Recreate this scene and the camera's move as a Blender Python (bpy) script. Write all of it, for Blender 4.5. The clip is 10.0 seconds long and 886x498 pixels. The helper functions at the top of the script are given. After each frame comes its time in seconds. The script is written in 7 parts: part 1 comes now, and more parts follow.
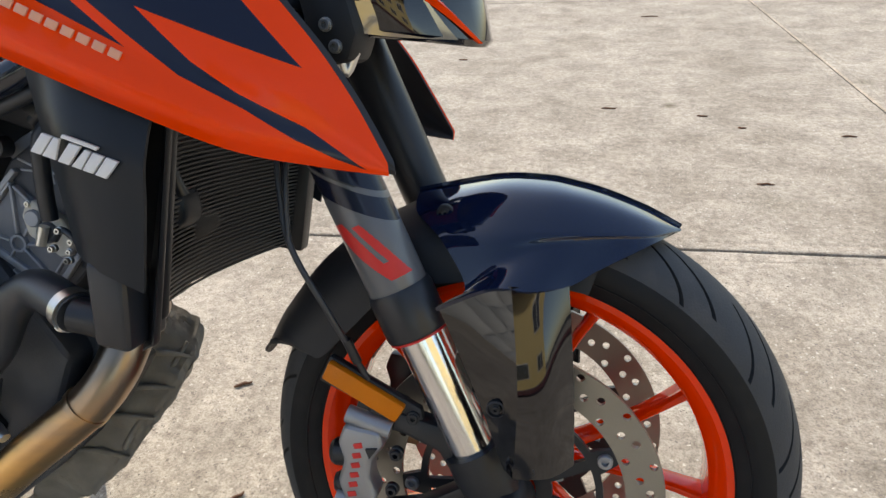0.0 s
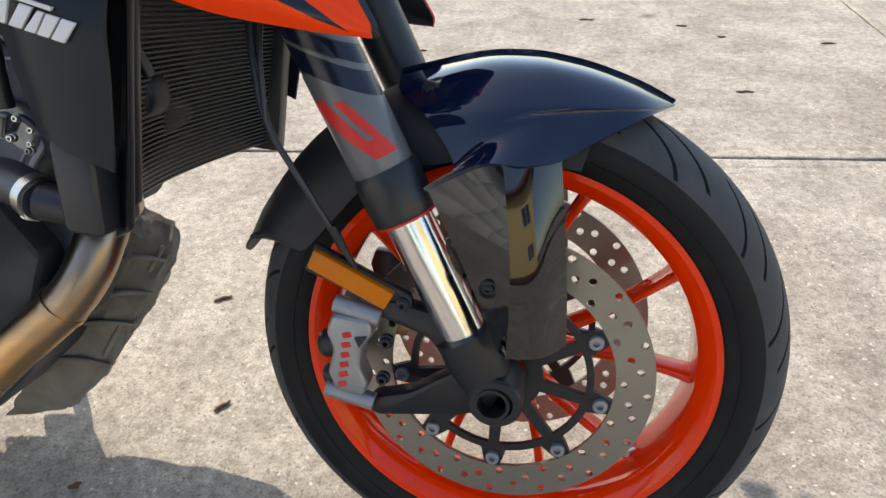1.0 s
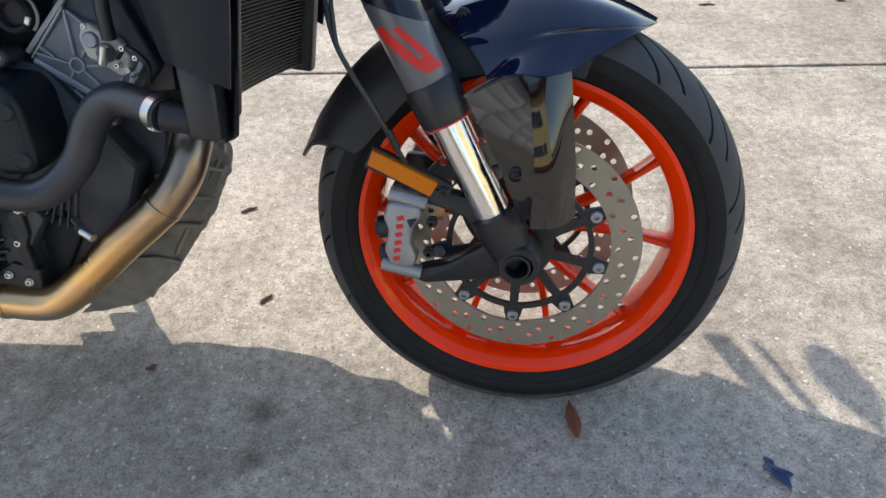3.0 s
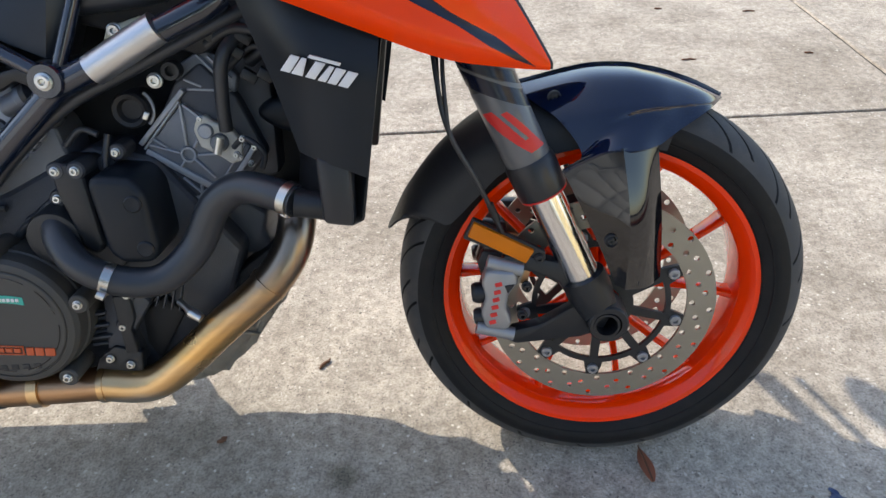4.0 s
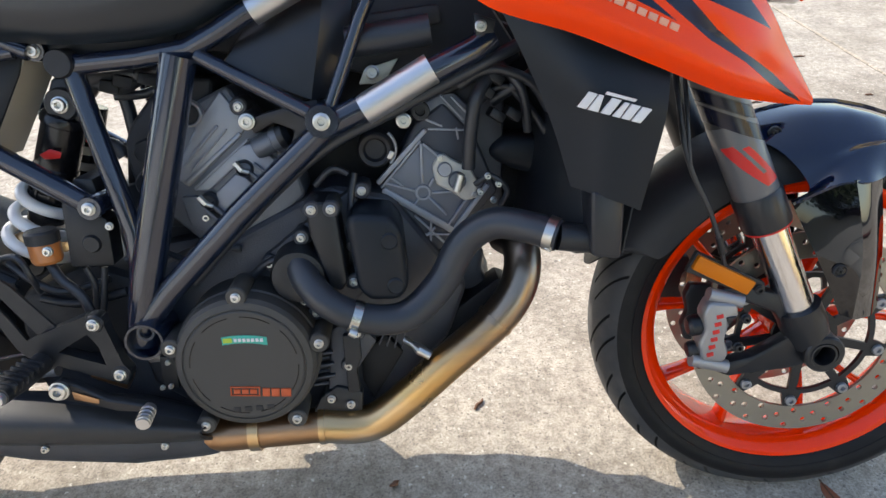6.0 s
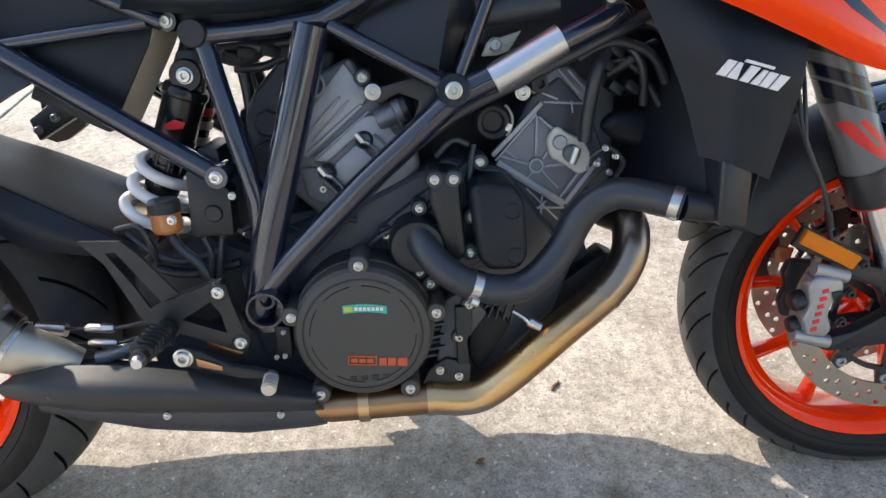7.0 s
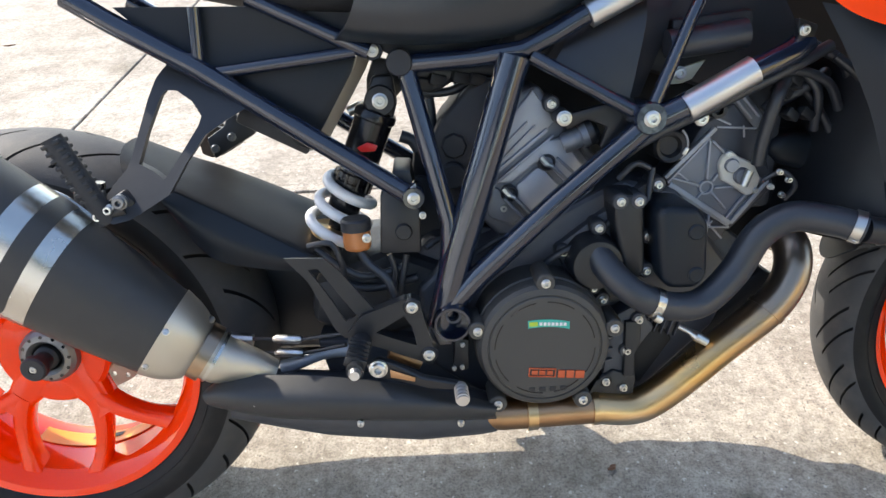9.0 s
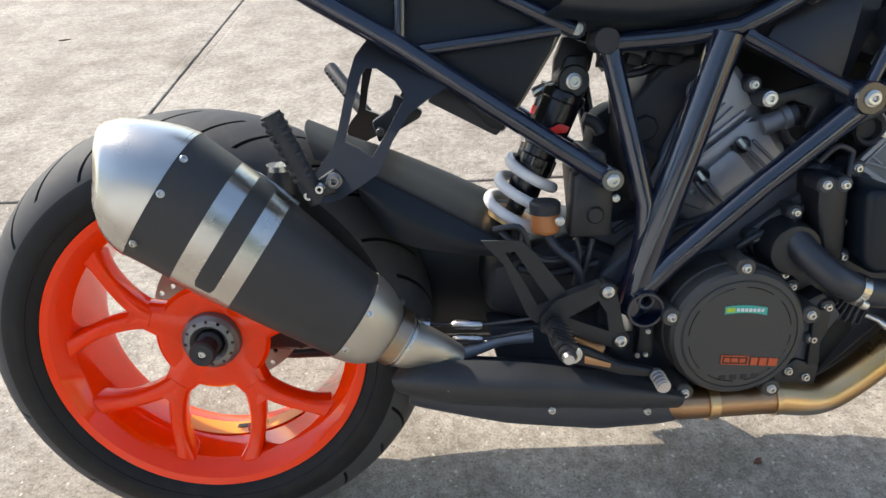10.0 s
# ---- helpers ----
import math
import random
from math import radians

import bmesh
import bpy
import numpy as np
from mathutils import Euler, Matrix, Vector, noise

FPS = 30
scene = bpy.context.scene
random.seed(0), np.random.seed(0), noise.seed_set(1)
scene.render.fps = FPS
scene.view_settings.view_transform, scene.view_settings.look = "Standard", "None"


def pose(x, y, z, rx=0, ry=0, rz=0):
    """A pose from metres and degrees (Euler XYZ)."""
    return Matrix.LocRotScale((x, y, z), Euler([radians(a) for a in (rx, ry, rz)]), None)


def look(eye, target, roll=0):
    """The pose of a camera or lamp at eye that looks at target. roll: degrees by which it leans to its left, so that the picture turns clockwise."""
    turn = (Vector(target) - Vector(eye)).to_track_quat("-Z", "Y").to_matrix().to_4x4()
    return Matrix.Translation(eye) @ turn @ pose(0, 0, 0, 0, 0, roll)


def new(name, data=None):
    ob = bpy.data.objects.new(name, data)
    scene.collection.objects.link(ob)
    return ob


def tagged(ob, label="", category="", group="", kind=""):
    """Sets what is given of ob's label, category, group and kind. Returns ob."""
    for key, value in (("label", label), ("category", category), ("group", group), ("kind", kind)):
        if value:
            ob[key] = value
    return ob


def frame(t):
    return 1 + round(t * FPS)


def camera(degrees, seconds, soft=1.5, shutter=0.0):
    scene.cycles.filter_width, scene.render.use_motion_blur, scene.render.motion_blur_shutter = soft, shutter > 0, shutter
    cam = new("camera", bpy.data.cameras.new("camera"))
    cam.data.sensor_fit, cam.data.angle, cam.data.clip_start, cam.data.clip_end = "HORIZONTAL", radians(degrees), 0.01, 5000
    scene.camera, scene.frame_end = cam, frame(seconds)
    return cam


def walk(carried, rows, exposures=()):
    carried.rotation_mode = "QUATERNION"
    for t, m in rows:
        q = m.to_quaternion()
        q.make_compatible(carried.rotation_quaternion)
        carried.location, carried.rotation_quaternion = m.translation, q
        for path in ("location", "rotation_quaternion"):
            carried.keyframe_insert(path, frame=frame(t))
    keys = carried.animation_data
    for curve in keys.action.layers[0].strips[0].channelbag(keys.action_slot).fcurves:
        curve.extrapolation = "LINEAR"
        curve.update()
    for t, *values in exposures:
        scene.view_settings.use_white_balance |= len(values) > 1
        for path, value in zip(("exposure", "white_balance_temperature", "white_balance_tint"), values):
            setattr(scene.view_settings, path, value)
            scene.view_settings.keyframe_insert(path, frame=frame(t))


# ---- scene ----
cam = camera(66.3, 10.0)
PATH = [
    (0, (0.079, -0.543, 0.882), (-0.364, 1.139, -0.106), -3.1),
    (0.5, (0.072, -0.542, 0.842), (-0.308, 1.107, -0.223), -3.1),
    (1, (0.065, -0.552, 0.829), (-0.29, 1.039, -0.33), -3.3),
    (1.5, (0.055, -0.581, 0.829), (-0.277, 0.946, -0.42), -3.3),
    (2, (0.042, -0.613, 0.842), (-0.258, 0.866, -0.47), -3.4),
    (3.3, (-0.011, -0.759, 0.929), (-0.226, 0.709, -0.412), -3.4),
    (3.5, (-0.036, -0.775, 0.941), (-0.233, 0.716, -0.377), -3.2),
    (4, (-0.17, -0.756, 0.975), (-0.272, 0.802, -0.275), -2.8),
    (4.5, (-0.289, -0.732, 0.986), (-0.36, 0.882, -0.194), -2.7),
    (5, (-0.39, -0.74, 0.997), (-0.452, 0.899, -0.147), -2.6),
    (5.5, (-0.461, -0.771, 1.013), (-0.516, 0.87, -0.13), -2.6),
    (5.7, (-0.465, -0.774, 1.001), (-0.521, 0.867, -0.141), -2.7),
    (7, (-0.628, -0.812, 0.959), (-0.694, 0.834, -0.175), -2.6),
    (7.5, (-0.679, -0.817, 0.974), (-0.738, 0.828, -0.161), -2.5),
    (8, (-0.742, -0.829, 0.977), (-0.799, 0.816, -0.16), -2.3),
    (8.5, (-0.802, -0.83, 0.985), (-0.877, 0.813, -0.154), -2.4),
    (9, (-0.848, -0.837, 1.012), (-0.941, 0.805, -0.125), -2.7),
    (9.5, (-0.926, -0.834, 1.005), (-1.033, 0.806, -0.135), -2.6),
    (10, (-1.088, -0.844, 0.992), (-1.198, 0.8, -0.141), -2.7),
]
EXPOSURES = [(0, 1.01, 7450, 10), (0.5, 1.17, 7350, 10), (1.5, 1.19, 7150, 10), (3.5, 1.17, 6950, 10), (5.5, 1.39, 7050, 10), (7.5, 1.57, 7000, 10), (8.5, 1.71, 6950, 10), (9.0, 1.65, 7000, 10), (9.6, 1.71, 7050, 10), (10.0, 1.20, 7050, 10)]
walk(cam, [(t, look(eye, target, roll)) for t, eye, target, roll in PATH], EXPOSURES)

# ---- sky, sun, exposure ----
SUN_DIR = Vector((-0.88, 0.57, 0.91)).normalized()
world = bpy.data.worlds.new("sky")
scene.world = world
world.use_nodes = True
_wn = world.node_tree.nodes
_sky = _wn.new("ShaderNodeTexSky")
_sky.sky_type, _sky.sun_disc = "NISHITA", False
_sky.sun_elevation, _sky.sun_rotation = math.asin(SUN_DIR.z), math.atan2(SUN_DIR.x, SUN_DIR.y)
world.node_tree.links.new(_sky.outputs[0], _wn["Background"].inputs[0])
_wn["Background"].inputs[1].default_value = 0.15
sun = new("sun", bpy.data.lights.new("sun", "SUN"))
sun.data.energy, sun.data.angle, sun.data.color = 2.5, radians(0.55), (1.0, 0.95, 0.87)
sun.matrix_basis = look(SUN_DIR * 30, (0, 0, 0))

# ---- materials ----


def material(name, color, rough=0.5, metal=0.0, coat=0.0, vary=0.12, grain=60.0, bump=0.0, bscale=400.0, rvary=0.1, coords="Object", dirt=0.0, spec=0.5):
    """A painted, cast or rubber surface: two scales of colour and gloss variation, fine relief and a little dust."""
    m = bpy.data.materials.new(name)
    m.use_nodes = True
    n, ln = m.node_tree.nodes, m.node_tree.links
    b = n["Principled BSDF"]
    tc = n.new("ShaderNodeTexCoord")
    big, fine = n.new("ShaderNodeTexNoise"), n.new("ShaderNodeTexNoise")
    big.inputs["Scale"].default_value, big.inputs["Detail"].default_value = grain / 6, 5
    fine.inputs["Scale"].default_value, fine.inputs["Detail"].default_value = bscale, 3
    for x in (big, fine):
        ln.new(tc.outputs[coords], x.inputs["Vector"])
    mix = n.new("ShaderNodeMix")
    mix.data_type = "RGBA"
    lo, hi = [max(0, c * (1 - vary)) for c in color], [min(1, c * (1 + vary)) for c in color]
    mix.inputs[6].default_value, mix.inputs[7].default_value = (*lo, 1), (*hi, 1)
    ln.new(big.outputs["Fac"], mix.inputs[0])
    out = mix.outputs[2]
    if dirt:
        ramp = n.new("ShaderNodeMapRange")
        spot = n.new("ShaderNodeTexNoise")
        spot.inputs["Scale"].default_value, spot.inputs["Detail"].default_value = grain * 0.5, 8
        ln.new(tc.outputs[coords], spot.inputs["Vector"])
        ramp.inputs[1].default_value, ramp.inputs[2].default_value, ramp.inputs[4].default_value = 0.5, 0.8, dirt
        ln.new(spot.outputs["Fac"], ramp.inputs[0])
        dm = n.new("ShaderNodeMix")
        dm.data_type = "RGBA"
        ln.new(ramp.outputs[0], dm.inputs[0])
        ln.new(out, dm.inputs[6])
        dm.inputs[7].default_value = (0.23, 0.20, 0.16, 1)
        out = dm.outputs[2]
    ln.new(out, b.inputs["Base Color"])
    rr = n.new("ShaderNodeMapRange")
    rr.inputs[3].default_value, rr.inputs[4].default_value = max(0.02, rough - rvary), min(1, rough + rvary)
    ln.new(big.outputs["Fac"], rr.inputs[0])
    ln.new(rr.outputs[0], b.inputs["Roughness"])
    b.inputs["Metallic"].default_value, b.inputs["Specular IOR Level"].default_value = metal, spec
    b.inputs["Coat Weight"].default_value, b.inputs["Coat Roughness"].default_value = coat, 0.03
    if bump:
        bp = n.new("ShaderNodeBump")
        bp.inputs["Strength"].default_value, bp.inputs["Distance"].default_value = bump, 0.001
        ln.new(fine.outputs["Fac"], bp.inputs["Height"])
        ln.new(bp.outputs[0], b.inputs["Normal"])
    return m


ORANGE = material("orange_paint", (1.0, 0.060, 0.002), 0.24, coat=0.28, vary=0.03, rvary=0.06, spec=0.12)
LETTER_PALE = material("faded_pale_print", (0.80, 0.36, 0.22), 0.4, vary=0.1)
ORANGE_RIM = material("orange_rim_paint", (1.0, 0.044, 0.001), 0.10, coat=0.6, vary=0.03, rvary=0.05, spec=0.10)
NAVY = material("navy_gloss_plastic", (0.004, 0.010, 0.034), 0.05, coat=0.45, vary=0.1, rvary=0.03, spec=0.4)
NAVY_DECAL = material("navy_decal", (0.006, 0.009, 0.026), 0.22, coat=0.25, vary=0.1, spec=0.3)
BLACK_GLOSS = material("black_gloss_paint", (0.005, 0.005, 0.007), 0.06, coat=0.5, vary=0.2, rvary=0.05)
SHOCK_BLACK = material("black_anodised_shock_body", (0.007, 0.007, 0.009), 0.24, vary=0.2, rvary=0.05, spec=0.45)
WING_GLOSS = material("black_gloss_moulding", (0.004, 0.004, 0.006), 0.03, coat=0.3, vary=0.2, rvary=0.02, spec=0.5, bump=0.2, bscale=22)
# base tinted blue in place of sky reflected in the tubes
BLACK_FRAME = material("black_frame_paint", (0.007, 0.013, 0.030), 0.20, coat=0.8, vary=0.25, rvary=0.08, dirt=0.02, spec=0.55)
BLACK_PLASTIC = material("black_matt_plastic", (0.015, 0.017, 0.022), 0.55, vary=0.2, bump=0.25, bscale=1400, dirt=0.04)
PANEL = material("black_satin_panel", (0.008, 0.012, 0.018), 0.42, vary=0.1, bump=0.1, bscale=1200, spec=0.30)
TANK_PANEL = material("dark_satin_blue_panel", (0.010, 0.016, 0.024), 0.34, coat=0.15, vary=0.1, bump=0.06, bscale=1200, spec=0.5)
DEEP_BLACK = material("deep_black_plastic", (0.009, 0.010, 0.012), 0.55, vary=0.2, bump=0.2, bscale=1200, spec=0.3)
SATIN = material("black_satin_plastic", (0.016, 0.018, 0.023), 0.33, vary=0.15, bump=0.08, bscale=1400, dirt=0.01)
BLACK_METAL = material("black_coated_metal", (0.014, 0.016, 0.020), 0.40, metal=0.1, vary=0.25, bump=0.15, bscale=900, dirt=0.035)
COVER = material("clutch_cover_coating", (0.055, 0.053, 0.050), 0.5, metal=0.1, vary=0.12, bump=0.25, bscale=1500)
ENGINE_GREY = material("grey_cast_metal", (0.34, 0.365, 0.41), 0.40, metal=0.45, vary=0.3, bump=0.5, bscale=900, dirt=0.12)
SENSOR_GREY = material("warm_grey_cast_metal", (0.62, 0.60, 0.53), 0.55, vary=0.2, bump=0.4, bscale=900, dirt=0.1)
# darker copy of the casting grey, so that ribs look lit against it
ENGINE_MID = material("mid_grey_cast_metal", (0.175, 0.19, 0.22), 0.42, metal=0.45, vary=0.3, bump=0.5, bscale=900, dirt=0.1)
ENGINE_DARK = material("dark_cast_metal", (0.060, 0.066, 0.080), 0.48, metal=0.4, vary=0.35, bump=0.4, bscale=700, dirt=0.1)
RUBBER = material("tyre_rubber", (0.0075, 0.008, 0.0095), 0.55, vary=0.25, bump=0.3, bscale=900, dirt=0.04, spec=0.28)
TREAD = material("worn_tread_rubber", (0.055, 0.056, 0.059), 0.65, vary=0.3, bump=0.5, bscale=500, dirt=0.16, spec=0.35)
HOSE = material("black_hose_rubber", (0.022, 0.026, 0.034), 0.38, vary=0.2, bump=0.1, spec=0.6)
CHROME = material("chrome_tube", (0.70, 0.70, 0.72), 0.17, metal=1.0, vary=0.05, rvary=0.05)
STEEL = material("brushed_steel", (0.52, 0.51, 0.48), 0.27, metal=1.0, vary=0.1, bump=0.12, bscale=700)
PALE_STEEL = material("pale_blasted_steel", (0.50, 0.475, 0.42), 0.46, metal=0.9, vary=0.15, bump=0.2, bscale=900, dirt=0.05)
ALU = material("bare_aluminium", (0.60, 0.60, 0.61), 0.36, metal=1.0, vary=0.12, bump=0.15)
CALIPER = material("silver_caliper", (0.33, 0.335, 0.35), 0.38, metal=0.6, vary=0.1, bump=0.2, bscale=900)
BOLT = material("zinc_bolt", (0.62, 0.62, 0.60), 0.32, metal=1.0, vary=0.15)
BRASS = material("brass_fitting", (0.60, 0.42, 0.22), 0.35, metal=1.0, vary=0.2)
DISC = material("brake_disc_steel", (0.31, 0.29, 0.255), 0.40, metal=0.9, vary=0.15, bump=0.2, bscale=500)
RED = material("red_paint", (0.65, 0.02, 0.02), 0.35, vary=0.1)
GREY_DECAL = material("grey_decal", (0.12, 0.125, 0.135), 0.35, vary=0.08, coat=0.4)
WHITE_DECAL = material("white_decal", (0.72, 0.72, 0.72), 0.4, vary=0.05)
GREEN_DECAL = material("green_decal", (0.04, 0.42, 0.33), 0.4, vary=0.08)
LIME_DECAL = material("lime_decal", (0.42, 0.55, 0.05), 0.4, vary=0.08)
EMBLEM = material("dull_orange_print", (0.50, 0.085, 0.025), 0.5, vary=0.12)
AMBER = material("amber_reflector", (0.66, 0.18, 0.004), 0.3, coat=0.1, spec=0.2, vary=0.12, bump=0.6, bscale=500)
AMBER_FLUID = material("amber_reservoir", (0.48, 0.17, 0.05), 0.3, coat=0.3, vary=0.3)
WHITE_SPRING = material("white_spring_coat", (0.72, 0.72, 0.72), 0.35, coat=0.3, vary=0.06, dirt=0.06)
FLANGE = material("grey_beige_moulding", (0.36, 0.34, 0.29), 0.6, vary=0.12, bump=0.2)
CREAM = material("cream_bracket", (0.55, 0.55, 0.44), 0.45, metal=0.3, vary=0.1)
CAN_BLACK = material("black_silencer_coat", (0.031, 0.032, 0.034), 0.5, metal=0.1, vary=0.12, bump=0.2, bscale=1500, dirt=0.04)
LENS = material("headlight_lens", (0.25, 0.24, 0.22), 0.08, coat=1.0, metal=0.6, vary=0.1)
NUT_GREY = material("grey_anodised_nut", (0.20, 0.20, 0.20), 0.4, metal=0.7, vary=0.15)
TYRE_YELLOW = material("yellow_sticker", (0.85, 0.30, 0.02), 0.4, vary=0.1)


def heat_steel():
    """Exhaust steel: brown-grey near the head, golden straw along the down pipe, paler at its foot, with streaks along it."""
    m = material("heat_tinted_steel", (0.50, 0.42, 0.30), 0.30, metal=1.0, vary=0.15, bump=0.12, bscale=500)
    n, ln = m.node_tree.nodes, m.node_tree.links
    tc, sep, streak, ramp = n.new("ShaderNodeTexCoord"), n.new("ShaderNodeSeparateXYZ"), n.new("ShaderNodeTexNoise"), n.new("ShaderNodeValToRGB")
    turn = n.new("ShaderNodeMapping")
    turn.inputs["Rotation"].default_value = (0, radians(38), 0)
    turn.inputs["Scale"].default_value = (7, 45, 45)
    ln.new(tc.outputs["Object"], turn.inputs["Vector"])
    ln.new(turn.outputs[0], streak.inputs["Vector"])
    streak.inputs["Scale"].default_value, streak.inputs["Detail"].default_value = 1.0, 5
    ln.new(tc.outputs["Object"], sep.inputs[0])
    up = n.new("ShaderNodeMapRange")
    up.inputs[1].default_value, up.inputs[2].default_value = 0.225, 0.475
    ln.new(sep.outputs[2], up.inputs[0])
    mix = n.new("ShaderNodeMath")
    mix.operation, mix.inputs[1].default_value = "MULTIPLY_ADD", 0.42
    ln.new(streak.outputs["Fac"], mix.inputs[0])
    ln.new(up.outputs[0], mix.inputs[2])
    ln.new(mix.outputs[0], ramp.inputs[0])
    e = ramp.color_ramp.elements
    e[0].position, e[0].color = 0.16, (0.60, 0.53, 0.43, 1)
    e[1].position, e[1].color = 1.0, (0.30, 0.24, 0.185, 1)
    for p, c in ((0.28, (0.66, 0.44, 0.23)), (0.50, (0.70, 0.42, 0.16)), (0.68, (0.52, 0.33, 0.17)), (0.82, (0.36, 0.26, 0.18))):
        e.new(p).color = (*c, 1)
    ln.new(ramp.outputs[0], n["Principled BSDF"].inputs["Base Color"])
    return m


HEAT = heat_steel()
ROUGH_CAST = material("dull_rough_casting", (0.215, 0.20, 0.175), 0.7, metal=0.1, vary=0.5, grain=150, bump=1.0, bscale=140, dirt=0.5)
COPPER = material("copper_brown_steel", (0.42, 0.25, 0.14), 0.34, metal=1.0, vary=0.25, bump=0.1)


STAINS = [(*(-0.392, -0.134), 0.030, 0.8), (*(-0.383, -0.218), 0.030, 0.8), (*(0.317, 2.220), 0.035, 0.9), (*(1.120, 2.607), 0.05, 0.6), (*(-2.401, 2.098), 0.09, 0.45), (*(0.994, 3.315), 0.05, 0.5),
          (*(0.562, 1.360), 0.10, 0.3), (*(-0.658, -0.061), 0.05, 0.35)]


def concrete():
    m = bpy.data.materials.new("broom_finished_concrete")
    m.use_nodes = True
    n, ln = m.node_tree.nodes, m.node_tree.links
    b = n["Principled BSDF"]
    geo = n.new("ShaderNodeNewGeometry")

    def tex(scale, detail, rough=0.6):
        t = n.new("ShaderNodeTexNoise")
        t.inputs["Scale"].default_value, t.inputs["Detail"].default_value, t.inputs["Roughness"].default_value = scale, detail, rough
        ln.new(geo.outputs["Position"], t.inputs["Vector"])
        return t

    def ramp(src, stops):
        r = n.new("ShaderNodeValToRGB")
        e = r.color_ramp.elements
        for k, (p, c) in enumerate(stops):
            q = e[k] if k < 2 else e.new(p)
            q.position, q.color = p, (*c, 1)
        ln.new(src, r.inputs[0])
        return r.outputs[0]

    def mixed(kind, fac, a, c):
        x = n.new("ShaderNodeMix")
        x.data_type, x.blend_type = "RGBA", kind
        x.inputs[0].default_value = fac
        ln.new(a, x.inputs[6])
        ln.new(c, x.inputs[7])
        return x.outputs[2]

    base = ramp(tex(1.1, 6).outputs["Fac"], [(0.3, (0.47, 0.414, 0.345)), (0.7, (0.63, 0.570, 0.486))])
    patch = mixed("MULTIPLY", 0.8, ramp(tex(7, 6, 0.65).outputs["Fac"], [(0.34, (0.66, 0.65, 0.64)), (0.58, (1.0, 1.0, 1.0))]), ramp(tex(2.6, 7, 0.7).outputs["Fac"], [(0.38, (0.70, 0.68, 0.65)), (0.55, (1.0, 1.0, 1.0))]))
    mid = ramp(tex(48, 6, 0.7).outputs["Fac"], [(0.38, (0.46, 0.44, 0.42)), (0.58, (1.0, 1.0, 1.0))])
    sand = ramp(tex(210, 4, 0.75).outputs["Fac"], [(0.40, (0.24, 0.22, 0.20)), (0.56, (1.0, 1.0, 1.0))])
    col = mixed("MULTIPLY", 0.46, mixed("MULTIPLY", 0.62, mixed("MULTIPLY", 0.9, base, patch), mid), sand)

    def flecks(scale, keep, size, tint, prev, kind):
        """Scattered stones or pits: the cells of a Voronoi net that chance picks, each with a spot at its point."""
        v = n.new("ShaderNodeTexVoronoi")
        v.inputs["Scale"].default_value = scale
        warp = n.new("ShaderNodeVectorMath")
        warp.operation = "ADD"
        ln.new(geo.outputs["Position"], warp.inputs[0])
        jit = n.new("ShaderNodeVectorMath")
        jit.operation = "SCALE"
        jit.inputs[3].default_value = 0.012
        ln.new(tex(120, 2).outputs["Color"], jit.inputs[0])
        ln.new(jit.outputs[0], warp.inputs[1])
        ln.new(warp.outputs[0], v.inputs["Vector"])
        spot, chance, both = n.new("ShaderNodeMapRange"), n.new("ShaderNodeMath"), n.new("ShaderNodeMath")
        spot.inputs[1].default_value, spot.inputs[2].default_value, spot.inputs[3].default_value, spot.inputs[4].default_value = size * 0.7, size, 1.0, 0.0
        ln.new(v.outputs["Distance"], spot.inputs[0])
        sep = n.new("ShaderNodeSeparateColor")
        ln.new(v.outputs["Color"], sep.inputs[0])
        chance.operation, chance.inputs[1].default_value = "GREATER_THAN", keep
        ln.new(sep.outputs[0], chance.inputs[0])
        both.operation = "MULTIPLY"
        ln.new(spot.outputs[0], both.inputs[0])
        ln.new(chance.outputs[0], both.inputs[1])
        x = n.new("ShaderNodeMix")
        x.data_type, x.blend_type = "RGBA", kind
        x.inputs[7].default_value = (*tint, 1)
        ln.new(both.outputs[0], x.inputs[0])
        ln.new(prev, x.inputs[6])
        return x.outputs[2]

    col = flecks(95, 0.86, 0.30, (0.58, 0.54, 0.47), col, "MIX")
    col = flecks(60, 0.88, 0.26, (0.22, 0.19, 0.16), col, "MIX")
    col = flecks(170, 0.80, 0.36, (0.17, 0.15, 0.13), col, "MIX")
    for sx, sy, sr, st in STAINS:
        dist, wob, rng = n.new("ShaderNodeVectorMath"), n.new("ShaderNodeMath"), n.new("ShaderNodeMapRange")
        dist.operation = "DISTANCE"
        dist.inputs[1].default_value = (sx, sy, 0)
        ln.new(geo.outputs["Position"], dist.inputs[0])
        wob.operation, wob.inputs[1].default_value = "MULTIPLY_ADD", sr * 1.2
        ln.new(tex(30, 4).outputs["Fac"], wob.inputs[0])
        ln.new(dist.outputs["Value"], wob.inputs[2])
        rng.inputs[1].default_value, rng.inputs[2].default_value, rng.inputs[3].default_value, rng.inputs[4].default_value = sr * 0.9, sr * 1.7, st, 0.0
        ln.new(wob.outputs[0], rng.inputs[0])
        x = n.new("ShaderNodeMix")
        x.data_type, x.blend_type = "RGBA", "MULTIPLY"
        x.inputs[7].default_value = (0.42, 0.41, 0.34, 1)
        ln.new(rng.outputs[0], x.inputs[0])
        ln.new(col, x.inputs[6])
        col = x.outputs[2]
    ln.new(col, b.inputs["Base Color"])
    b.inputs["Roughness"].default_value = 0.9
    bp = n.new("ShaderNodeBump")
    bp.inputs["Strength"].default_value, bp.inputs["Distance"].default_value = 0.75, 0.003
    add = n.new("ShaderNodeMath")
    ln.new(tex(210, 4, 0.75).outputs["Fac"], add.inputs[0])
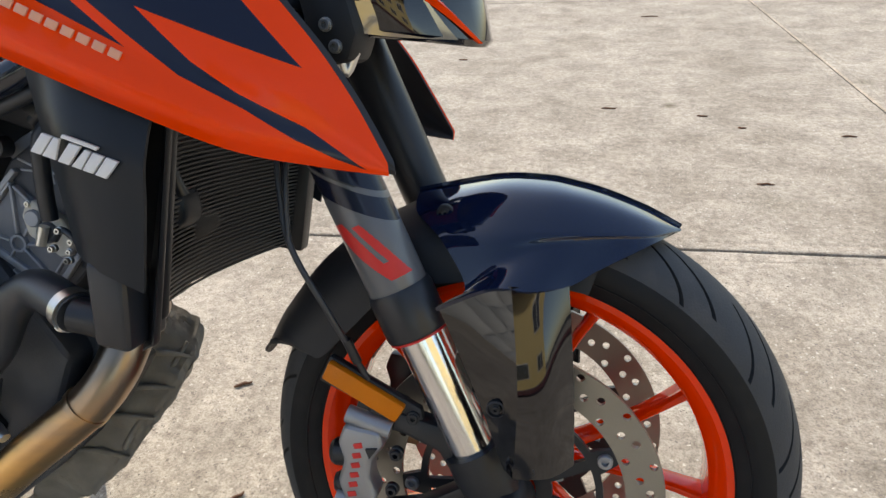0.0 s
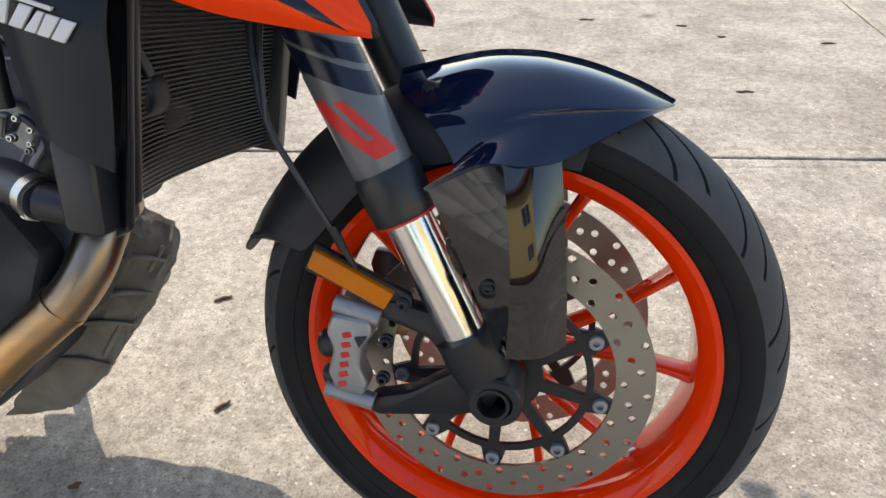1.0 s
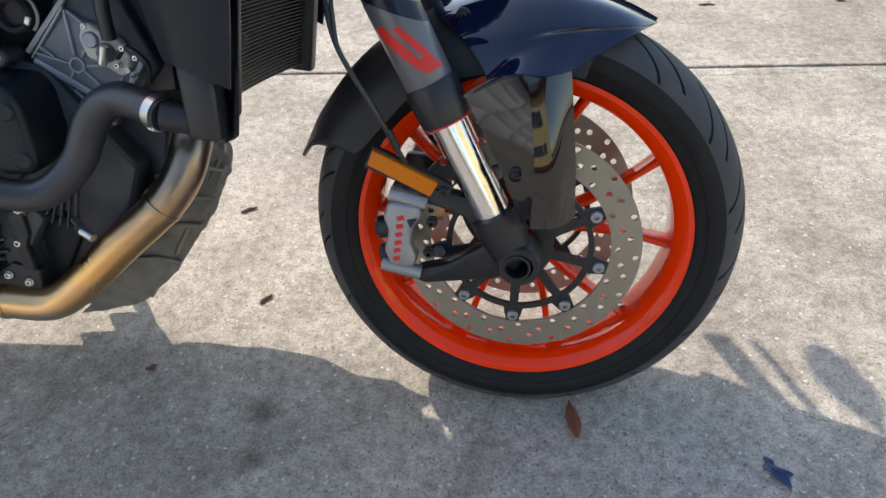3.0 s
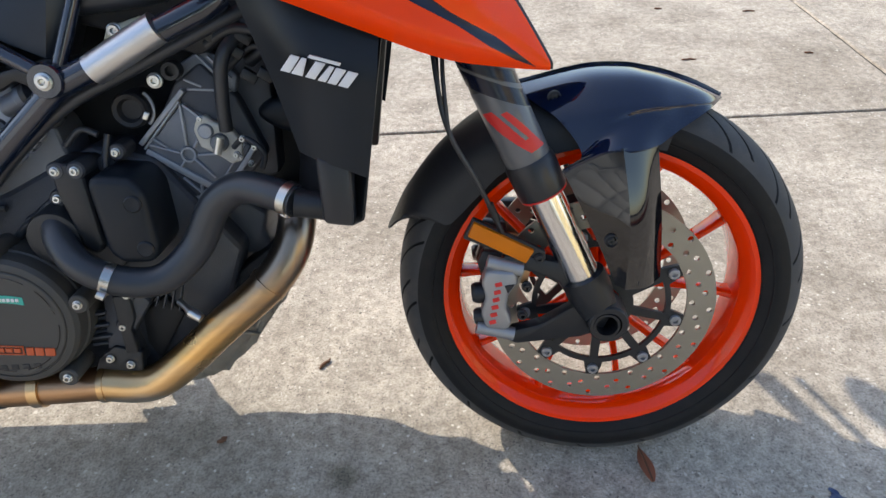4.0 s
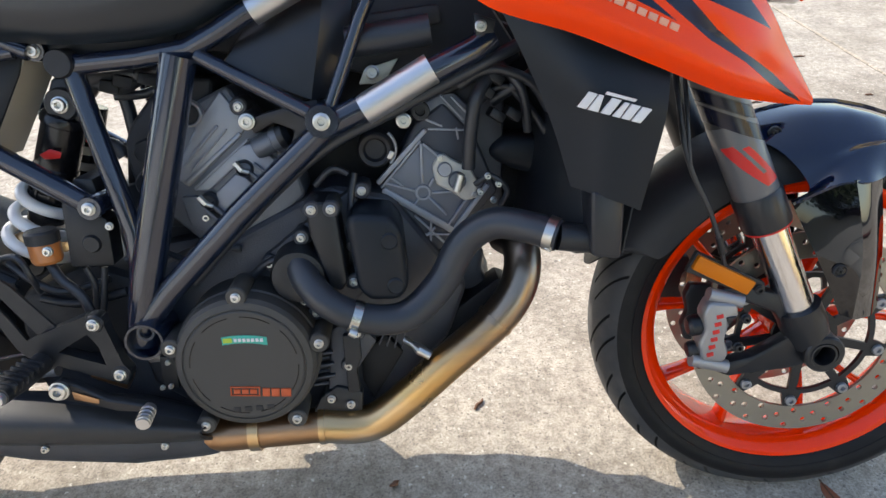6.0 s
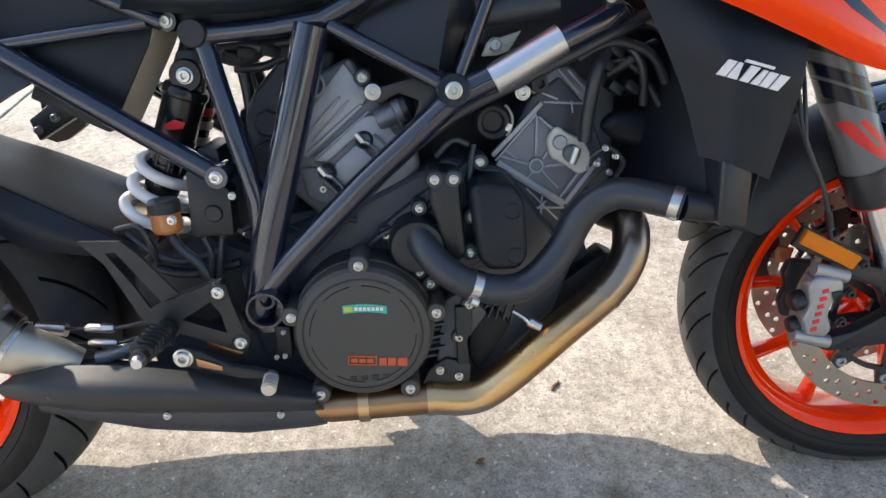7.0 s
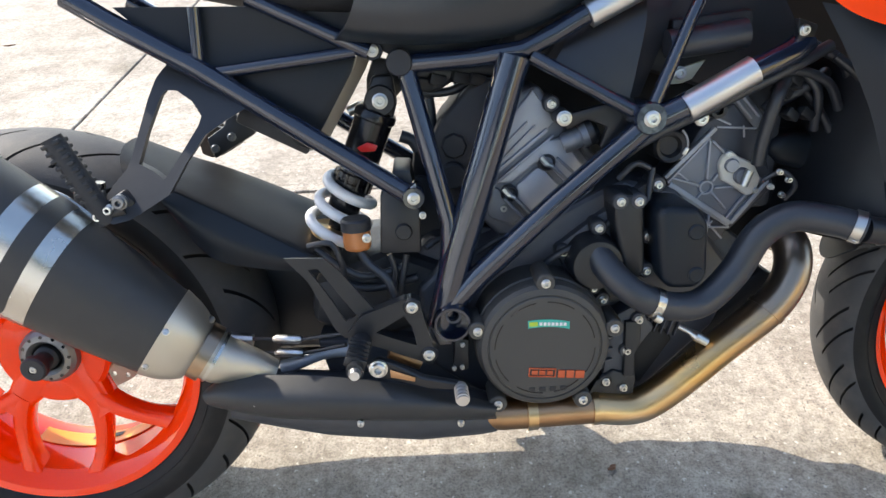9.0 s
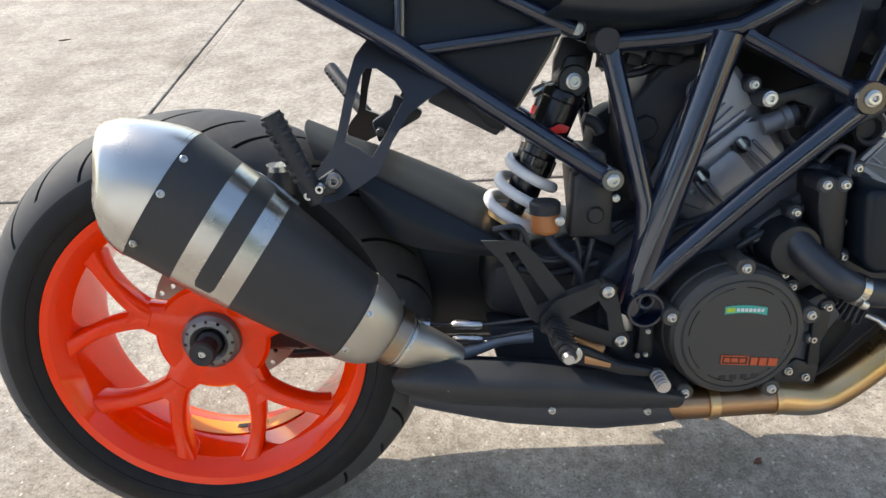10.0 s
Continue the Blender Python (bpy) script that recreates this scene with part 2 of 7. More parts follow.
    ln.new(tex(60, 5).outputs["Fac"], add.inputs[1])
    ln.new(add.outputs[0], bp.inputs["Height"])
    ln.new(bp.outputs[0], b.inputs["Normal"])
    return m


CONCRETE = concrete()
JOINT = material("joint_dirt", (0.018, 0.015, 0.012), 0.9, vary=0.3, bump=0.4, bscale=300)
LEAF = material("dry_leaf", (0.30, 0.10, 0.05), 0.7, vary=0.3, bump=0.4)
TWIG = material("brown_twig", (0.14, 0.065, 0.035), 0.8, vary=0.3, bump=0.4)
BLUE_RAG = material("blue_plastic_scrap", (0.012, 0.03, 0.095), 0.4, vary=0.3)

# ---- mesh helpers ----
BIKE = new("motorcycle")
BIKE.empty_display_size = 0.2
BIKE.matrix_basis = Matrix.Translation((0.005, -0.047, 0)) @ Matrix.Rotation(radians(4.8), 4, "Z") @ Matrix.Rotation(radians(-16), 4, "X")
tagged(BIKE, "orange and black naked motorcycle leaning on its side stand", "motorcycle")
RAKE_AXIS = Vector((-math.sin(radians(24.9)), 0, math.cos(radians(24.9))))
STEER = Matrix.Translation((0.10, 0, 0)) @ Matrix.Rotation(radians(-4), 4, RAKE_AXIS) @ Matrix.Translation((-0.10, 0, 0))
Y = Vector((0, 1, 0))


def mesh_of(name, bm, mat, sharp=24):
    me = bpy.data.meshes.new(name)
    bmesh.ops.recalc_face_normals(bm, faces=bm.faces)
    bm.to_mesh(me)
    bm.free()
    for mm in (mat if isinstance(mat, (list, tuple)) else [mat]):
        me.materials.append(mm)
    me.polygons.foreach_set("use_smooth", [True] * len(me.polygons))
    me.set_sharp_from_angle(angle=radians(sharp))
    return me


def part(name, bm, mat, parent, label="", m=None, sharp=24):
    ob = new(name, mesh_of(name, bm, mat, sharp) if isinstance(bm, bmesh.types.BMesh) else bm)
    ob.parent = parent
    if m is not None:
        ob.matrix_basis = m
    return tagged(ob, label)


def spline(pts, n, closed=False):
    """Catmull-Rom through pts, n steps a span."""
    p = [Vector(q) for q in pts]
    if n <= 1 or len(p) < 3:
        return p
    out, k = [], len(p)
    for i in range(k if closed else k - 1):
        a, b, c, d = (p[(i + j) % k] if closed else p[min(max(i + j, 0), k - 1)] for j in (-1, 0, 1, 2))
        for s in range(n):
            t = s / n
            out.append(0.5 * (2 * b + (c - a) * t + (2 * a - 5 * b + 4 * c - d) * t * t + (3 * b - a - 3 * c + d) * t ** 3))
    if not closed:
        out.append(p[-1])
    return out


def tube(bm, pts, r, seg=14, n=1, caps=True, ratio=1.0):
    """A round bar along pts; r is one radius or one for each point."""
    path, seg = spline(pts, n), seg if seg == 6 else max(seg, 16)
    radii = [r] * len(path) if not isinstance(r, (list, tuple)) else [
        r[min(int(i / n), len(r) - 2)] * (1 - (i / n - min(int(i / n), len(r) - 2))) + r[min(int(i / n), len(r) - 2) + 1] * (i / n - min(int(i / n), len(r) - 2))
        for i in range(len(path))]
    rings, side = [], None
    for i, p in enumerate(path):
        d = (path[min(i + 1, len(path) - 1)] - path[max(i - 1, 0)]).normalized()
        if side is None:
            side = d.cross(Y if abs(d.y) < 0.9 else Vector((1, 0, 0))).normalized()
        side = (side - d * side.dot(d)).normalized()
        up = d.cross(side)
        rings.append([bm.verts.new(p + radii[i] * (side * math.cos(2 * math.pi * k / seg) + ratio * up * math.sin(2 * math.pi * k / seg))) for k in range(seg)])
    for a, b in zip(rings, rings[1:]):
        for k in range(seg):
            bm.faces.new((a[k], a[(k + 1) % seg], b[(k + 1) % seg], b[k]))
    if caps:
        bm.faces.new(rings[0])
        bm.faces.new(rings[-1][::-1])
    return bm


def lathe(bm, profile, centre=(0, 0, 0), axis=(0, 1, 0), seg=32):
    """Turns profile, (radius, height along axis) pairs, round the axis through centre."""
    ax, c = Vector(axis).normalized(), Vector(centre)
    u = ax.cross(Vector((0, 0, 1)) if abs(ax.z) < 0.9 else Vector((1, 0, 0))).normalized()
    v = ax.cross(u)
    rings = []
    for r, h in profile:
        if r < 1e-6:
            rings.append([bm.verts.new(c + ax * h)])
        else:
            rings.append([bm.verts.new(c + ax * h + r * (u * math.cos(2 * math.pi * k / seg) + v * math.sin(2 * math.pi * k / seg))) for k in range(seg)])
    for a, b in zip(rings, rings[1:]):
        for k in range(seg):
            q = [a[k % len(a)], a[(k + 1) % len(a)], b[(k + 1) % len(b)], b[k % len(b)]]
            q = list(dict.fromkeys(q))
            if len(q) > 2:
                bm.faces.new(q)
    return bm


def plate(bm, pts, depth, bevel=0.002, segs=2, normal=(0, 1, 0)):
    """A flat plate: the outline pts, thickened by depth along normal, with rounded edges."""
    nv = Vector(normal).normalized()
    front = [bm.verts.new(Vector(p)) for p in pts]
    back = [bm.verts.new(Vector(p) + nv * depth) for p in pts]
    k = len(pts)
    faces = [bm.faces.new(front), bm.faces.new(back[::-1])] + [bm.faces.new((front[i], back[i], back[(i + 1) % k], front[(i + 1) % k])) for i in range(k)]
    bmesh.ops.recalc_face_normals(bm, faces=faces)
    if bevel:
        edges = {e for f in faces for e in f.edges}
        bmesh.ops.bevel(bm, geom=list(edges), offset=bevel, segments=segs, affect="EDGES", profile=0.5)
    return bm


def bar_box(bm, centre, size, rot=(0, 0, 0), bevel=0.002):
    """A rounded block, rot in degrees."""
    m = pose(*centre, *rot)
    made = bmesh.ops.create_cube(bm, size=1.0, matrix=m @ Matrix.Diagonal((*size, 1)))
    if bevel:
        bmesh.ops.bevel(bm, geom=list({e for v in made["verts"] for e in v.link_edges}), offset=bevel, segments=2, affect="EDGES", profile=0.5)
    return bm


def grid_points(rows, n, m):
    """Smooths a coarse net of points to a fine one."""
    fine = [spline(r, m) for r in rows]
    cols = [spline([r[j] for r in fine], n) for j in range(len(fine[0]))]
    return [[c[i] for c in cols] for i in range(len(cols[0]))]


def sheet(bm, rows, thick=0.003, n=6, m=6):
    """A curved shell through a net of points, thickened."""
    g = grid_points(rows, n, m)
    vs = [[bm.verts.new(p) for p in r] for r in g]
    faces = [bm.faces.new((vs[i][j], vs[i][j + 1], vs[i + 1][j + 1], vs[i + 1][j])) for i in range(len(vs) - 1) for j in range(len(vs[0]) - 1)]
    bmesh.ops.recalc_face_normals(bm, faces=faces)
    if thick:
        bm.normal_update()
        mid = faces[len(faces) // 2]
        if mid.normal.y > 0:
            bmesh.ops.reverse_faces(bm, faces=faces)
        bmesh.ops.solidify(bm, geom=faces, thickness=thick)
    return bm


def loft(bm, rings, caps=True):
    vs = [[bm.verts.new(p) for p in r] for r in rings]
    k = len(vs[0])
    for a, b in zip(vs, vs[1:]):
        for i in range(k):
            bm.faces.new((a[i], a[(i + 1) % k], b[(i + 1) % k], b[i]))
    if caps:
        bm.faces.new(vs[0][::-1])
        bm.faces.new(vs[-1])
    return bm


def pierced(bm, loops, depth, normal=(0, 1, 0)):
    """A flat plate with an outline, loops[0], and holes, the other loops, through it."""
    nv = Vector(normal)
    edges = []
    for lp in loops:
        v = [bm.verts.new(Vector(p)) for p in lp]
        edges += [bm.edges.new((v[i], v[(i + 1) % len(v)])) for i in range(len(v))]
    made = bmesh.ops.triangle_fill(bm, use_beauty=True, use_dissolve=False, edges=edges)
    faces = [g for g in made["geom"] if isinstance(g, bmesh.types.BMFace)]
    ext = bmesh.ops.extrude_face_region(bm, geom=faces)
    bmesh.ops.translate(bm, verts=[g for g in ext["geom"] if isinstance(g, bmesh.types.BMVert)], vec=nv * depth)
    return bm


def ring(cx, cz, y, r, k=24, a0=0.0):
    return [(cx + r * math.cos(a0 + 2 * math.pi * i / k), y, cz + r * math.sin(a0 + 2 * math.pi * i / k)) for i in range(k)]


BOLT_MESHES = {}


def bolt(parent, pos, r=0.006, h=0.005, mat=None, axis=(0, -1, 0), name="bolt"):
    """A flanged socket-head screw with its head towards axis."""
    mat = mat or BOLT
    r = r * 0.78
    key = (r, h, mat.name)
    if key not in BOLT_MESHES:
        bm = lathe(bmesh.new(), [(r * 1.25, -0.002), (r * 1.25, h * 0.3), (r, h * 0.4), (r, h * 0.85), (r * 0.88, h), (r * 0.48, h)], axis=(0, 0, 1), seg=20)
        lathe(bm, [(r * 0.48, h), (r * 0.44, h * 0.25), (0, h * 0.2)], axis=(0, 0, 1), seg=6)
        BOLT_MESHES[key] = mesh_of("bolt", bm, mat)
    ob = new(name, BOLT_MESHES[key])
    ob.parent = parent
    ob.matrix_basis = Matrix.Translation(pos) @ Vector(axis).to_track_quat("Z", "Y").to_matrix().to_4x4()
    return ob


# ---- ground ----
SLAB = 3.46
ground = tagged(new("ground", mesh_of("ground", bar_box(bmesh.new(), (0, 0, -0.257), (400, 400, 0.5), bevel=0), JOINT)),
                "dark dirt under and between pale concrete slabs", "ground", kind="structure")


def slab_mesh(w, d, k=70):
    """A cast slab with chipped edges and a smooth tooled border that ends in a shallow groove."""
    rng = random.Random(4)
    bm = bmesh.new()
    chips = [rng.uniform(0, 0.0035) * rng.random() for _ in range(4 * k)]
    wave = [0.005 * math.sin(i * 0.21) + 0.004 * math.sin(i * 0.083 + 1) + rng.uniform(-0.002, 0.002) for i in range(4 * k)]
    rings = []
    for inset, z, chip, sway in ((0.004, -0.1, 0, 0), (0.004, -0.009, 1, 0), (0.0055, -0.002, 1, 0), (0.009, 0, 0.8, 0), (0.036, 0, 0, 1), (0.043, -0.0012, 0, 1), (0.047, -0.0012, 0, 1), (0.056, 0, 0, 1)):
        loop = []
        for i in range(4 * k):
            side, f = divmod(i, k)
            gap = inset + chip * chips[i] + sway * wave[i]
            a, b = w / 2 - gap, d / 2 - gap
            corners = ((-a, -b), (a, -b), (a, b), (-a, b))
            (x0, y0), (x1, y1) = corners[side], corners[(side + 1) % 4]
            loop.append(bm.verts.new((x0 + (x1 - x0) * f / k, y0 + (y1 - y0) * f / k, z)))
        rings.append(loop)
    for r0, r1 in zip(rings, rings[1:]):
        for i in range(4 * k):
            j = (i + 1) % (4 * k)
            bm.faces.new((r0[i], r0[j], r1[j], r1[i]))
    bm.faces.new(rings[-1])
    return mesh_of("slab", bm, CONCRETE, 5)


pavement = tagged(new("pavement"), "pale weathered concrete paving slabs in sun", "pavement", kind="structure")
slab_data = slab_mesh(SLAB, SLAB)
for i in range(-7, 8):
    for j in range(-7, 9):
        s = part("slab", slab_data, None, pavement)
        s.matrix_basis = Matrix.Translation((1.160, 1.108, 0)) @ Matrix.Rotation(radians(3.8), 4, "Z") @ Matrix.Translation(((i - 0.5) * SLAB, (j - 0.5) * SLAB, 0))

# ---- wheels ----


def tyre_mesh(R, w, bead_r, bead_y, grooves, slant, name, half=0.0022):
    """A road tyre: rounded tread with long slanted rain grooves cut into it, and sidewalls down to the bead."""
    prof = []
    for k in range(57):
        a = radians(-90 + 180 * k / 56)
        prof.append((w * math.sin(a), R - 0.78 * w * (1 - math.cos(a) ** 0.9 if math.cos(a) > 0 else 1)))
    rc = prof[0][1]
    side = [(bead_y + (w - bead_y) * s ** 0.5 + up, bead_r + (rc - bead_r) * s) for s, up in ((0.0, 0), (0.06, 0), (0.12, 0), (0.15, 0.0012), (0.17, 0.0012), (0.19, 0), (0.3, 0), (0.5, 0), (0.68, 0), (0.70, 0.0010), (0.74, 0.0010), (0.76, 0), (0.88, 0))]
    prof = [(-y, r) for y, r in side] + prof + [(y, r) for y, r in side[::-1]]
    ys, rs = np.array([p[0] for p in prof]), np.array([p[1] for p in prof])
    pitch = 2 * math.pi * R / grooves
    hw, wall = half / pitch, 0.0006 / pitch
    sets = [(0.12, 0.84, 0.0, 1.0), (0.36, 0.94, 0.42, 0.85)]
    marks = set(np.linspace(0, 1, 36, endpoint=False))
    for _, _, off, k in sets:
        for o in (off, off + 0.5):
            marks = {u for u in marks if abs((u - o + 0.5) % 1 - 0.5) > hw * k + 2 * wall}
            marks |= {(o + d) % 1 for d in (-hw * k - wall, -hw * k, 0, hw * k, hw * k + wall)}
    us = np.array(sorted(marks))
    U = np.concatenate([us + g for g in range(grooves)])
    nu = len(U)
    UU, YY = np.meshgrid(U, ys, indexing="ij")
    RR = np.tile(rs, (nu, 1))
    s = np.abs(YY) / w
    A = (UU + s * slant) * 2 * np.pi / grooves
    tread = (s < 0.97) & (RR > rc - 0.001)
    depth = np.zeros_like(RR)
    for side_sign in (-1, 1):
        for start, stop, off, k in sets:
            f = np.abs((UU - off - (0.5 if side_sign > 0 else 0) + 0.5) % 1 - 0.5)
            hit = (f < hw * k + 0.4 * wall) & (s > start) & (s < stop) & (np.sign(YY) == side_sign)
            depth = np.maximum(depth, hit * 1.0)
    RR = RR - 0.014 * depth * tread
    X, Z = RR * np.cos(A), RR * np.sin(A)
    m = len(prof)
    verts = np.stack([X, YY, Z], -1).reshape(-1, 3)
    i, j = np.meshgrid(np.arange(nu), np.arange(m - 1), indexing="ij")
    a, b = i * m + j, ((i + 1) % nu) * m + j
    faces = np.stack([a, a + 1, b + 1, b], -1).reshape(-1, 4)
    me = bpy.data.meshes.new(name)
    me.from_pydata(verts.tolist(), [], faces.tolist())
    me.materials.append(RUBBER)
    me.materials.append(TREAD)
    worn = (tread & (depth == 0)).reshape(-1)[faces].all(axis=1)
    me.polygons.foreach_set("material_index", worn.astype(np.int32))
    me.polygons.foreach_set("use_smooth", [True] * len(me.polygons))
    me.set_sharp_from_angle(angle=radians(35))
    return me


def brake_disc(bm, y, r_out, r_in, thick, rows, k):
    loops = [ring(0, 0, y, r_out, 96), ring(0, 0, y, r_in, 72)]
    for q, (rr, off) in enumerate(rows):
        for i in range(k):
            a = 2 * math.pi * (i + off) / k
            loops.append(ring(rr * math.cos(a), rr * math.sin(a), y, 0.0043, 12))
    return pierced(bm, loops, thick)


def disc_carrier(bm, y, buttons, a0, hub_r, mid_r, out_r):
    """The spider of a floating disc: a hub ring, arms and a thin outer ring with ears for the buttons."""
    outer = []
    k = 20 * buttons
    for i in range(k):
        a = 2 * math.pi * i / k
        near = abs(((a - a0) / (2 * math.pi / buttons) + 0.5) % 1 - 0.5)
        r = out_r if near < 0.10 else mid_r if near > 0.2 else mid_r + (out_r - mid_r) * (0.2 - near) / 0.1
        outer.append((r * math.cos(a), y, r * math.sin(a)))
    loops = [outer, ring(0, 0, y, hub_r * 0.62, 32)]
    step = 2 * math.pi / buttons
    for b in range(buttons):
        c = a0 + (b + 0.5) * step
        inner_r, outer_r, win = hub_r, mid_r - 0.0075, []
        for s in np.linspace(-0.405, 0.405, 9):
            win.append((outer_r * math.cos(c + s * step), y, outer_r * math.sin(c + s * step)))
        for s in np.linspace(0.29, -0.29, 5):
            win.append((inner_r * math.cos(c + s * step), y, inner_r * math.sin(c + s * step)))
        loops.append(win)
    return pierced(bm, loops, 0.006)


def spoke(bm, a_in, r_in, a_out, r_out, w_in, w_out, y_in, y_out, d_in, d_out):
    """A tapering cast spoke from the hub to the rim; y is its middle, d its depth, w its width."""
    rings = []
    section = [(math.copysign(abs(math.cos(q)) ** 0.62, math.cos(q)), math.copysign(abs(math.sin(q)) ** 0.62, math.sin(q))) for q in [2 * math.pi * k / 20 for k in range(20)]]
    for s in np.linspace(0, 1, 13):
        a, r = a_in + (a_out - a_in) * s, r_in + (r_out - r_in) * s
        e = Vector((math.cos(a), 0, math.sin(a)))
        t = Vector((-math.sin(a), 0, math.cos(a)))
        w, y, d = w_in + (w_out - w_in) * s ** 0.8, y_in + (y_out - y_in) * s, d_in + (d_out - d_in) * s
        w, d = w * (1 + 0.75 * s ** 7), d * (1 + 0.25 * s ** 6)
        rings.append([e * r + t * (w / 2 * cx) + Y * (y + d / 2 * cy) for cx, cy in section])
    return loft(bm, rings)


# front wheel
FW = STEER @ Matrix.Translation((0.009, 0, 0.290)) @ Matrix.Rotation(radians(-2.5), 4, "Z")
front_wheel = tagged(new("front_wheel"), "orange front wheel with black tyre and twin brake discs")
front_wheel.parent = BIKE
front_wheel.matrix_basis = FW
part("tyre", tyre_mesh(0.2980, 0.062, 0.224, 0.046, 17, -0.95, "tyre", 0.0027), None, front_wheel, "black tyre with slanted rain grooves")
bm = bmesh.new()
lathe(bm, [(0.2285, -0.052), (0.2300, -0.048), (0.2265, -0.044), (0.2170, -0.040), (0.2100, -0.030), (0.2095, 0.030), (0.2170, 0.040), (0.2265, 0.044), (0.2300, 0.048),
           (0.2285, 0.052), (0.2210, 0.051), (0.2120, 0.044), (0.2055, 0.034), (0.2025, 0.020), (0.2020, -0.020), (0.2040, -0.034), (0.2110, -0.044), (0.2205, -0.051), (0.2285, -0.052)], seg=128)
part("rim", bm, ORANGE_RIM, front_wheel, "glossy orange rim")
for i in range(5):
    c = radians(12 + 72 * i)
    bm = bmesh.new()
    for sgn in (-1, 1):
        spoke(bm, c + sgn * radians(9), 0.030, c + sgn * radians(18), 0.206, 0.016, 0.0082, 0.0, 0.0, 0.030, 0.030)
    part("spoke", bm, ORANGE_RIM, front_wheel, "forked orange spoke")
part("hub", lathe(bmesh.new(), [(0.012, -0.058), (0.030, -0.058), (0.040, -0.050), (0.040, -0.028), (0.034, -0.02), (0.034, 0.02), (0.040, 0.028), (0.040, 0.05), (0.030, 0.058), (0.012, 0.058)], seg=40), ORANGE_RIM, front_wheel)
for sgn in (-1, 1):
    bm = bmesh.new()
    brake_disc(bm, sgn * 0.071 - 0.0025, 0.160, 0.1205, 0.005, ((0.1275, 0.0), (0.1365, 0.55), (0.1450, 0.28), (0.1530, 0.80)), 16)
    part("brake_disc", bm, DISC, front_wheel, "drilled steel brake disc")
    bm = bmesh.new()
    disc_carrier(bm, sgn * 0.071 - 0.003, 9, radians(26), 0.046, 0.0985, 0.1200)
    part("disc_carrier", bm, BLACK_METAL, front_wheel, "black disc carrier")
    for k in range(9):
        a = radians(26 + 40 * k)
        part("disc_button", lathe(bmesh.new(), [(0.0, -0.0010), (0.0032, -0.0012), (0.0036, -0.0052), (0.0068, -0.0052), (0.0078, -0.0042), (0.0082, 0.004)], (0.109 * math.cos(a), sgn * 0.071 - (0.003 if sgn < 0 else -0.003), 0.109 * math.sin(a)), Y * (1 if sgn < 0 else -1), 24), CALIPER, front_wheel)
part("axle", lathe(bmesh.new(), [(0.0, -0.095), (0.0142, -0.095), (0.0146, -0.135), (0.0176, -0.135), (0.0182, -0.133), (0.0182, 0.13), (0, 0.13)], seg=32), BLACK_METAL, front_wheel, "hollow wheel axle")
part("valve", tube(bmesh.new(), [(0.150, -0.012, -0.125), (0.140, -0.030, -0.117)], 0.004), BOLT, front_wheel)

# ---- fork ----
FD = Vector((-0.404, 0, 0.915))


def fork_point(z, y):
    return Vector((-0.027 + (z - 0.352) * -0.4419, y, z))


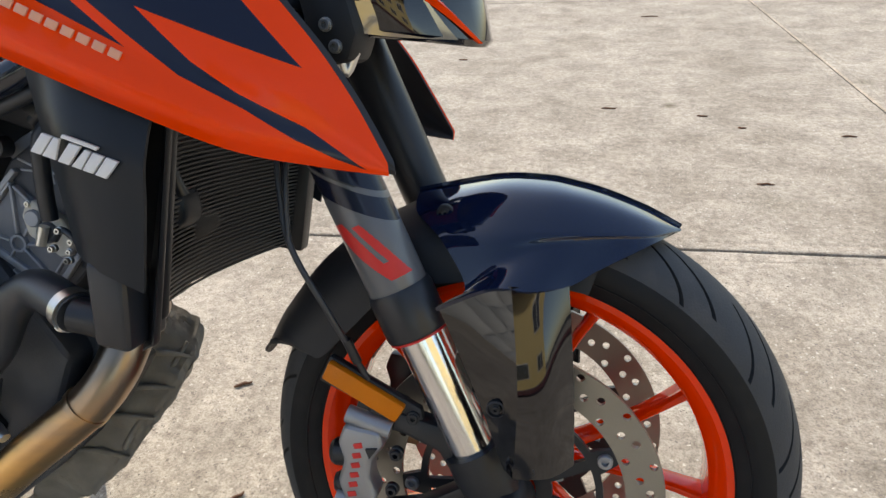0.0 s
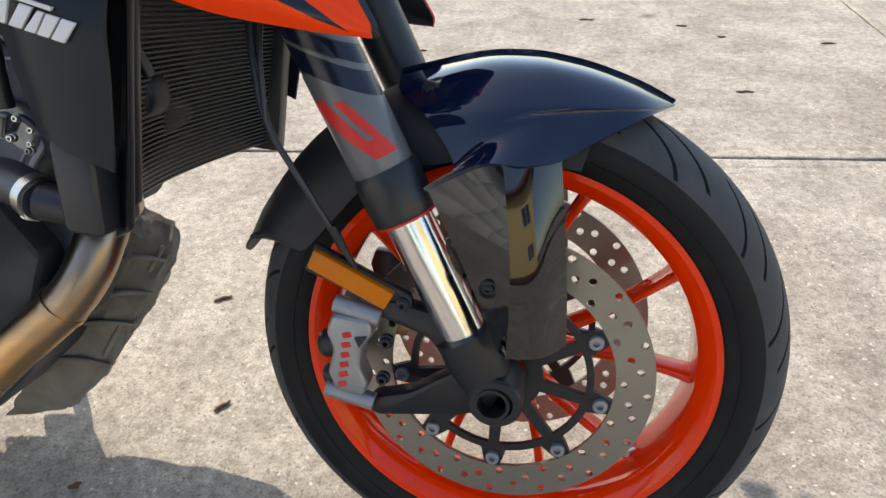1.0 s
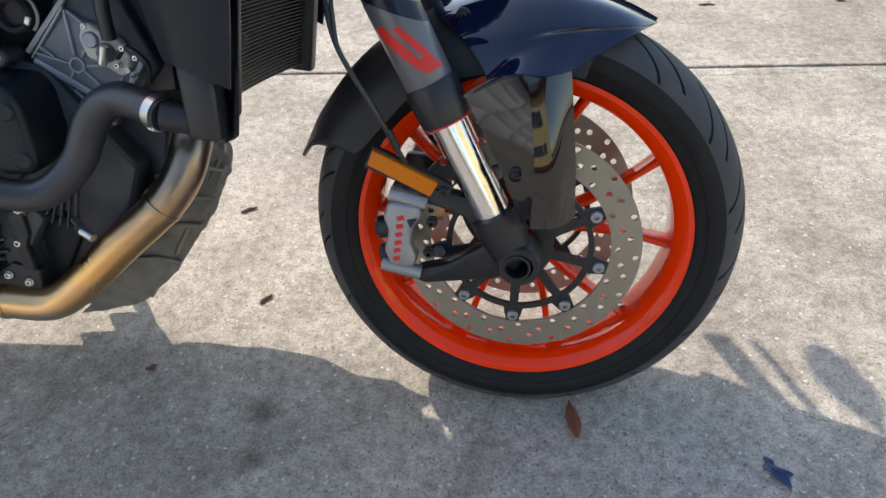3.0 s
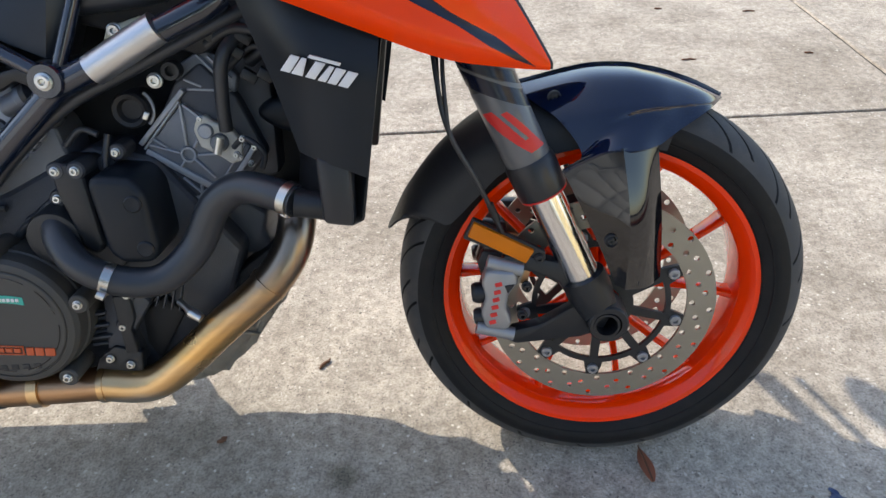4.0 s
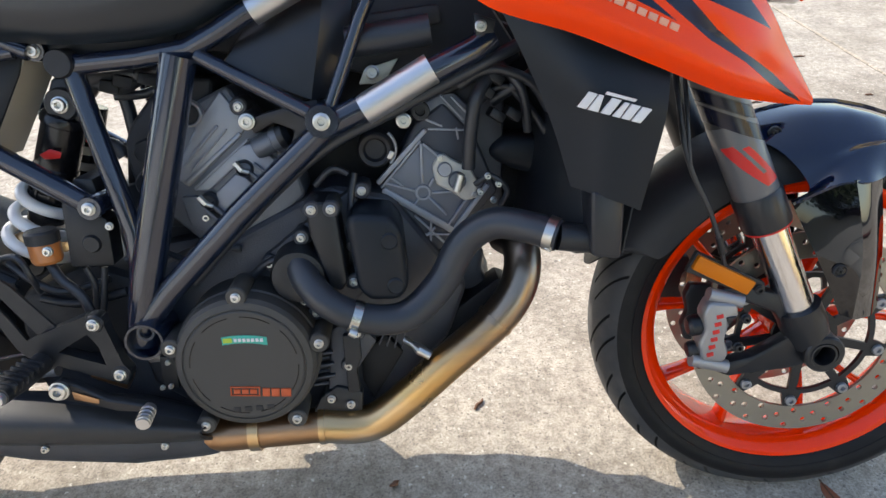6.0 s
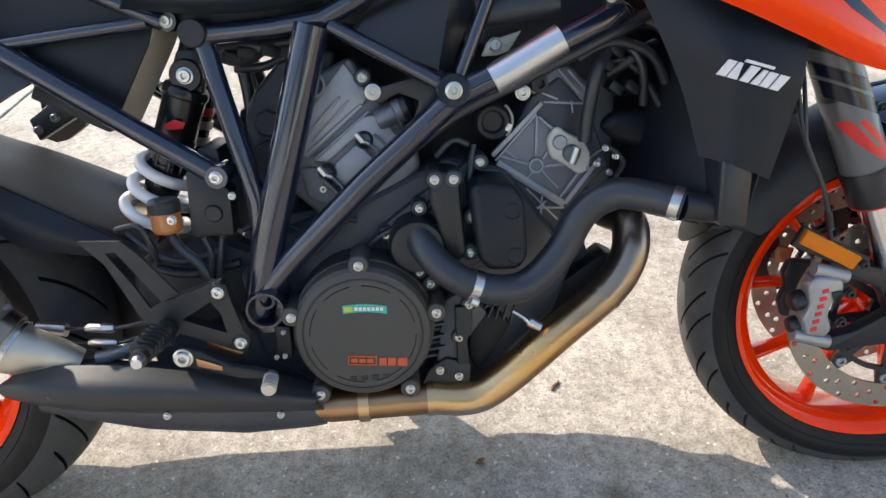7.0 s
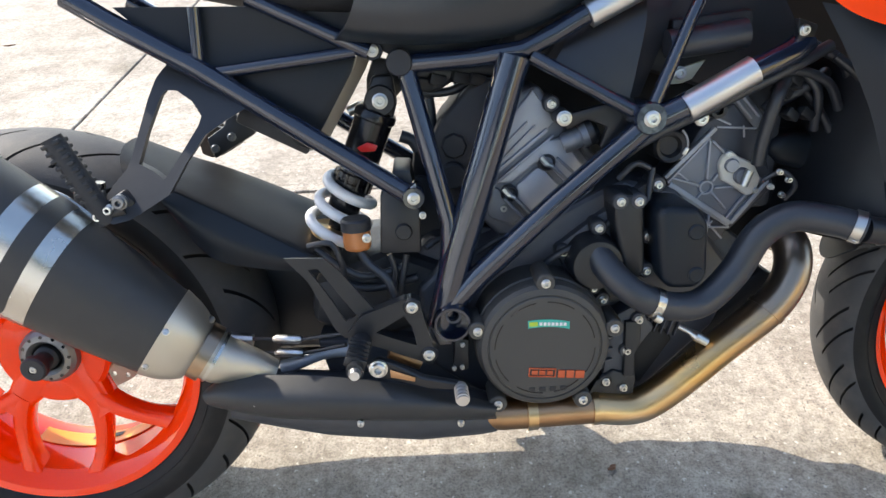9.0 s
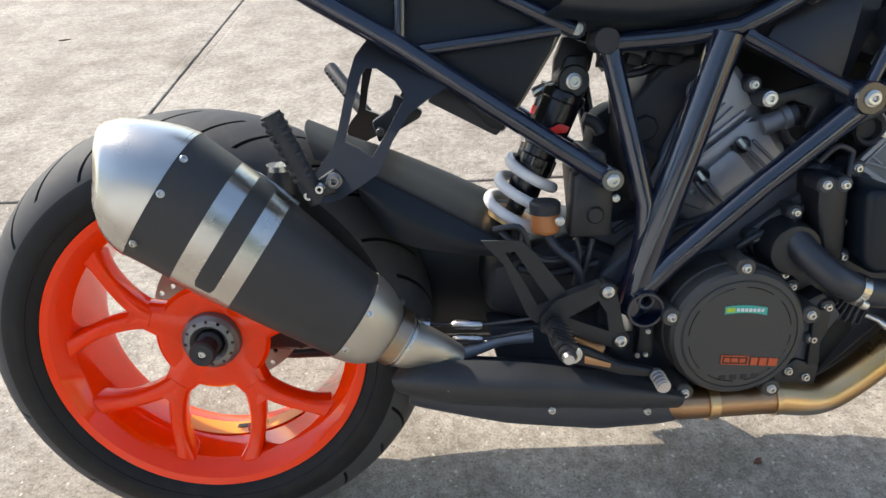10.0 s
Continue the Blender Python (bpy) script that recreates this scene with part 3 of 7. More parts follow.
for sgn, nm in ((-1, "fork_leg"), (1, "fork_leg")):
    y = 0.105 * sgn
    leg = part(nm, tube(bmesh.new(), [fork_point(0.325, y), fork_point(0.500, y)], 0.0238, 40), CHROME, BIKE, "polished inner fork tube", STEER)
    p0, p1 = fork_point(0.474, y), fork_point(0.505, y)
    ax = (p1 - p0).normalized()
    part("seal_ring", lathe(bmesh.new(), [(0.0240, 0), (0.0312, 0.0), (0.0312, 0.0022), (0.024, 0.003)], p0, ax, 40), RED, leg, "red seal ring")
    part("dust_cap", lathe(bmesh.new(), [(0.024, 0.003), (0.0318, 0.003), (0.0325, 0.006), (0.0325, 0.046), (0.0305, 0.052)], p0, ax, 40), SATIN, leg, "black dust seal")
    part("outer_tube", lathe(bmesh.new(), [(0.0290, 0.047), (0.0292, 0.05), (0.0292, 0.165), (0.0297, 0.36), (0.0297, 0.43), (0.02, 0.43)], p0, ax, 40), SATIN, leg, "black outer fork tube")
    if sgn < 0:
        dec = bmesh.new()
        lathe(dec, [(0.0294, 0.051), (0.02965, 0.052), (0.02975, 0.155), (0.0294, 0.156)], p0, ax, 64)
        side = ax.cross(Y)

        def keep(bm_, test):
            dead = [f for f in bm_.faces if not test(f.calc_center_median())]
            bmesh.ops.delete(bm_, geom=dead, context="FACES")
            return bm_
        part("decal", keep(dec, lambda c: (c - p0).dot(Y) < 0.012), GREY_DECAL, leg, "grey decal")
        def red_mark(c):
            h, q = (c - p0).dot(ax), -(c - p0).dot(side)
            s = (0.130 - h) / 0.066
            lo, hi = -0.026 + 0.034 * s ** 1.4, -0.004 + 0.030 * s ** 0.7
            hole = s < 0.74 and abs(q - (lo + 0.60 * (hi - lo))) < 0.0026 or s < 0.10 and q > lo + 0.6 * (hi - lo)
            return 0 < s < 1 and lo < q < hi and not hole and (c - p0).dot(Y) < 0.004
        dec = bmesh.new()
        lathe(dec, [(0.0299, 0.064 + 0.066 * k / 60) for k in range(61)], p0, ax, 420)
        part("decal_stripe", keep(dec, red_mark), RED, leg, "slanted red mark")
        for lo, hi, slope, mt in ((0.140, 0.163, 0.95, NAVY_DECAL), (0.170, 0.186, 0.95, NAVY_DECAL), (0.164, 0.168, 0.95, GREY_DECAL), (0.188, 0.205, 0.95, GREY_DECAL)):
            dec = bmesh.new()
            lathe(dec, [(0.0298, lo - 0.03 + (hi - lo + 0.06) * k / 4) for k in range(5)], p0, ax, 128)
            n = ax - side * slope
            for h, far in ((lo, False), (hi, True)):
                bmesh.ops.bisect_plane(dec, geom=dec.verts[:] + dec.edges[:] + dec.faces[:], plane_co=p0 + n * (h / n.length_squared), plane_no=n.normalized(), clear_inner=not far, clear_outer=far)
            part("decal_stripe", keep(dec, lambda c: (c - p0).dot(Y) < 0.004), mt, leg)
    # axle clamp casting
    foot = bmesh.new()
    tube(foot, [fork_point(0.355, y), fork_point(0.330, y), fork_point(0.300, y)], [0.0305, 0.0315, 0.0270], 32)
    lathe(foot, [(0.018, -0.028), (0.025, -0.028), (0.0275, -0.025), (0.029, 0.022), (0.018, 0.022)], (0.006, y, 0.290), seg=32)
    part("axle_clamp", foot, BLACK_METAL, leg, "black cast fork foot")
    arm = bmesh.new()
    plate(arm, [(0.002, y - 0.012, 0.272), (-0.030, y - 0.012, 0.262), (-0.118, y - 0.012, 0.254), (-0.135, y - 0.012, 0.262), (-0.125, y - 0.012, 0.276), (-0.085, y - 0.012, 0.285), (-0.040, y - 0.012, 0.312),
                (-0.062, y - 0.012, 0.350), (-0.100, y - 0.012, 0.366), (-0.138, y - 0.012, 0.376), (-0.134, y - 0.012, 0.392), (-0.100, y - 0.012, 0.390), (-0.050, y - 0.012, 0.376), (-0.020, y - 0.012, 0.350), (0.016, y - 0.012, 0.300)],
          0.024, 0.005)
    part("caliper_bracket", arm, BLACK_METAL, leg, "black forked caliper bracket")
    # radial brake caliper
    cal = bmesh.new()
    yo = 0.130 * sgn
    outline = [(p[0], p[2]) for p in ((-0.157, -0.130, 0.377), (-0.119, -0.130, 0.372), (-0.115, -0.130, 0.356), (-0.128, -0.130, 0.341), (-0.132, -0.130, 0.318), (-0.124, -0.130, 0.297), (-0.131, -0.130, 0.284), (-0.160, -0.130, 0.288), (-0.167, -0.130, 0.311), (-0.159, -0.130, 0.335), (-0.165, -0.130, 0.357))]
    plate(cal, [(x, min(yo, yo - 0.03 * sgn), z) for x, z in outline], 0.030, 0.006, 3)
    c_ob = part("brake_caliper", cal, CALIPER, BIKE, "silver radial brake caliper", STEER)
    part("inner_half", plate(bmesh.new(), [(x - 0.004, min(0.050 * sgn, 0.066 * sgn), z) for x, z in outline], 0.016, 0.004), BLACK_METAL, c_ob)
    for p, q in (((-0.156, -0.118, 0.385), (-0.110, -0.118, 0.371)), ((-0.173, -0.118, 0.286), (-0.122, -0.118, 0.272))):
        part("caliper_tube", tube(bmesh.new(), [(p[0], -p[1] * sgn, p[2]), (q[0], -q[1] * sgn, q[2])], 0.0095, 20), CALIPER, c_ob)
    for p, r in (((-0.165, -0.108, 0.334), 0.0155), ((-0.163, -0.108, 0.297), 0.0130)):
        part("piston_cap", lathe(bmesh.new(), [(0.0, -0.014), (r * 0.75, -0.013), (r * 0.95, -0.008), (r, 0.022), (0, 0.022)], (p[0], -p[1] * sgn, p[2]), (1, 0, 0.1), 28), BLACK_METAL, c_ob)
    # raised dark plate stands for the shade in the caliper's recess
    part("slot_dark", plate(bmesh.new(), [(x, 0.1315 * sgn - 0.001, z) for x, z in [(p[0], p[2]) for p in ((-0.134, -0.130, 0.354), (-0.121, -0.130, 0.356), (-0.130, -0.130, 0.343))]], 0.003, 0.0005), BLACK_METAL, c_ob)
    if sgn < 0:
        a, b = Vector((-0.142, -0.130, 0.356)), Vector((-0.151, -0.130, 0.299))
        for k in range(6):
            part("lettering", bar_box(bmesh.new(), a.lerp(b, k / 5), (0.0095, 0.002, 0.0062), (0, -14, 0), 0.0008), RED, c_ob, "red letter")
    for p in ((-0.104, -0.120, 0.347), (-0.110, -0.120, 0.304)):
        bolt(c_ob, (p[0], -p[1] * sgn, p[2]), 0.0075, 0.008, BLACK_METAL, axis=(0, sgn, 0))
    bm = bmesh.new()
    plate(bm, [(-0.120, 0.060 * sgn, 0.350), (-0.092, 0.060 * sgn, 0.345), (-0.098, 0.060 * sgn, 0.320), (-0.122, 0.060 * sgn, 0.322)], 0.006, 0.001)
    part("brake_pad", bm, COPPER, c_ob)

# amber side reflector on the fork
refl = part("reflector", plate(bmesh.new(), [(-0.172, -0.122, 0.442), (-0.094, -0.122, 0.399), (-0.105, -0.122, 0.381), (-0.181, -0.122, 0.423)], 0.010, 0.002), AMBER, BIKE, "amber side reflector in a black holder", STEER)
part("holder", plate(bmesh.new(), [(-0.173, -0.114, 0.445), (-0.079, -0.114, 0.395), (-0.077, -0.114, 0.378), (-0.091, -0.114, 0.372), (-0.187, -0.114, 0.417)], 0.010, 0.002), BLACK_PLASTIC, refl)
bolt(refl, (-0.087, -0.116, 0.386), 0.007, 0.004, BLACK_METAL)

# ---- front mudguard ----
AXLE = Vector((0.006, 0, 0.290))


def guard_rows(spec, k=9, side=1):
    rows = []
    for th, ridge, w, edge, *more in spec:
        sweep = more[0] if more else 0.0
        e = Vector((math.cos(radians(th)), 0, math.sin(radians(th))))
        rows.append([AXLE + (Matrix.Rotation(radians(sweep * math.sin(u) ** 2), 3, "Y") @ e) * (edge + (ridge - edge) * math.cos(u) ** 0.8) + Y * (w * math.sin(u)) for u in [radians(-90 + 180 * q / (k - 1)) if abs(-90 + 180 * q / (k - 1)) < 90 else radians(89.9 * (1 if q else -1)) for q in range(k)]])
    return rows


GUARD = [
    [(0.167, 0.000, 0.5660), (0.133, 0.000, 0.5840), (0.092, 0.000, 0.6000), (0.062, 0.000, 0.6080), (0.030, 0.000, 0.6135), (-0.022, 0.000, 0.6130), (-0.105, 0.000, 0.5960)],
    [(0.167, -0.004, 0.5655), (0.134, -0.030, 0.5790), (0.093, -0.040, 0.5930), (0.063, -0.046, 0.6010), (0.030, -0.050, 0.6050), (-0.024, -0.050, 0.6040), (-0.096, -0.050, 0.584)],
    [(0.167, -0.006, 0.5650), (0.134, -0.050, 0.5700), (0.090, -0.072, 0.5740), (0.064, -0.082, 0.5760), (0.028, -0.088, 0.5760), (-0.013, -0.091, 0.574), (-0.062, -0.088, 0.564)],
    [(0.167, -0.007, 0.5646), (0.134, -0.053, 0.566), (0.091, -0.073, 0.568), (0.065, -0.084, 0.567), (0.029, -0.095, 0.561), (-0.005, -0.108, 0.547), (-0.035, -0.110, 0.524)],
    [(0.167, -0.0075, 0.5642), (0.131, -0.061, 0.560), (0.087, -0.090, 0.543), (0.061, -0.106, 0.531), (0.028, -0.128, 0.531), (-0.009, -0.132, 0.533), (-0.061, -0.123, 0.508)],
]
WING_REAR = [
    [(-0.06, -0.117, 0.508), (-0.026, -0.124, 0.528), (0.011, -0.131, 0.536)],
    [(-0.035, -0.126, 0.457), (-0.008, -0.136, 0.468), (0.018, -0.146, 0.478)],
    [(-0.013, -0.135, 0.41), (0.005, -0.144, 0.417), (0.021, -0.154, 0.427)],
    [(0.008, -0.143, 0.357), (0.013, -0.149, 0.357), (0.018, -0.157, 0.357)]]
WING_FRONT = [
    [(0.011, -0.131, 0.536), (0.036, -0.118, 0.533), (0.061, -0.101, 0.533)],
    [(0.018, -0.146, 0.478), (0.045, -0.131, 0.474), (0.067, -0.11, 0.47)],
    [(0.021, -0.154, 0.427), (0.049, -0.138, 0.42), (0.071, -0.115, 0.416)],
    [(0.018, -0.157, 0.357), (0.05, -0.141, 0.351), (0.073, -0.118, 0.354)]]


def mirrored(rows):
    return [[(x, -y, z) for x, y, z in r] for r in rows]


guard = part("front_mudguard", sheet(bmesh.new(), GUARD, 0.0035, 6, 6), NAVY, BIKE, "glossy navy front mudguard with side wings", STEER, 60)
part("left_half", sheet(bmesh.new(), mirrored(GUARD), 0.0035, 4, 4), NAVY, guard, "", None, 60)
for flip in (False, True):
    bm = bmesh.new()
    for rows in (WING_REAR, WING_FRONT):
        sheet(bm, mirrored(rows) if flip else rows, 0, 5, 5)
    bmesh.ops.remove_doubles(bm, verts=bm.verts, dist=1e-5)
    bmesh.ops.recalc_face_normals(bm, faces=bm.faces)
    bmesh.ops.solidify(bm, geom=bm.faces[:], thickness=0.003)
    part("side_wing", bm, WING_GLOSS, guard, "glossy black creased side wing", None, 30)
part("rear_section", sheet(bmesh.new(), guard_rows([(72, 0.316, 0.080, 0.236), (90, 0.317, 0.082, 0.236), (107, 0.317, 0.081, 0.238), (112, 0.316, 0.080, 0.242), (124, 0.317, 0.074, 0.244), (136, 0.317, 0.070, 0.240), (148, 0.318, 0.067, 0.246), (153, 0.319, 0.064, 0.262, 3), (161.5, 0.322, 0.050, 0.296, 9)]),
                           0.003, 5, 4), BLACK_PLASTIC, guard, "matt black rear section")
for sgn in (-1, 1):
    if sgn < 0:
        for p in ((0.000, -0.144, 0.420), (0.029, -0.147, 0.360), (-0.064, -0.062, 0.586)):
            part("grommet", lathe(bmesh.new(), [(0.0088, 0.003), (0.0088, -0.0012), (0.0074, -0.0018), (0.0064, 0.001), (0, 0.001)], p, Y, 24), BLACK_PLASTIC, guard)
            bolt(guard, (p[0], p[1] + 0.001, p[2]), 0.0048, 0.0035, BLACK_METAL)

# brake hose from above down to the caliper
part("brake_hose", tube(bmesh.new(), [(-0.210, -0.100, 0.673), (-0.209, -0.125, 0.614), (-0.197, -0.135, 0.563), (-0.167, -0.132, 0.503), (-0.148, -0.122, 0.458), (-0.133, -0.110, 0.417)], 0.0031, 10, 6), HOSE, BIKE, "black brake hose", STEER)
part("hose_fitting", tube(bmesh.new(), [(-0.151, -0.123, 0.468), (-0.142, -0.119, 0.443)], 0.0048, 12), BLACK_METAL, BIKE, "", STEER)
for dx in (0, 14):
    part("cable", tube(bmesh.new(), [(-0.215 + dx * 0.001, -0.06, 0.80), (-0.216 + dx * 0.0010, -0.095, 0.70), (-0.211 + dx * 0.0006, -0.124, 0.63), (-0.199, -0.133 - dx * 0.0002, 0.570)], 0.0027, 8, 6), HOSE, BIKE, "thin black sensor cable", STEER)

# yokes, handlebar, controls and mirrors
yoke = bmesh.new()
for z in (0.775, 0.850):
    c = fork_point(z, 0)
    plate(yoke, [c + Vector((0.03, -0.13, 0)), c + Vector((0.045, -0.10, 0)), c + Vector((-0.02, -0.045, 0)), c + Vector((-0.02, 0.045, 0)), c + Vector((0.045, 0.10, 0)), c + Vector((0.03, 0.13, 0)),
                 c + Vector((-0.03, 0.14, 0)), c + Vector((-0.085, 0.05, 0)), c + Vector((-0.085, -0.05, 0)), c + Vector((-0.03, -0.14, 0))], 0.028, 0.006, normal=FD)
part("fork_yoke", yoke, BLACK_METAL, BIKE, "black fork yokes", STEER)
for k, p in enumerate(((-0.149, -0.139, 0.762), (-0.141, -0.139, 0.744))):
    bolt(BIKE, p, 0.0062, 0.004, NUT_GREY).matrix_basis = STEER @ Matrix.Translation(p) @ Vector((0, -1, 0)).to_track_quat("Z", "Y").to_matrix().to_4x4()
bar = part("handlebar", tube(bmesh.new(), [(-0.40, -0.40, 0.935), (-0.345, -0.20, 0.955), (-0.315, -0.10, 0.930), (-0.31, 0, 0.925), (-0.315, 0.10, 0.930), (-0.345, 0.20, 0.955), (-0.40, 0.40, 0.935)], 0.0125, 14, 6), BLACK_METAL, BIKE, "black tapered handlebar", STEER)
for sgn in (-1, 1):
    part("grip", tube(bmesh.new(), [(-0.365, 0.27 * sgn, 0.948), (-0.402, 0.415 * sgn, 0.934)], 0.0175, 16), HOSE, bar)
    part("lever", tube(bmesh.new(), [(-0.315, 0.215 * sgn, 0.945), (-0.305, 0.25 * sgn, 0.935), (-0.330, 0.405 * sgn, 0.920)], [0.010, 0.007, 0.006], 10, 4), BLACK_METAL, bar)
    part("mirror_stem", tube(bmesh.new(), [(-0.335, 0.215 * sgn, 0.960), (-0.315, 0.27 * sgn, 1.030), (-0.350, 0.345 * sgn, 1.070)], 0.006, 10, 5), BLACK_METAL, bar)
    mr = bmesh.new()
    lathe(mr, [(0, -0.012), (0.035, -0.010), (0.046, 0.0), (0.044, 0.006), (0, 0.006)], (0, 0, 0), (1, 0, 0), 28)
    bmesh.ops.transform(mr, matrix=Matrix.Translation((-0.365, 0.392 * sgn, 1.085)) @ Matrix.Diagonal((1, 1.45, 1, 1)), verts=mr.verts)
    part("mirror", mr, BLACK_PLASTIC, bar)

# headlight mask
head = bmesh.new()
rings = []
for zz, xf, hw, xb in ((0.744, -0.034, 0.105, -0.145), (0.750, -0.028, 0.112, -0.150), (0.790, -0.036, 0.122, -0.165), (0.850, -0.066, 0.128, -0.185), (0.930, -0.125, 0.110, -0.21), (0.985, -0.175, 0.07, -0.22)):
    right = [(xf, -0.010, zz), (xf - 0.010, -hw * 0.30, zz), (xf - 0.045, -hw * 0.70, zz + 0.004), (xf - 0.080, -hw * 0.95, zz + 0.008), (xb, -hw, zz + 0.010)]
    rings.append(right + [(x, -y, z) for x, y, z in right[::-1]])
loft(head, rings)
headlight = part("headlight", head, BLACK_GLOSS, BIKE, "black headlight unit with dark lens", STEER, 40)
part("lens", sheet(bmesh.new(), [[(-0.132, -0.122, 0.781), (-0.107, -0.106, 0.785), (-0.079, -0.084, 0.790)], [(-0.132, -0.121, 0.767), (-0.103, -0.102, 0.768), (-0.062, -0.066, 0.764)], [(-0.130, -0.119, 0.756), (-0.100, -0.097, 0.752), (-0.051, -0.055, 0.750)]], 0.003, 4, 4), LENS, headlight, "tinted headlight lens")
part("stripe", sheet(bmesh.new(), [[(-0.082, -0.088, 0.788), (-0.060, -0.062, 0.770), (-0.035, -0.034, 0.747)], [(-0.070, -0.084, 0.788), (-0.051, -0.056, 0.769), (-0.032, -0.030, 0.747)]], 0.003, 4, 4), ORANGE, headlight, "orange stripe")
pinch = part("yoke_clamp", plate(bmesh.new(), [(-0.176, -0.138, 0.791), (-0.131, -0.138, 0.790), (-0.122, -0.138, 0.754), (-0.130, -0.138, 0.732), (-0.154, -0.138, 0.727), (-0.164, -0.138, 0.739)], 0.06, 0.006), DEEP_BLACK, BIKE, "black lower yoke clamp", STEER)
part("line_union", tube(bmesh.new(), [(-0.143, -0.125, 0.732), (-0.140, -0.120, 0.722), (-0.132, -0.115, 0.740)], 0.005, 10, 4), BOLT, pinch, "metal brake line union")

# ---- frame ----
frame_ob = part("frame", tube(bmesh.new(), [(-0.448, -0.135, 0.729), (-0.469, -0.143, 0.716), (-0.560, -0.152, 0.678), (-0.640, -0.152, 0.644)], 0.0155, 20), BLACK_FRAME, BIKE, "glossy black tubular trellis frame")


def frame_tube(pts, r, mat=None):
    part("frame_tube", tube(bmesh.new(), [(x, -y, z) for x, y, z in pts], r, 16), mat or BLACK_FRAME, frame_ob)
    return part("frame_tube", tube(bmesh.new(), pts, r, 20), mat or BLACK_FRAME, frame_ob)


frame_tube([(-0.637, -0.152, 0.646), (-0.752, -0.148, 0.550), (-0.851, -0.142, 0.458), (-0.886, -0.138, 0.419)], 0.0150)
frame_tube([(-0.636, -0.150, 0.660), (-0.593, -0.140, 0.757), (-0.571, -0.130, 0.798)], 0.0080)
frame_tube([(-0.654, -0.150, 0.657), (-0.778, -0.130, 0.729)], 0.0088)
frame_tube([(-0.798, -0.128, 0.730), (-0.836, -0.132, 0.611), (-0.879, -0.134, 0.479), (-0.904, -0.130, 0.386)], 0.0205)
frame_tube([(-0.929, -0.100, 0.718), (-0.906, -0.118, 0.616), (-0.886, -0.130, 0.530), (-0.887, -0.132, 0.494), (-0.893, -0.132, 0.455)], 0.0125)
frame_tube([(-0.933, -0.100, 0.726), (-0.844, -0.115, 0.730), (-0.787, -0.126, 0.736), (-0.750, -0.128, 0.753), (-0.720, -0.130, 0.769), (-0.645, -0.130, 0.805)], 0.0120)
frame_tube([(-1.325, -0.098, 0.824), (-1.276, -0.098, 0.791), (-1.187, -0.100, 0.737), (-1.055, -0.112, 0.647), (-0.931, -0.120, 0.562)], 0.0130)
frame_tube([(-0.973, -0.100, 0.743), (-1.023, -0.098, 0.768), (-1.113, -0.095, 0.813)], 0.0105)
frame_tube([(-0.990, -0.100, 0.744), (-1.161, -0.098, 0.728)], 0.0080)
frame_tube([(-1.178, -0.096, 0.805), (-1.182, -0.097, 0.741)], 0.0080)
part("sleeve", tube(bmesh.new(), [(-0.517, -0.153, 0.700), (-0.597, -0.153, 0.659)], 0.0178, 32), ALU, frame_ob, "bare aluminium sleeve on the frame tube")
part("sleeve", tube(bmesh.new(), [(-0.622, -0.131, 0.814), (-0.711, -0.131, 0.772)], 0.0165, 32), ALU, frame_ob, "bare aluminium sleeve on the frame tube")
for p, r, br in (((-0.643, -0.160, 0.652), 0.0195, 0.0100), ((-0.937, -0.106, 0.729), 0.0162, 0), ((-0.969, -0.086, 0.744), 0.0125, 0.0080), ((-0.930, -0.125, 0.564), 0.0145, 0.0082)):
    part("boss", lathe(bmesh.new(), [(0, -0.012), (r * 0.92, -0.012), (r, -0.009), (r, 0.03), (0, 0.03)], p, Y, 32), BLACK_FRAME if br else BLACK_PLASTIC, frame_ob)
    if br:
        bolt(frame_ob, (p[0], p[1] - 0.012, p[2]), br, 0.006)
# pivot tube end
pv = (-0.890, -0.140, 0.398)
bm = lathe(bmesh.new(), [(0, 0.012), (0.0205, 0.010), (0.0205, -0.022), (0.0235, -0.022), (0.0245, -0.018), (0.0245, 0.04)], pv, Y, 36)
part("pivot_tube", bm, BLACK_FRAME, frame_ob, "open end of the swingarm pivot tube")
bm = lathe(bmesh.new(), [(0.0075, 0.010), (0.0075, -0.016), (0.0105, -0.016), (0.0105, 0.03)], (pv[0] + 0.002, pv[1], pv[2] + 0.010), Y, 24)
part("pivot_shaft", bm, ENGINE_DARK, frame_ob)
part("pivot_plate", plate(bmesh.new(), [(-0.915, -0.118, 0.410), (-0.896, -0.118, 0.396), (-0.891, -0.118, 0.348), (-0.908, -0.118, 0.348), (-0.920, -0.118, 0.380)], 0.02, 0.002), ALU, frame_ob)
# dark panels in the rear frame
part("side_panel", sheet(bmesh.new(), [[(-1.276, -0.088, 0.810), (-1.143, -0.086, 0.804), (-0.982, -0.088, 0.796)], [(-1.227, -0.088, 0.764), (-1.118, -0.083, 0.758), (-0.992, -0.088, 0.746)], [(-1.175, -0.088, 0.727), (-1.147, -0.088, 0.726), (-1.119, -0.088, 0.729)]], 0.004, 4, 4), PANEL, frame_ob, "dark plastic panel in the rear frame")
part("side_panel", plate(bmesh.new(), [(-1.158, -0.085, 0.724), (-0.991, -0.085, 0.738), (-0.998, -0.085, 0.719), (-1.059, -0.085, 0.624), (-1.075, -0.085, 0.630)], 0.006, 0.002), PANEL, frame_ob, "dark plastic panel in the rear frame")
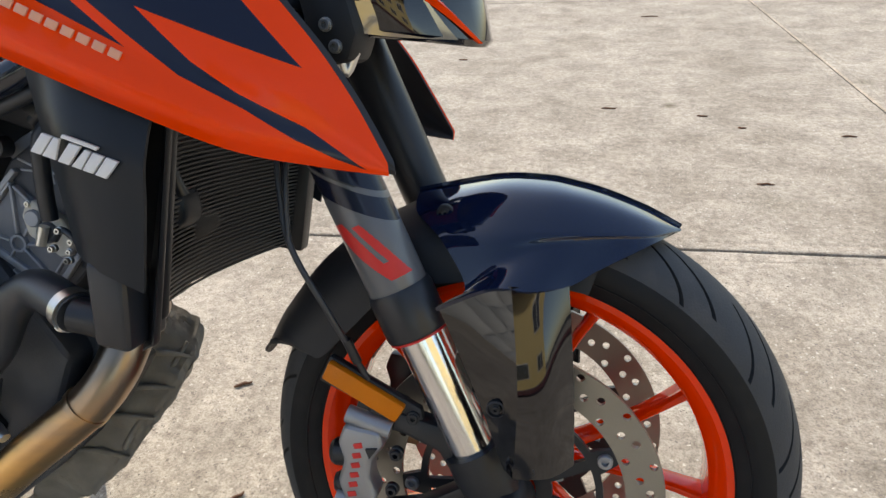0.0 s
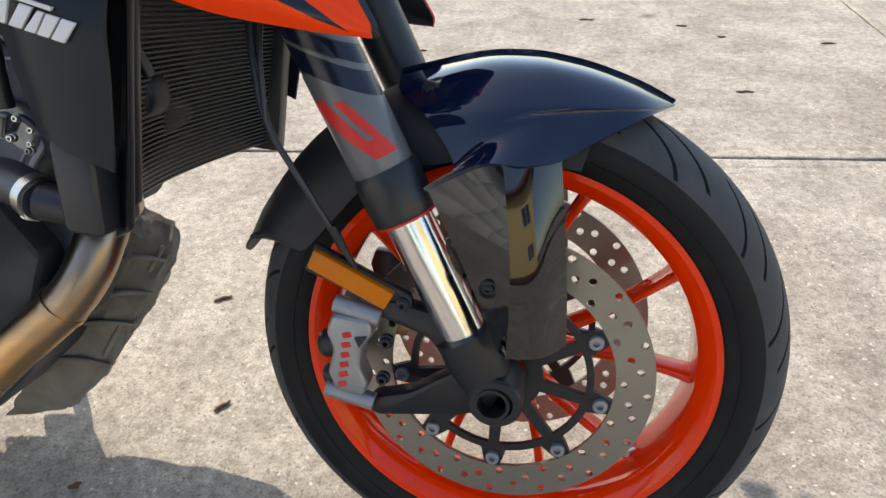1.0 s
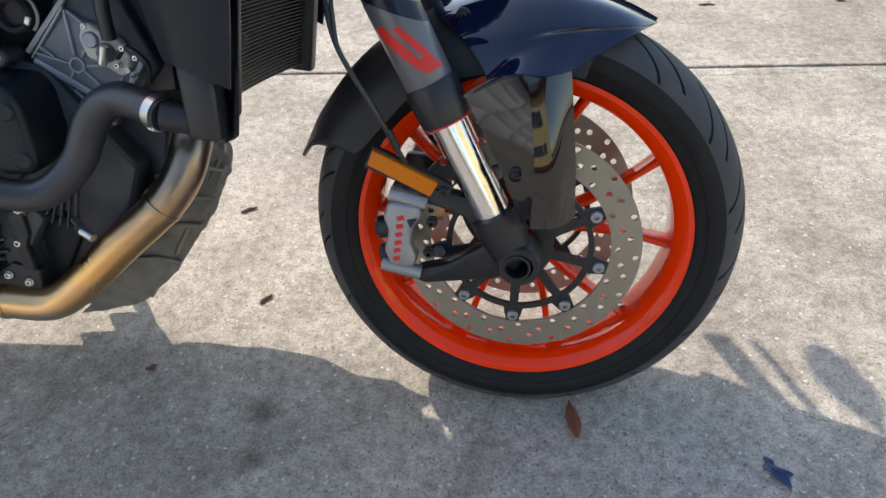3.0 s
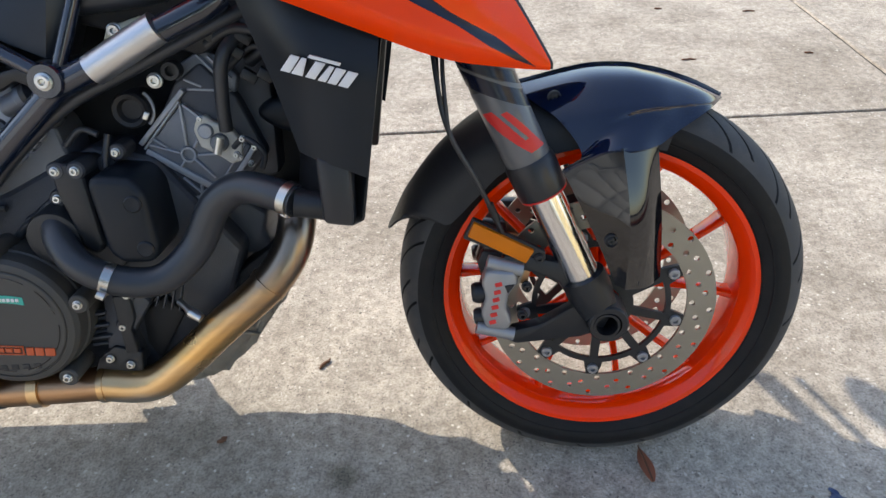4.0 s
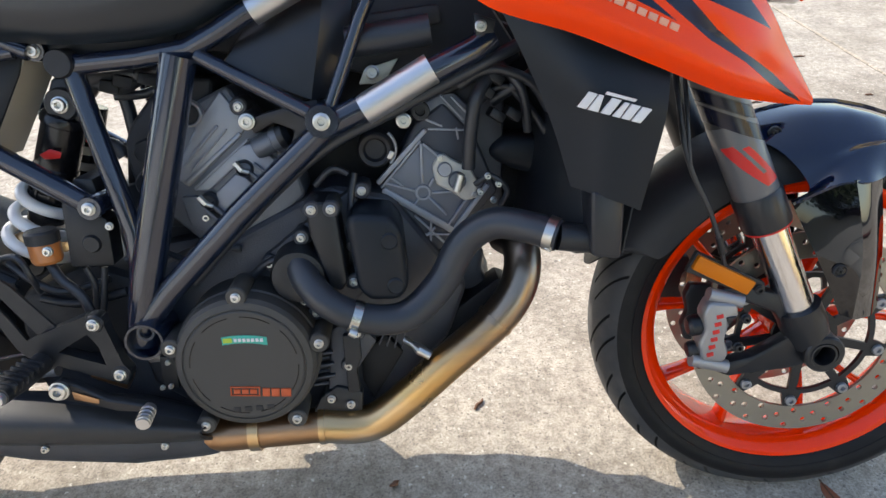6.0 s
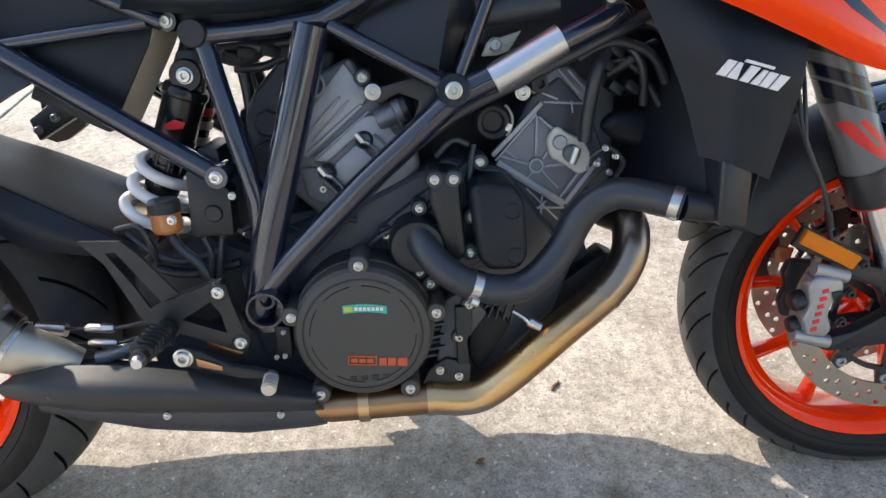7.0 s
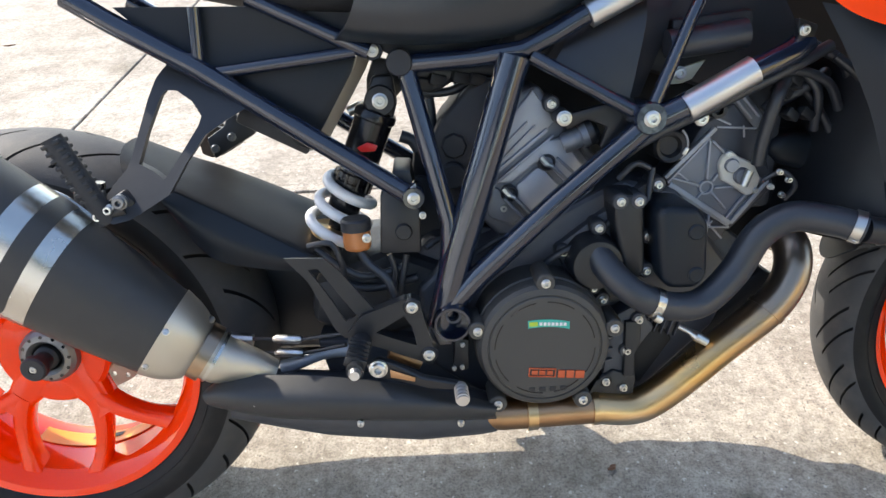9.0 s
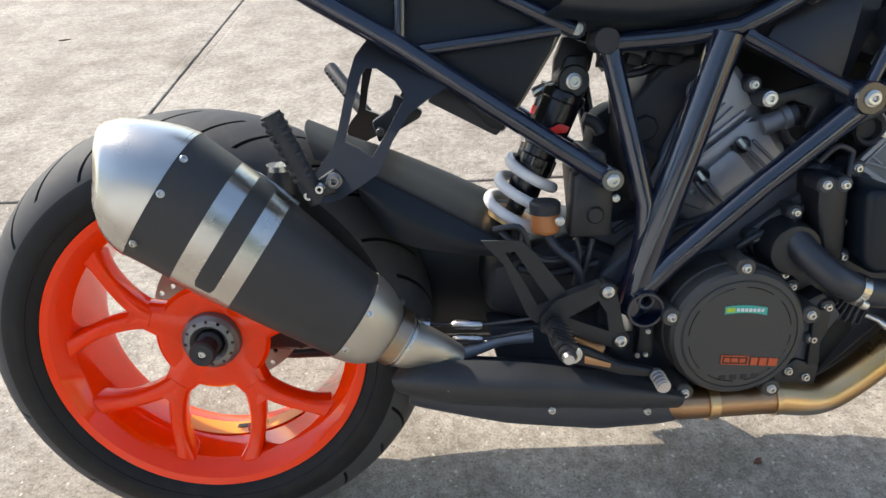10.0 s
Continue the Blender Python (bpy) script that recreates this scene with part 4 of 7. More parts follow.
# pale colour stands for light from the ground on the panel's edge
part("panel_flange", sheet(bmesh.new(), [[(-0.990, -0.082, 0.737), (-0.998, -0.082, 0.718), (-1.060, -0.082, 0.622)], [(-0.976, -0.030, 0.737), (-0.984, -0.030, 0.718), (-1.046, -0.030, 0.622)]], 0.003, 2, 2), FLANGE, frame_ob, "return flange of the panel, grey-beige for the light on it", sharp=50)
part("wiring_box", plate(bmesh.new(), [(-1.141, -0.080, 0.687), (-1.050, -0.080, 0.634), (-1.067, -0.080, 0.617), (-1.153, -0.080, 0.665)], 0.06, 0.003), BLACK_PLASTIC, frame_ob)

# ---- tank, seat and panels ----
tank_panel = part("tank_side_panel", sheet(bmesh.new(), [
    [(-0.970, -0.135, 0.875), (-0.840, -0.158, 0.867), (-0.726, -0.160, 0.861), (-0.659, -0.150, 0.853)],
    [(-0.978, -0.150, 0.814), (-0.851, -0.166, 0.801), (-0.753, -0.160, 0.807), (-0.681, -0.148, 0.826)],
    [(-0.995, -0.140, 0.775), (-0.885, -0.150, 0.761), (-0.783, -0.146, 0.767), (-0.706, -0.138, 0.800)],
    [(-1.012, -0.118, 0.759), (-0.906, -0.124, 0.748), (-0.792, -0.124, 0.754), (-0.717, -0.124, 0.786)]], 0.004, 6, 6), TANK_PANEL, BIKE, "dark satin side panel below the tank", sharp=50)
airbox = part("airbox_panel", sheet(bmesh.new(), [
    [(-0.727, -0.104, 0.755), (-0.678, -0.104, 0.780), (-0.634, -0.104, 0.792)],
    [(-0.737, -0.117, 0.737), (-0.685, -0.120, 0.747), (-0.638, -0.120, 0.757)],
    [(-0.751, -0.125, 0.718), (-0.705, -0.129, 0.695), (-0.657, -0.129, 0.672)]], 0.004, 5, 5), SATIN, BIKE, "dark satin airbox panel", sharp=60)
part("chamfer", sheet(bmesh.new(), [
    [(-0.634, -0.104, 0.792), (-0.638, -0.120, 0.757), (-0.657, -0.129, 0.672)],
    [(-0.599, -0.098, 0.792), (-0.608, -0.108, 0.750), (-0.641, -0.116, 0.672)]], 0.004, 4, 5), SATIN, airbox, sharp=60)
part("inner_face", plate(bmesh.new(), [(-0.762, -0.092, 0.716), (-0.728, -0.092, 0.756), (-0.639, -0.092, 0.794), (-0.596, -0.092, 0.794), (-0.609, -0.092, 0.749), (-0.648, -0.092, 0.669), (-0.665, -0.092, 0.666)], 0.03, 0.003), BLACK_PLASTIC, airbox)
# dark backing plates added to close bright gaps behind and below the panel
part("tank_backing", plate(bmesh.new(), [(-0.776, -0.085, 0.875), (-0.483, -0.085, 0.860), (-0.487, -0.085, 0.799), (-0.567, -0.085, 0.797), (-0.647, -0.085, 0.789), (-0.718, -0.085, 0.755), (-0.778, -0.085, 0.752)], 0.02, 0.003), BLACK_PLASTIC, tank_panel)
part("seat_rail_cover", plate(bmesh.new(), [(-0.982, -0.082, 0.822), (-0.692, -0.082, 0.820), (-0.736, -0.082, 0.766), (-0.793, -0.082, 0.741), (-0.935, -0.082, 0.741), (-0.986, -0.082, 0.760)], 0.02, 0.003), PANEL, tank_panel)
part("seat_rail_cover", plate(bmesh.new(), [(-0.995, -0.088, 0.770), (-0.785, -0.095, 0.784), (-0.812, -0.095, 0.744), (-0.857, -0.095, 0.732), (-0.939, -0.088, 0.732), (-0.962, -0.086, 0.745)], 0.02, 0.003), PANEL, tank_panel)
# rear end raised, out of view, to keep sun off the frame sleeve
bm = bmesh.new()
rings = []
for x, zb, zt, hw in ((-0.20, 0.84, 0.93, 0.09), (-0.30, 0.83, 1.00, 0.15), (-0.45, 0.83, 1.03, 0.17), (-0.60, 0.83, 1.01, 0.165), (-0.72, 0.82, 0.99, 0.150), (-0.80, 0.82, 0.96, 0.135), (-0.88, 0.83, 0.90, 0.110)):
    rings.append([Vector((x, hw * math.sin(a), zb + (zt - zb) * (0.5 - 0.5 * math.cos(a)))) for a in [2 * math.pi * k / 20 for k in range(20)]])
loft(bm, rings)
part("fuel_tank", bm, ORANGE, BIKE, "orange fuel tank", sharp=50)
bm = bmesh.new()
rings = []
for x, zb, zt, hw in ((-0.76, 0.80, 0.845, 0.10), (-0.90, 0.78, 0.83, 0.14), (-1.05, 0.79, 0.855, 0.14), (-1.12, 0.80, 0.91, 0.11), (-1.30, 0.84, 0.94, 0.09), (-1.42, 0.90, 0.95, 0.05)):
    rings.append([Vector((x, hw * (abs(math.sin(a)) ** 0.6) * (1 if math.sin(a) > 0 else -1), zb + (zt - zb) * (0.5 - 0.5 * math.cos(a)))) for a in [2 * math.pi * k / 20 for k in range(20)]])
loft(bm, rings)
part("seat", bm, BLACK_PLASTIC, BIKE, "black saddle and tail", sharp=50)

# orange shroud with dark graphics
SHROUD = [
    [(-0.096, -0.188, 0.636), (-0.150, -0.200, 0.644), (-0.215, -0.226, 0.660), (-0.295, -0.243, 0.694), (-0.379, -0.250, 0.730), (-0.463, -0.246, 0.760), (-0.508, -0.224, 0.803)],
    [(-0.096, -0.190, 0.639), (-0.148, -0.210, 0.656), (-0.209, -0.241, 0.677), (-0.285, -0.262, 0.711), (-0.366, -0.268, 0.748), (-0.448, -0.262, 0.782), (-0.503, -0.236, 0.824)],
    [(-0.096, -0.190, 0.641), (-0.143, -0.205, 0.670), (-0.200, -0.231, 0.697), (-0.273, -0.247, 0.735), (-0.352, -0.250, 0.774), (-0.432, -0.245, 0.810), (-0.496, -0.224, 0.850)],
    [(-0.096, -0.190, 0.643), (-0.136, -0.200, 0.682), (-0.185, -0.222, 0.722), (-0.255, -0.236, 0.768), (-0.335, -0.241, 0.808), (-0.420, -0.236, 0.840), (-0.485, -0.214, 0.880)],
    [(-0.097, -0.188, 0.647), (-0.126, -0.184, 0.698), (-0.162, -0.192, 0.752), (-0.220, -0.198, 0.815), (-0.300, -0.202, 0.862), (-0.390, -0.196, 0.905), (-0.460, -0.180, 0.940)],
]


def xz_inside(p, poly):
    c, j = False, len(poly) - 1
    for i in range(len(poly)):
        (xi, zi), (xj, zj) = poly[i], poly[j]
        if (zi > p.z) != (zj > p.z) and p.x < (xj - xi) * (p.z - zi) / (zj - zi) + xi:
            c = not c
        j = i
    return c


def cut_sheet(rows, polys, thick, n=6, m=8):
    """The shell through rows, cut along the outlines polys (x, z): what lies outside all of them, and what lies in each."""
    out = []
    for want in [-1] + list(range(len(polys))):
        bm = sheet(bmesh.new(), rows, 0, n, m)
        for poly in polys:
            for (x0, z0), (x1, z1) in zip(poly, poly[1:] + poly[:1]):
                bmesh.ops.bisect_plane(bm, geom=bm.verts[:] + bm.edges[:] + bm.faces[:], plane_co=(x0, 0, z0), plane_no=Vector((z0 - z1, 0, x1 - x0)).normalized(), dist=1e-6)
        inside = {f: next((k for k, poly in enumerate(polys) if xz_inside(f.calc_center_median(), poly)), -1) for f in bm.faces}
        bmesh.ops.delete(bm, geom=[f for f, k in inside.items() if k != want], context="FACES")
        bm.normal_update()
        bmesh.ops.recalc_face_normals(bm, faces=bm.faces)
        bm.normal_update()
        if sum(f.normal.y * f.calc_area() for f in bm.faces) > 0:
            bmesh.ops.reverse_faces(bm, faces=bm.faces)
        bmesh.ops.solidify(bm, geom=bm.faces[:], thickness=thick)
        out.append(bm)
    return out


def xz(*pts):
    return [(p[0], p[2]) for p in pts]


STRIPES = [
    xz((-0.112, -0.178, 0.641), (-0.135, -0.195, 0.651), (-0.163, -0.212, 0.667), (-0.197, -0.235, 0.691), (-0.241, -0.250, 0.716), (-0.278, -0.250, 0.746), (-0.329, -0.250, 0.789), (-0.358, -0.240, 0.820), (-0.310, -0.240, 0.815), (-0.276, -0.240, 0.770), (-0.233, -0.230, 0.726), (-0.202, -0.220, 0.703), (-0.156, -0.205, 0.676)),
    xz((-0.159, -0.190, 0.721), (-0.210, -0.205, 0.741), (-0.278, -0.220, 0.768), (-0.292, -0.220, 0.792), (-0.208, -0.200, 0.793), (-0.203, -0.200, 0.772)),
    xz((-0.278, -0.240, 0.736), (-0.330, -0.240, 0.763), (-0.381, -0.240, 0.788), (-0.450, -0.240, 0.816), (-0.440, -0.240, 0.852), (-0.372, -0.240, 0.820), (-0.342, -0.240, 0.790)),
]
body, lower_stripe, upper_stripe, rear_stripe = cut_sheet(SHROUD, STRIPES, 0.003)
shroud = part("tank_shroud", body, ORANGE, BIKE, "glossy orange tank shroud with dark graphics", sharp=60)
part("graphic", lower_stripe, NAVY_DECAL, shroud, "dark navy pointed graphic", sharp=60)
part("graphic", upper_stripe, NAVY_DECAL, shroud, "dark navy pointed graphic", sharp=60)
part("graphic", rear_stripe, NAVY_DECAL, shroud, "dark navy pointed graphic", sharp=60)
bm = sheet(bmesh.new(), [[(x, -y, z) for x, y, z in r] for r in SHROUD], 0.003)
part("lining", sheet(bmesh.new(), [[(x + 0.004, y + 0.007, z) for x, y, z in r] for r in SHROUD], 0.002), BLACK_PLASTIC, shroud, "black inner lining", sharp=60)
left_shroud = part("tank_shroud", bm, ORANGE, BIKE, "glossy orange tank shroud", sharp=60)
part("lining", sheet(bmesh.new(), [[(x, -y - 0.006, z) for x, y, z in r] for r in SHROUD], 0.002), BLACK_PLASTIC, left_shroud, "black inner lining", sharp=60)
# small lettering along the lower edge of the rear graphic
bm = bmesh.new()
a, b = Vector((-0.412, -0.2545, 0.7915)), Vector((-0.277, -0.2530, 0.7285))
d = (b - a)
ang = -math.degrees(math.atan2(d.z, d.x))
for k in range(12):
    if k != 2:
        bar_box(bm, a + d * ((k + 0.5) / 12) - Y * 0.004 * math.sin(math.pi * (k + 0.5) / 12), (d.length / 12 * 0.76, 0.002, 0.0068), (-12, ang, 0), 0.0005)
part("lettering", bm, LETTER_PALE, shroud, "small pale lettering")

# ---- radiator and its guard ----
rows = []
for k in range(11):
    y = -0.185 + 0.037 * k
    c = 0.055 * (1 - (y / 0.19) ** 2)
    rows.append([(-0.312 - c, y, 0.700), (-0.328 - c, y, 0.590), (-0.348 - c, y, 0.480 - 0.01 * (1 - (y / 0.19) ** 2))])
bm = sheet(bmesh.new(), rows, 0.012, 1, 4)
radiator = part("radiator", bm, BLACK_METAL, BIKE, "black radiator with fine horizontal cooling rows")
for k in range(42):
    s = (k + 0.5) / 42
    pts = []
    for q in range(13):
        y = -0.180 + 0.030 * q
        c = 0.055 * (1 - (y / 0.19) ** 2)
        z = 0.695 - 0.208 * s - 0.010 * s * (1 - (y / 0.19) ** 2)
        pts.append((-0.289 - c - 0.036 * s, y, z))
    part("cooling_tube", tube(bmesh.new(), pts, 0.0016, 6), BLACK_METAL, radiator)
part("end_tank", plate(bmesh.new(), [(-0.282, -0.185, 0.705), (-0.272, -0.205, 0.705), (-0.272, -0.21, 0.690), (-0.310, -0.205, 0.482), (-0.328, -0.20, 0.474), (-0.332, -0.185, 0.48)], 0.012, 0.003), BLACK_METAL, radiator)
bm = bmesh.new()
plate(bm, [(-0.278, -0.190, 0.700), (-0.315, -0.190, 0.700), (-0.345, -0.190, 0.505), (-0.310, -0.190, 0.500)], 0.016, 0.004)
part("end_tank", bm, BLACK_METAL, radiator)
bm = bmesh.new()
plate(bm, [(-0.278, 0.178, 0.700), (-0.315, 0.178, 0.700), (-0.355, 0.178, 0.480), (-0.315, 0.178, 0.474)], 0.03, 0.004)
part("end_tank", bm, BLACK_METAL, radiator)
part("lower_tank", plate(bmesh.new(), [(-0.354, -0.226, 0.566), (-0.316, -0.226, 0.556), (-0.319, -0.226, 0.482), (-0.354, -0.226, 0.488)], 0.062, 0.007, 3), SATIN, radiator, "black radiator end tank")
guard_rows_r = [
    [(-0.445, -0.155, 0.772), (-0.382, -0.198, 0.752), (-0.326, -0.216, 0.732), (-0.272, -0.220, 0.712)],
    [(-0.416, -0.180, 0.703), (-0.364, -0.226, 0.684), (-0.319, -0.238, 0.668), (-0.279, -0.238, 0.653)],
    [(-0.392, -0.196, 0.638), (-0.352, -0.228, 0.629), (-0.317, -0.236, 0.619), (-0.286, -0.234, 0.609)],
    [(-0.373, -0.205, 0.567), (-0.350, -0.222, 0.560), (-0.323, -0.228, 0.550), (-0.300, -0.226, 0.539)]]
rguard = part("radiator_guard", sheet(bmesh.new(), guard_rows_r, 0.004, 6, 6), PANEL, BIKE, "satin black radiator side guard with white badge", sharp=50)
part("radiator_guard", sheet(bmesh.new(), [[(x, -y, z) for x, y, z in r] for r in guard_rows_r], 0.004, 3, 3), PANEL, BIKE, "satin black radiator side guard", sharp=50)
bm = bmesh.new()
a, b = Vector((-0.3745, -0.2405, 0.6585)), Vector((-0.3085, -0.2435, 0.6375))
d = (b - a).normalized()
n = Vector((-d.z, 0, d.x))
for x0, x1, y0, y1, z0, z1 in ((0.000, 0.0095, 0.000, 0.0095, 0.0, 0.0175), (0.0110, 0.0225, 0.0110, 0.0160, 0.0, 0.0175), (0.0250, 0.0350, 0.0250, 0.0350, 0.0, 0.0175), (0.0375, 0.0460, 0.0395, 0.0445, 0.0, 0.0165),
                               (0.0475, 0.0565, 0.0465, 0.0565, 0.0, 0.0165), (0.0585, 0.0685, 0.0585, 0.0690, 0.0, 0.0165), (0.0160, 0.0480, 0.0160, 0.0480, 0.0190, 0.0222)):
    low, high = d * (z0 * 0.42), d * (z1 * 0.42)
    part("badge_bar", plate(bmesh.new(), [a + d * x0 + n * z0 + low, a + d * x1 + n * z0 + low, a + d * y1 + n * z1 + high, a + d * y0 + n * z1 + high], 0.003, 0.0004), WHITE_DECAL, rguard, "plain white slanted badge bar")
part("bracket", plate(bmesh.new(), [(-0.467, -0.150, 0.756), (-0.443, -0.150, 0.747), (-0.448, -0.150, 0.725), (-0.466, -0.150, 0.731)], 0.012, 0.002), BLACK_METAL, rguard)
bolt(rguard, (-0.460, -0.151, 0.742), 0.0068, 0.005)

# ---- engine ----
engine = part("engine_case", plate(bmesh.new(), [(-0.934, -0.095, 0.422), (-0.876, -0.095, 0.473), (-0.777, -0.095, 0.505), (-0.649, -0.095, 0.563), (-0.576, -0.095, 0.544), (-0.484, -0.095, 0.412), (-0.514, -0.095, 0.338), (-0.624, -0.095, 0.231), (-0.710, -0.095, 0.225), (-0.838, -0.095, 0.241), (-0.919, -0.095, 0.302)], 0.20, 0.012, 3), ENGINE_DARK, BIKE, "dark cast engine case with a round clutch cover")
part("sump", plate(bmesh.new(), [(-0.837, -0.075, 0.267), (-0.624, -0.075, 0.266), (-0.533, -0.075, 0.304), (-0.549, -0.075, 0.260), (-0.626, -0.075, 0.193), (-0.826, -0.075, 0.202)], 0.17, 0.01, 3), ENGINE_DARK, engine)
# rear cylinder
rc = bmesh.new()
plate(rc, [(-0.809, -0.085, 0.671), (-0.762, -0.085, 0.692), (-0.734, -0.085, 0.646), (-0.691, -0.085, 0.585), (-0.684, -0.085, 0.549), (-0.756, -0.085, 0.489), (-0.816, -0.085, 0.489), (-0.869, -0.085, 0.546)], 0.17, 0.008, 3)
rcyl = part("rear_cylinder", rc, ENGINE_MID, engine, "grey cast rear cylinder with ribs")


def face_plate(name, pts, y, depth, mat, parent, bevel=0.003, label=""):
    """A raised cast field with the outline pts, (x, z) pairs, its face at y."""
    return part(name, plate(bmesh.new(), [(x, y, z) for x, z in pts], depth, bevel, 3), mat, parent, label)


def rib_bar(p, q, y, w, h, mat, parent, name="rib"):
    """A straight cast rib with rounded edges from p to q, (x, z) pairs, w wide and h proud of y."""
    dx, dz = q[0] - p[0], q[1] - p[1]
    return part(name, bar_box(bmesh.new(), ((p[0] + q[0]) / 2, y, (p[1] + q[1]) / 2), (math.hypot(dx, dz), h * 2, w), (0, -math.degrees(math.atan2(dz, dx)), 0), min(w, h) * 0.4), mat, parent)


# upper and lower fields of the cylinder, a seam between them, studs in their pockets
face_plate("cast_field", ((-0.842, 0.586), (-0.802, 0.650), (-0.770, 0.686), (-0.741, 0.644), (-0.756, 0.627), (-0.826, 0.571)), -0.090, 0.02, ENGINE_GREY, rcyl)
face_plate("cast_field", ((-0.820, 0.567), (-0.752, 0.620), (-0.732, 0.622), (-0.700, 0.578), (-0.724, 0.556), (-0.749, 0.586), (-0.766, 0.592), (-0.800, 0.566)), -0.094, 0.02, ENGINE_GREY, rcyl)
face_plate("cast_field", ((-0.793, 0.563), (-0.766, 0.585), (-0.756, 0.582), (-0.731, 0.552), (-0.773, 0.522), (-0.797, 0.548)), -0.092, 0.02, ENGINE_GREY, rcyl)
face_plate("cast_field", ((-0.838, 0.560), (-0.818, 0.560), (-0.785, 0.519), (-0.800, 0.506), (-0.832, 0.520)), -0.090, 0.02, ENGINE_MID, rcyl)
for p, q, w in (((-0.826, 0.599), (-0.778, 0.645), 0.0035), ((-0.818, 0.592), (-0.768, 0.640), 0.0025), ((-0.826, 0.577), (-0.752, 0.634), 0.0050), ((-0.818, 0.570), (-0.744, 0.626), 0.0028)):
    rib_bar(p, q, -0.091, w, 0.0035, ENGINE_GREY, rcyl)
for p, q in (((-0.751, 0.590), (-0.719, 0.560)), ((-0.741, 0.597), (-0.710, 0.568)), ((-0.801, 0.551), (-0.772, 0.518)), ((-0.811, 0.547), (-0.782, 0.514))):
    rib_bar(p, q, -0.094, 0.0042, 0.0050, ENGINE_MID, rcyl)
for p in ((-0.757, 0.594), (-0.807, 0.555)):
    part("pocket", lathe(bmesh.new(), [(0.0075, -0.001), (0.0095, -0.004), (0.0115, 0.0), (0.0115, 0.012)], (p[0] + 0.004, -0.094, p[1] - 0.003), Y, 20), ENGINE_DARK, rcyl)
    part("nut", tube(bmesh.new(), [(p[0] - 0.005, -0.101, p[1] + 0.006), (p[0] + 0.003, -0.103, p[1] - 0.004)], 0.0042, 6), BOLT, rcyl)
    part("stud", tube(bmesh.new(), [(p[0] + 0.003, -0.102, p[1] - 0.004), (p[0] + 0.010, -0.101, p[1] - 0.007)], 0.0030, 8), BOLT, rcyl)
part("thermostat", lathe(bmesh.new(), [(0, -0.002), (0.0125, -0.002), (0.0135, 0.002), (0.0135, 0.022), (0.0160, 0.024), (0.0160, 0.032), (0, 0.032)], (-0.732, -0.100, 0.616), (0.92, -0.1, 0.36), 24), ENGINE_MID, rcyl)
part("thermostat_cap", lathe(bmesh.new(), [(0, 0.030), (0.0150, 0.030), (0.0165, 0.034), (0.0165, 0.040), (0.009, 0.046), (0, 0.046)], (-0.732, -0.100, 0.616), (0.92, -0.1, 0.36), 24), BLACK_METAL, rcyl)
part("mount_plate", plate(bmesh.new(), [(-0.738, -0.118, 0.654), (-0.652, -0.125, 0.674), (-0.637, -0.125, 0.642), (-0.675, -0.125, 0.609), (-0.692, -0.122, 0.612), (-0.682, -0.122, 0.637), (-0.706, -0.118, 0.647), (-0.731, -0.116, 0.634)], 0.014, 0.004), BLACK_METAL, frame_ob)
# black cover behind the big frame tube
part("airbox_cover", plate(bmesh.new(), [(-0.902, -0.070, 0.629), (-0.887, -0.070, 0.655), (-0.853, -0.070, 0.690), (-0.820, -0.070, 0.703), (-0.780, -0.070, 0.700), (-0.810, -0.070, 0.560), (-0.836, -0.070, 0.513), (-0.890, -0.070, 0.515), (-0.896, -0.070, 0.560), (-0.904, -0.070, 0.606)], 0.10, 0.009, 3), BLACK_PLASTIC, engine)
part("knob", lathe(bmesh.new(), [(0, -0.010), (0.0150, -0.010), (0.0175, -0.007), (0.0185, 0.0), (0.0185, 0.01)], (-0.876, -0.074, 0.577), Y, 28), BLACK_PLASTIC, engine)
part("pad", lathe(bmesh.new(), [(0, -0.005), (0.0150, -0.005), (0.0175, -0.002), (0.0175, 0.004)], (-0.873, -0.072, 0.616), Y, 8), BLACK_PLASTIC, engine)
# dark plate added behind the cover to blacken the gap beside it
part("backing_plate", plate(bmesh.new(), [(-0.922, -0.010, 0.628), (-0.900, -0.010, 0.640), (-0.840, -0.010, 0.640), (-0.840, -0.010, 0.500), (-0.930, -0.010, 0.500), (-0.934, -0.010, 0.560)], 0.05, 0.006), DEEP_BLACK, engine)
# round plugs beside the cylinder heads
part("plug", lathe(bmesh.new(), [(0, -0.001), (0.0100, -0.001), (0.0125, -0.003), (0.0125, 0.01)], (-0.810, -0.091, 0.661), Y, 28), BLACK_PLASTIC, rcyl)
part("plug_rim", lathe(bmesh.new(), [(0.0125, -0.001), (0.0140, -0.0025), (0.0158, -0.001), (0.0165, 0.008)], (-0.810, -0.092, 0.661), Y, 28), ENGINE_GREY, rcyl)
part("intake_boot", lathe(bmesh.new(), [(0, -0.004), (0.0120, -0.004), (0.0150, -0.012), (0.0195, -0.014), (0.0220, -0.010), (0.0225, 0.03)], (-0.591, -0.086, 0.603), Y, 36), BLACK_PLASTIC, engine, "round black rubber intake boot")
part("boot_rim", tube(bmesh.new(), [(-0.591 + 0.0255 * math.cos(radians(a)), -0.088, 0.603 + 0.0255 * math.sin(radians(a))) for a in range(-48, 50, 8)], 0.0022, 8), ENGINE_GREY, engine)
part("boot_clip", bar_box(bmesh.new(), (-0.572, -0.099, 0.596), (0.006, 0.004, 0.010), (0, 30, 0), 0.001), BOLT, engine)
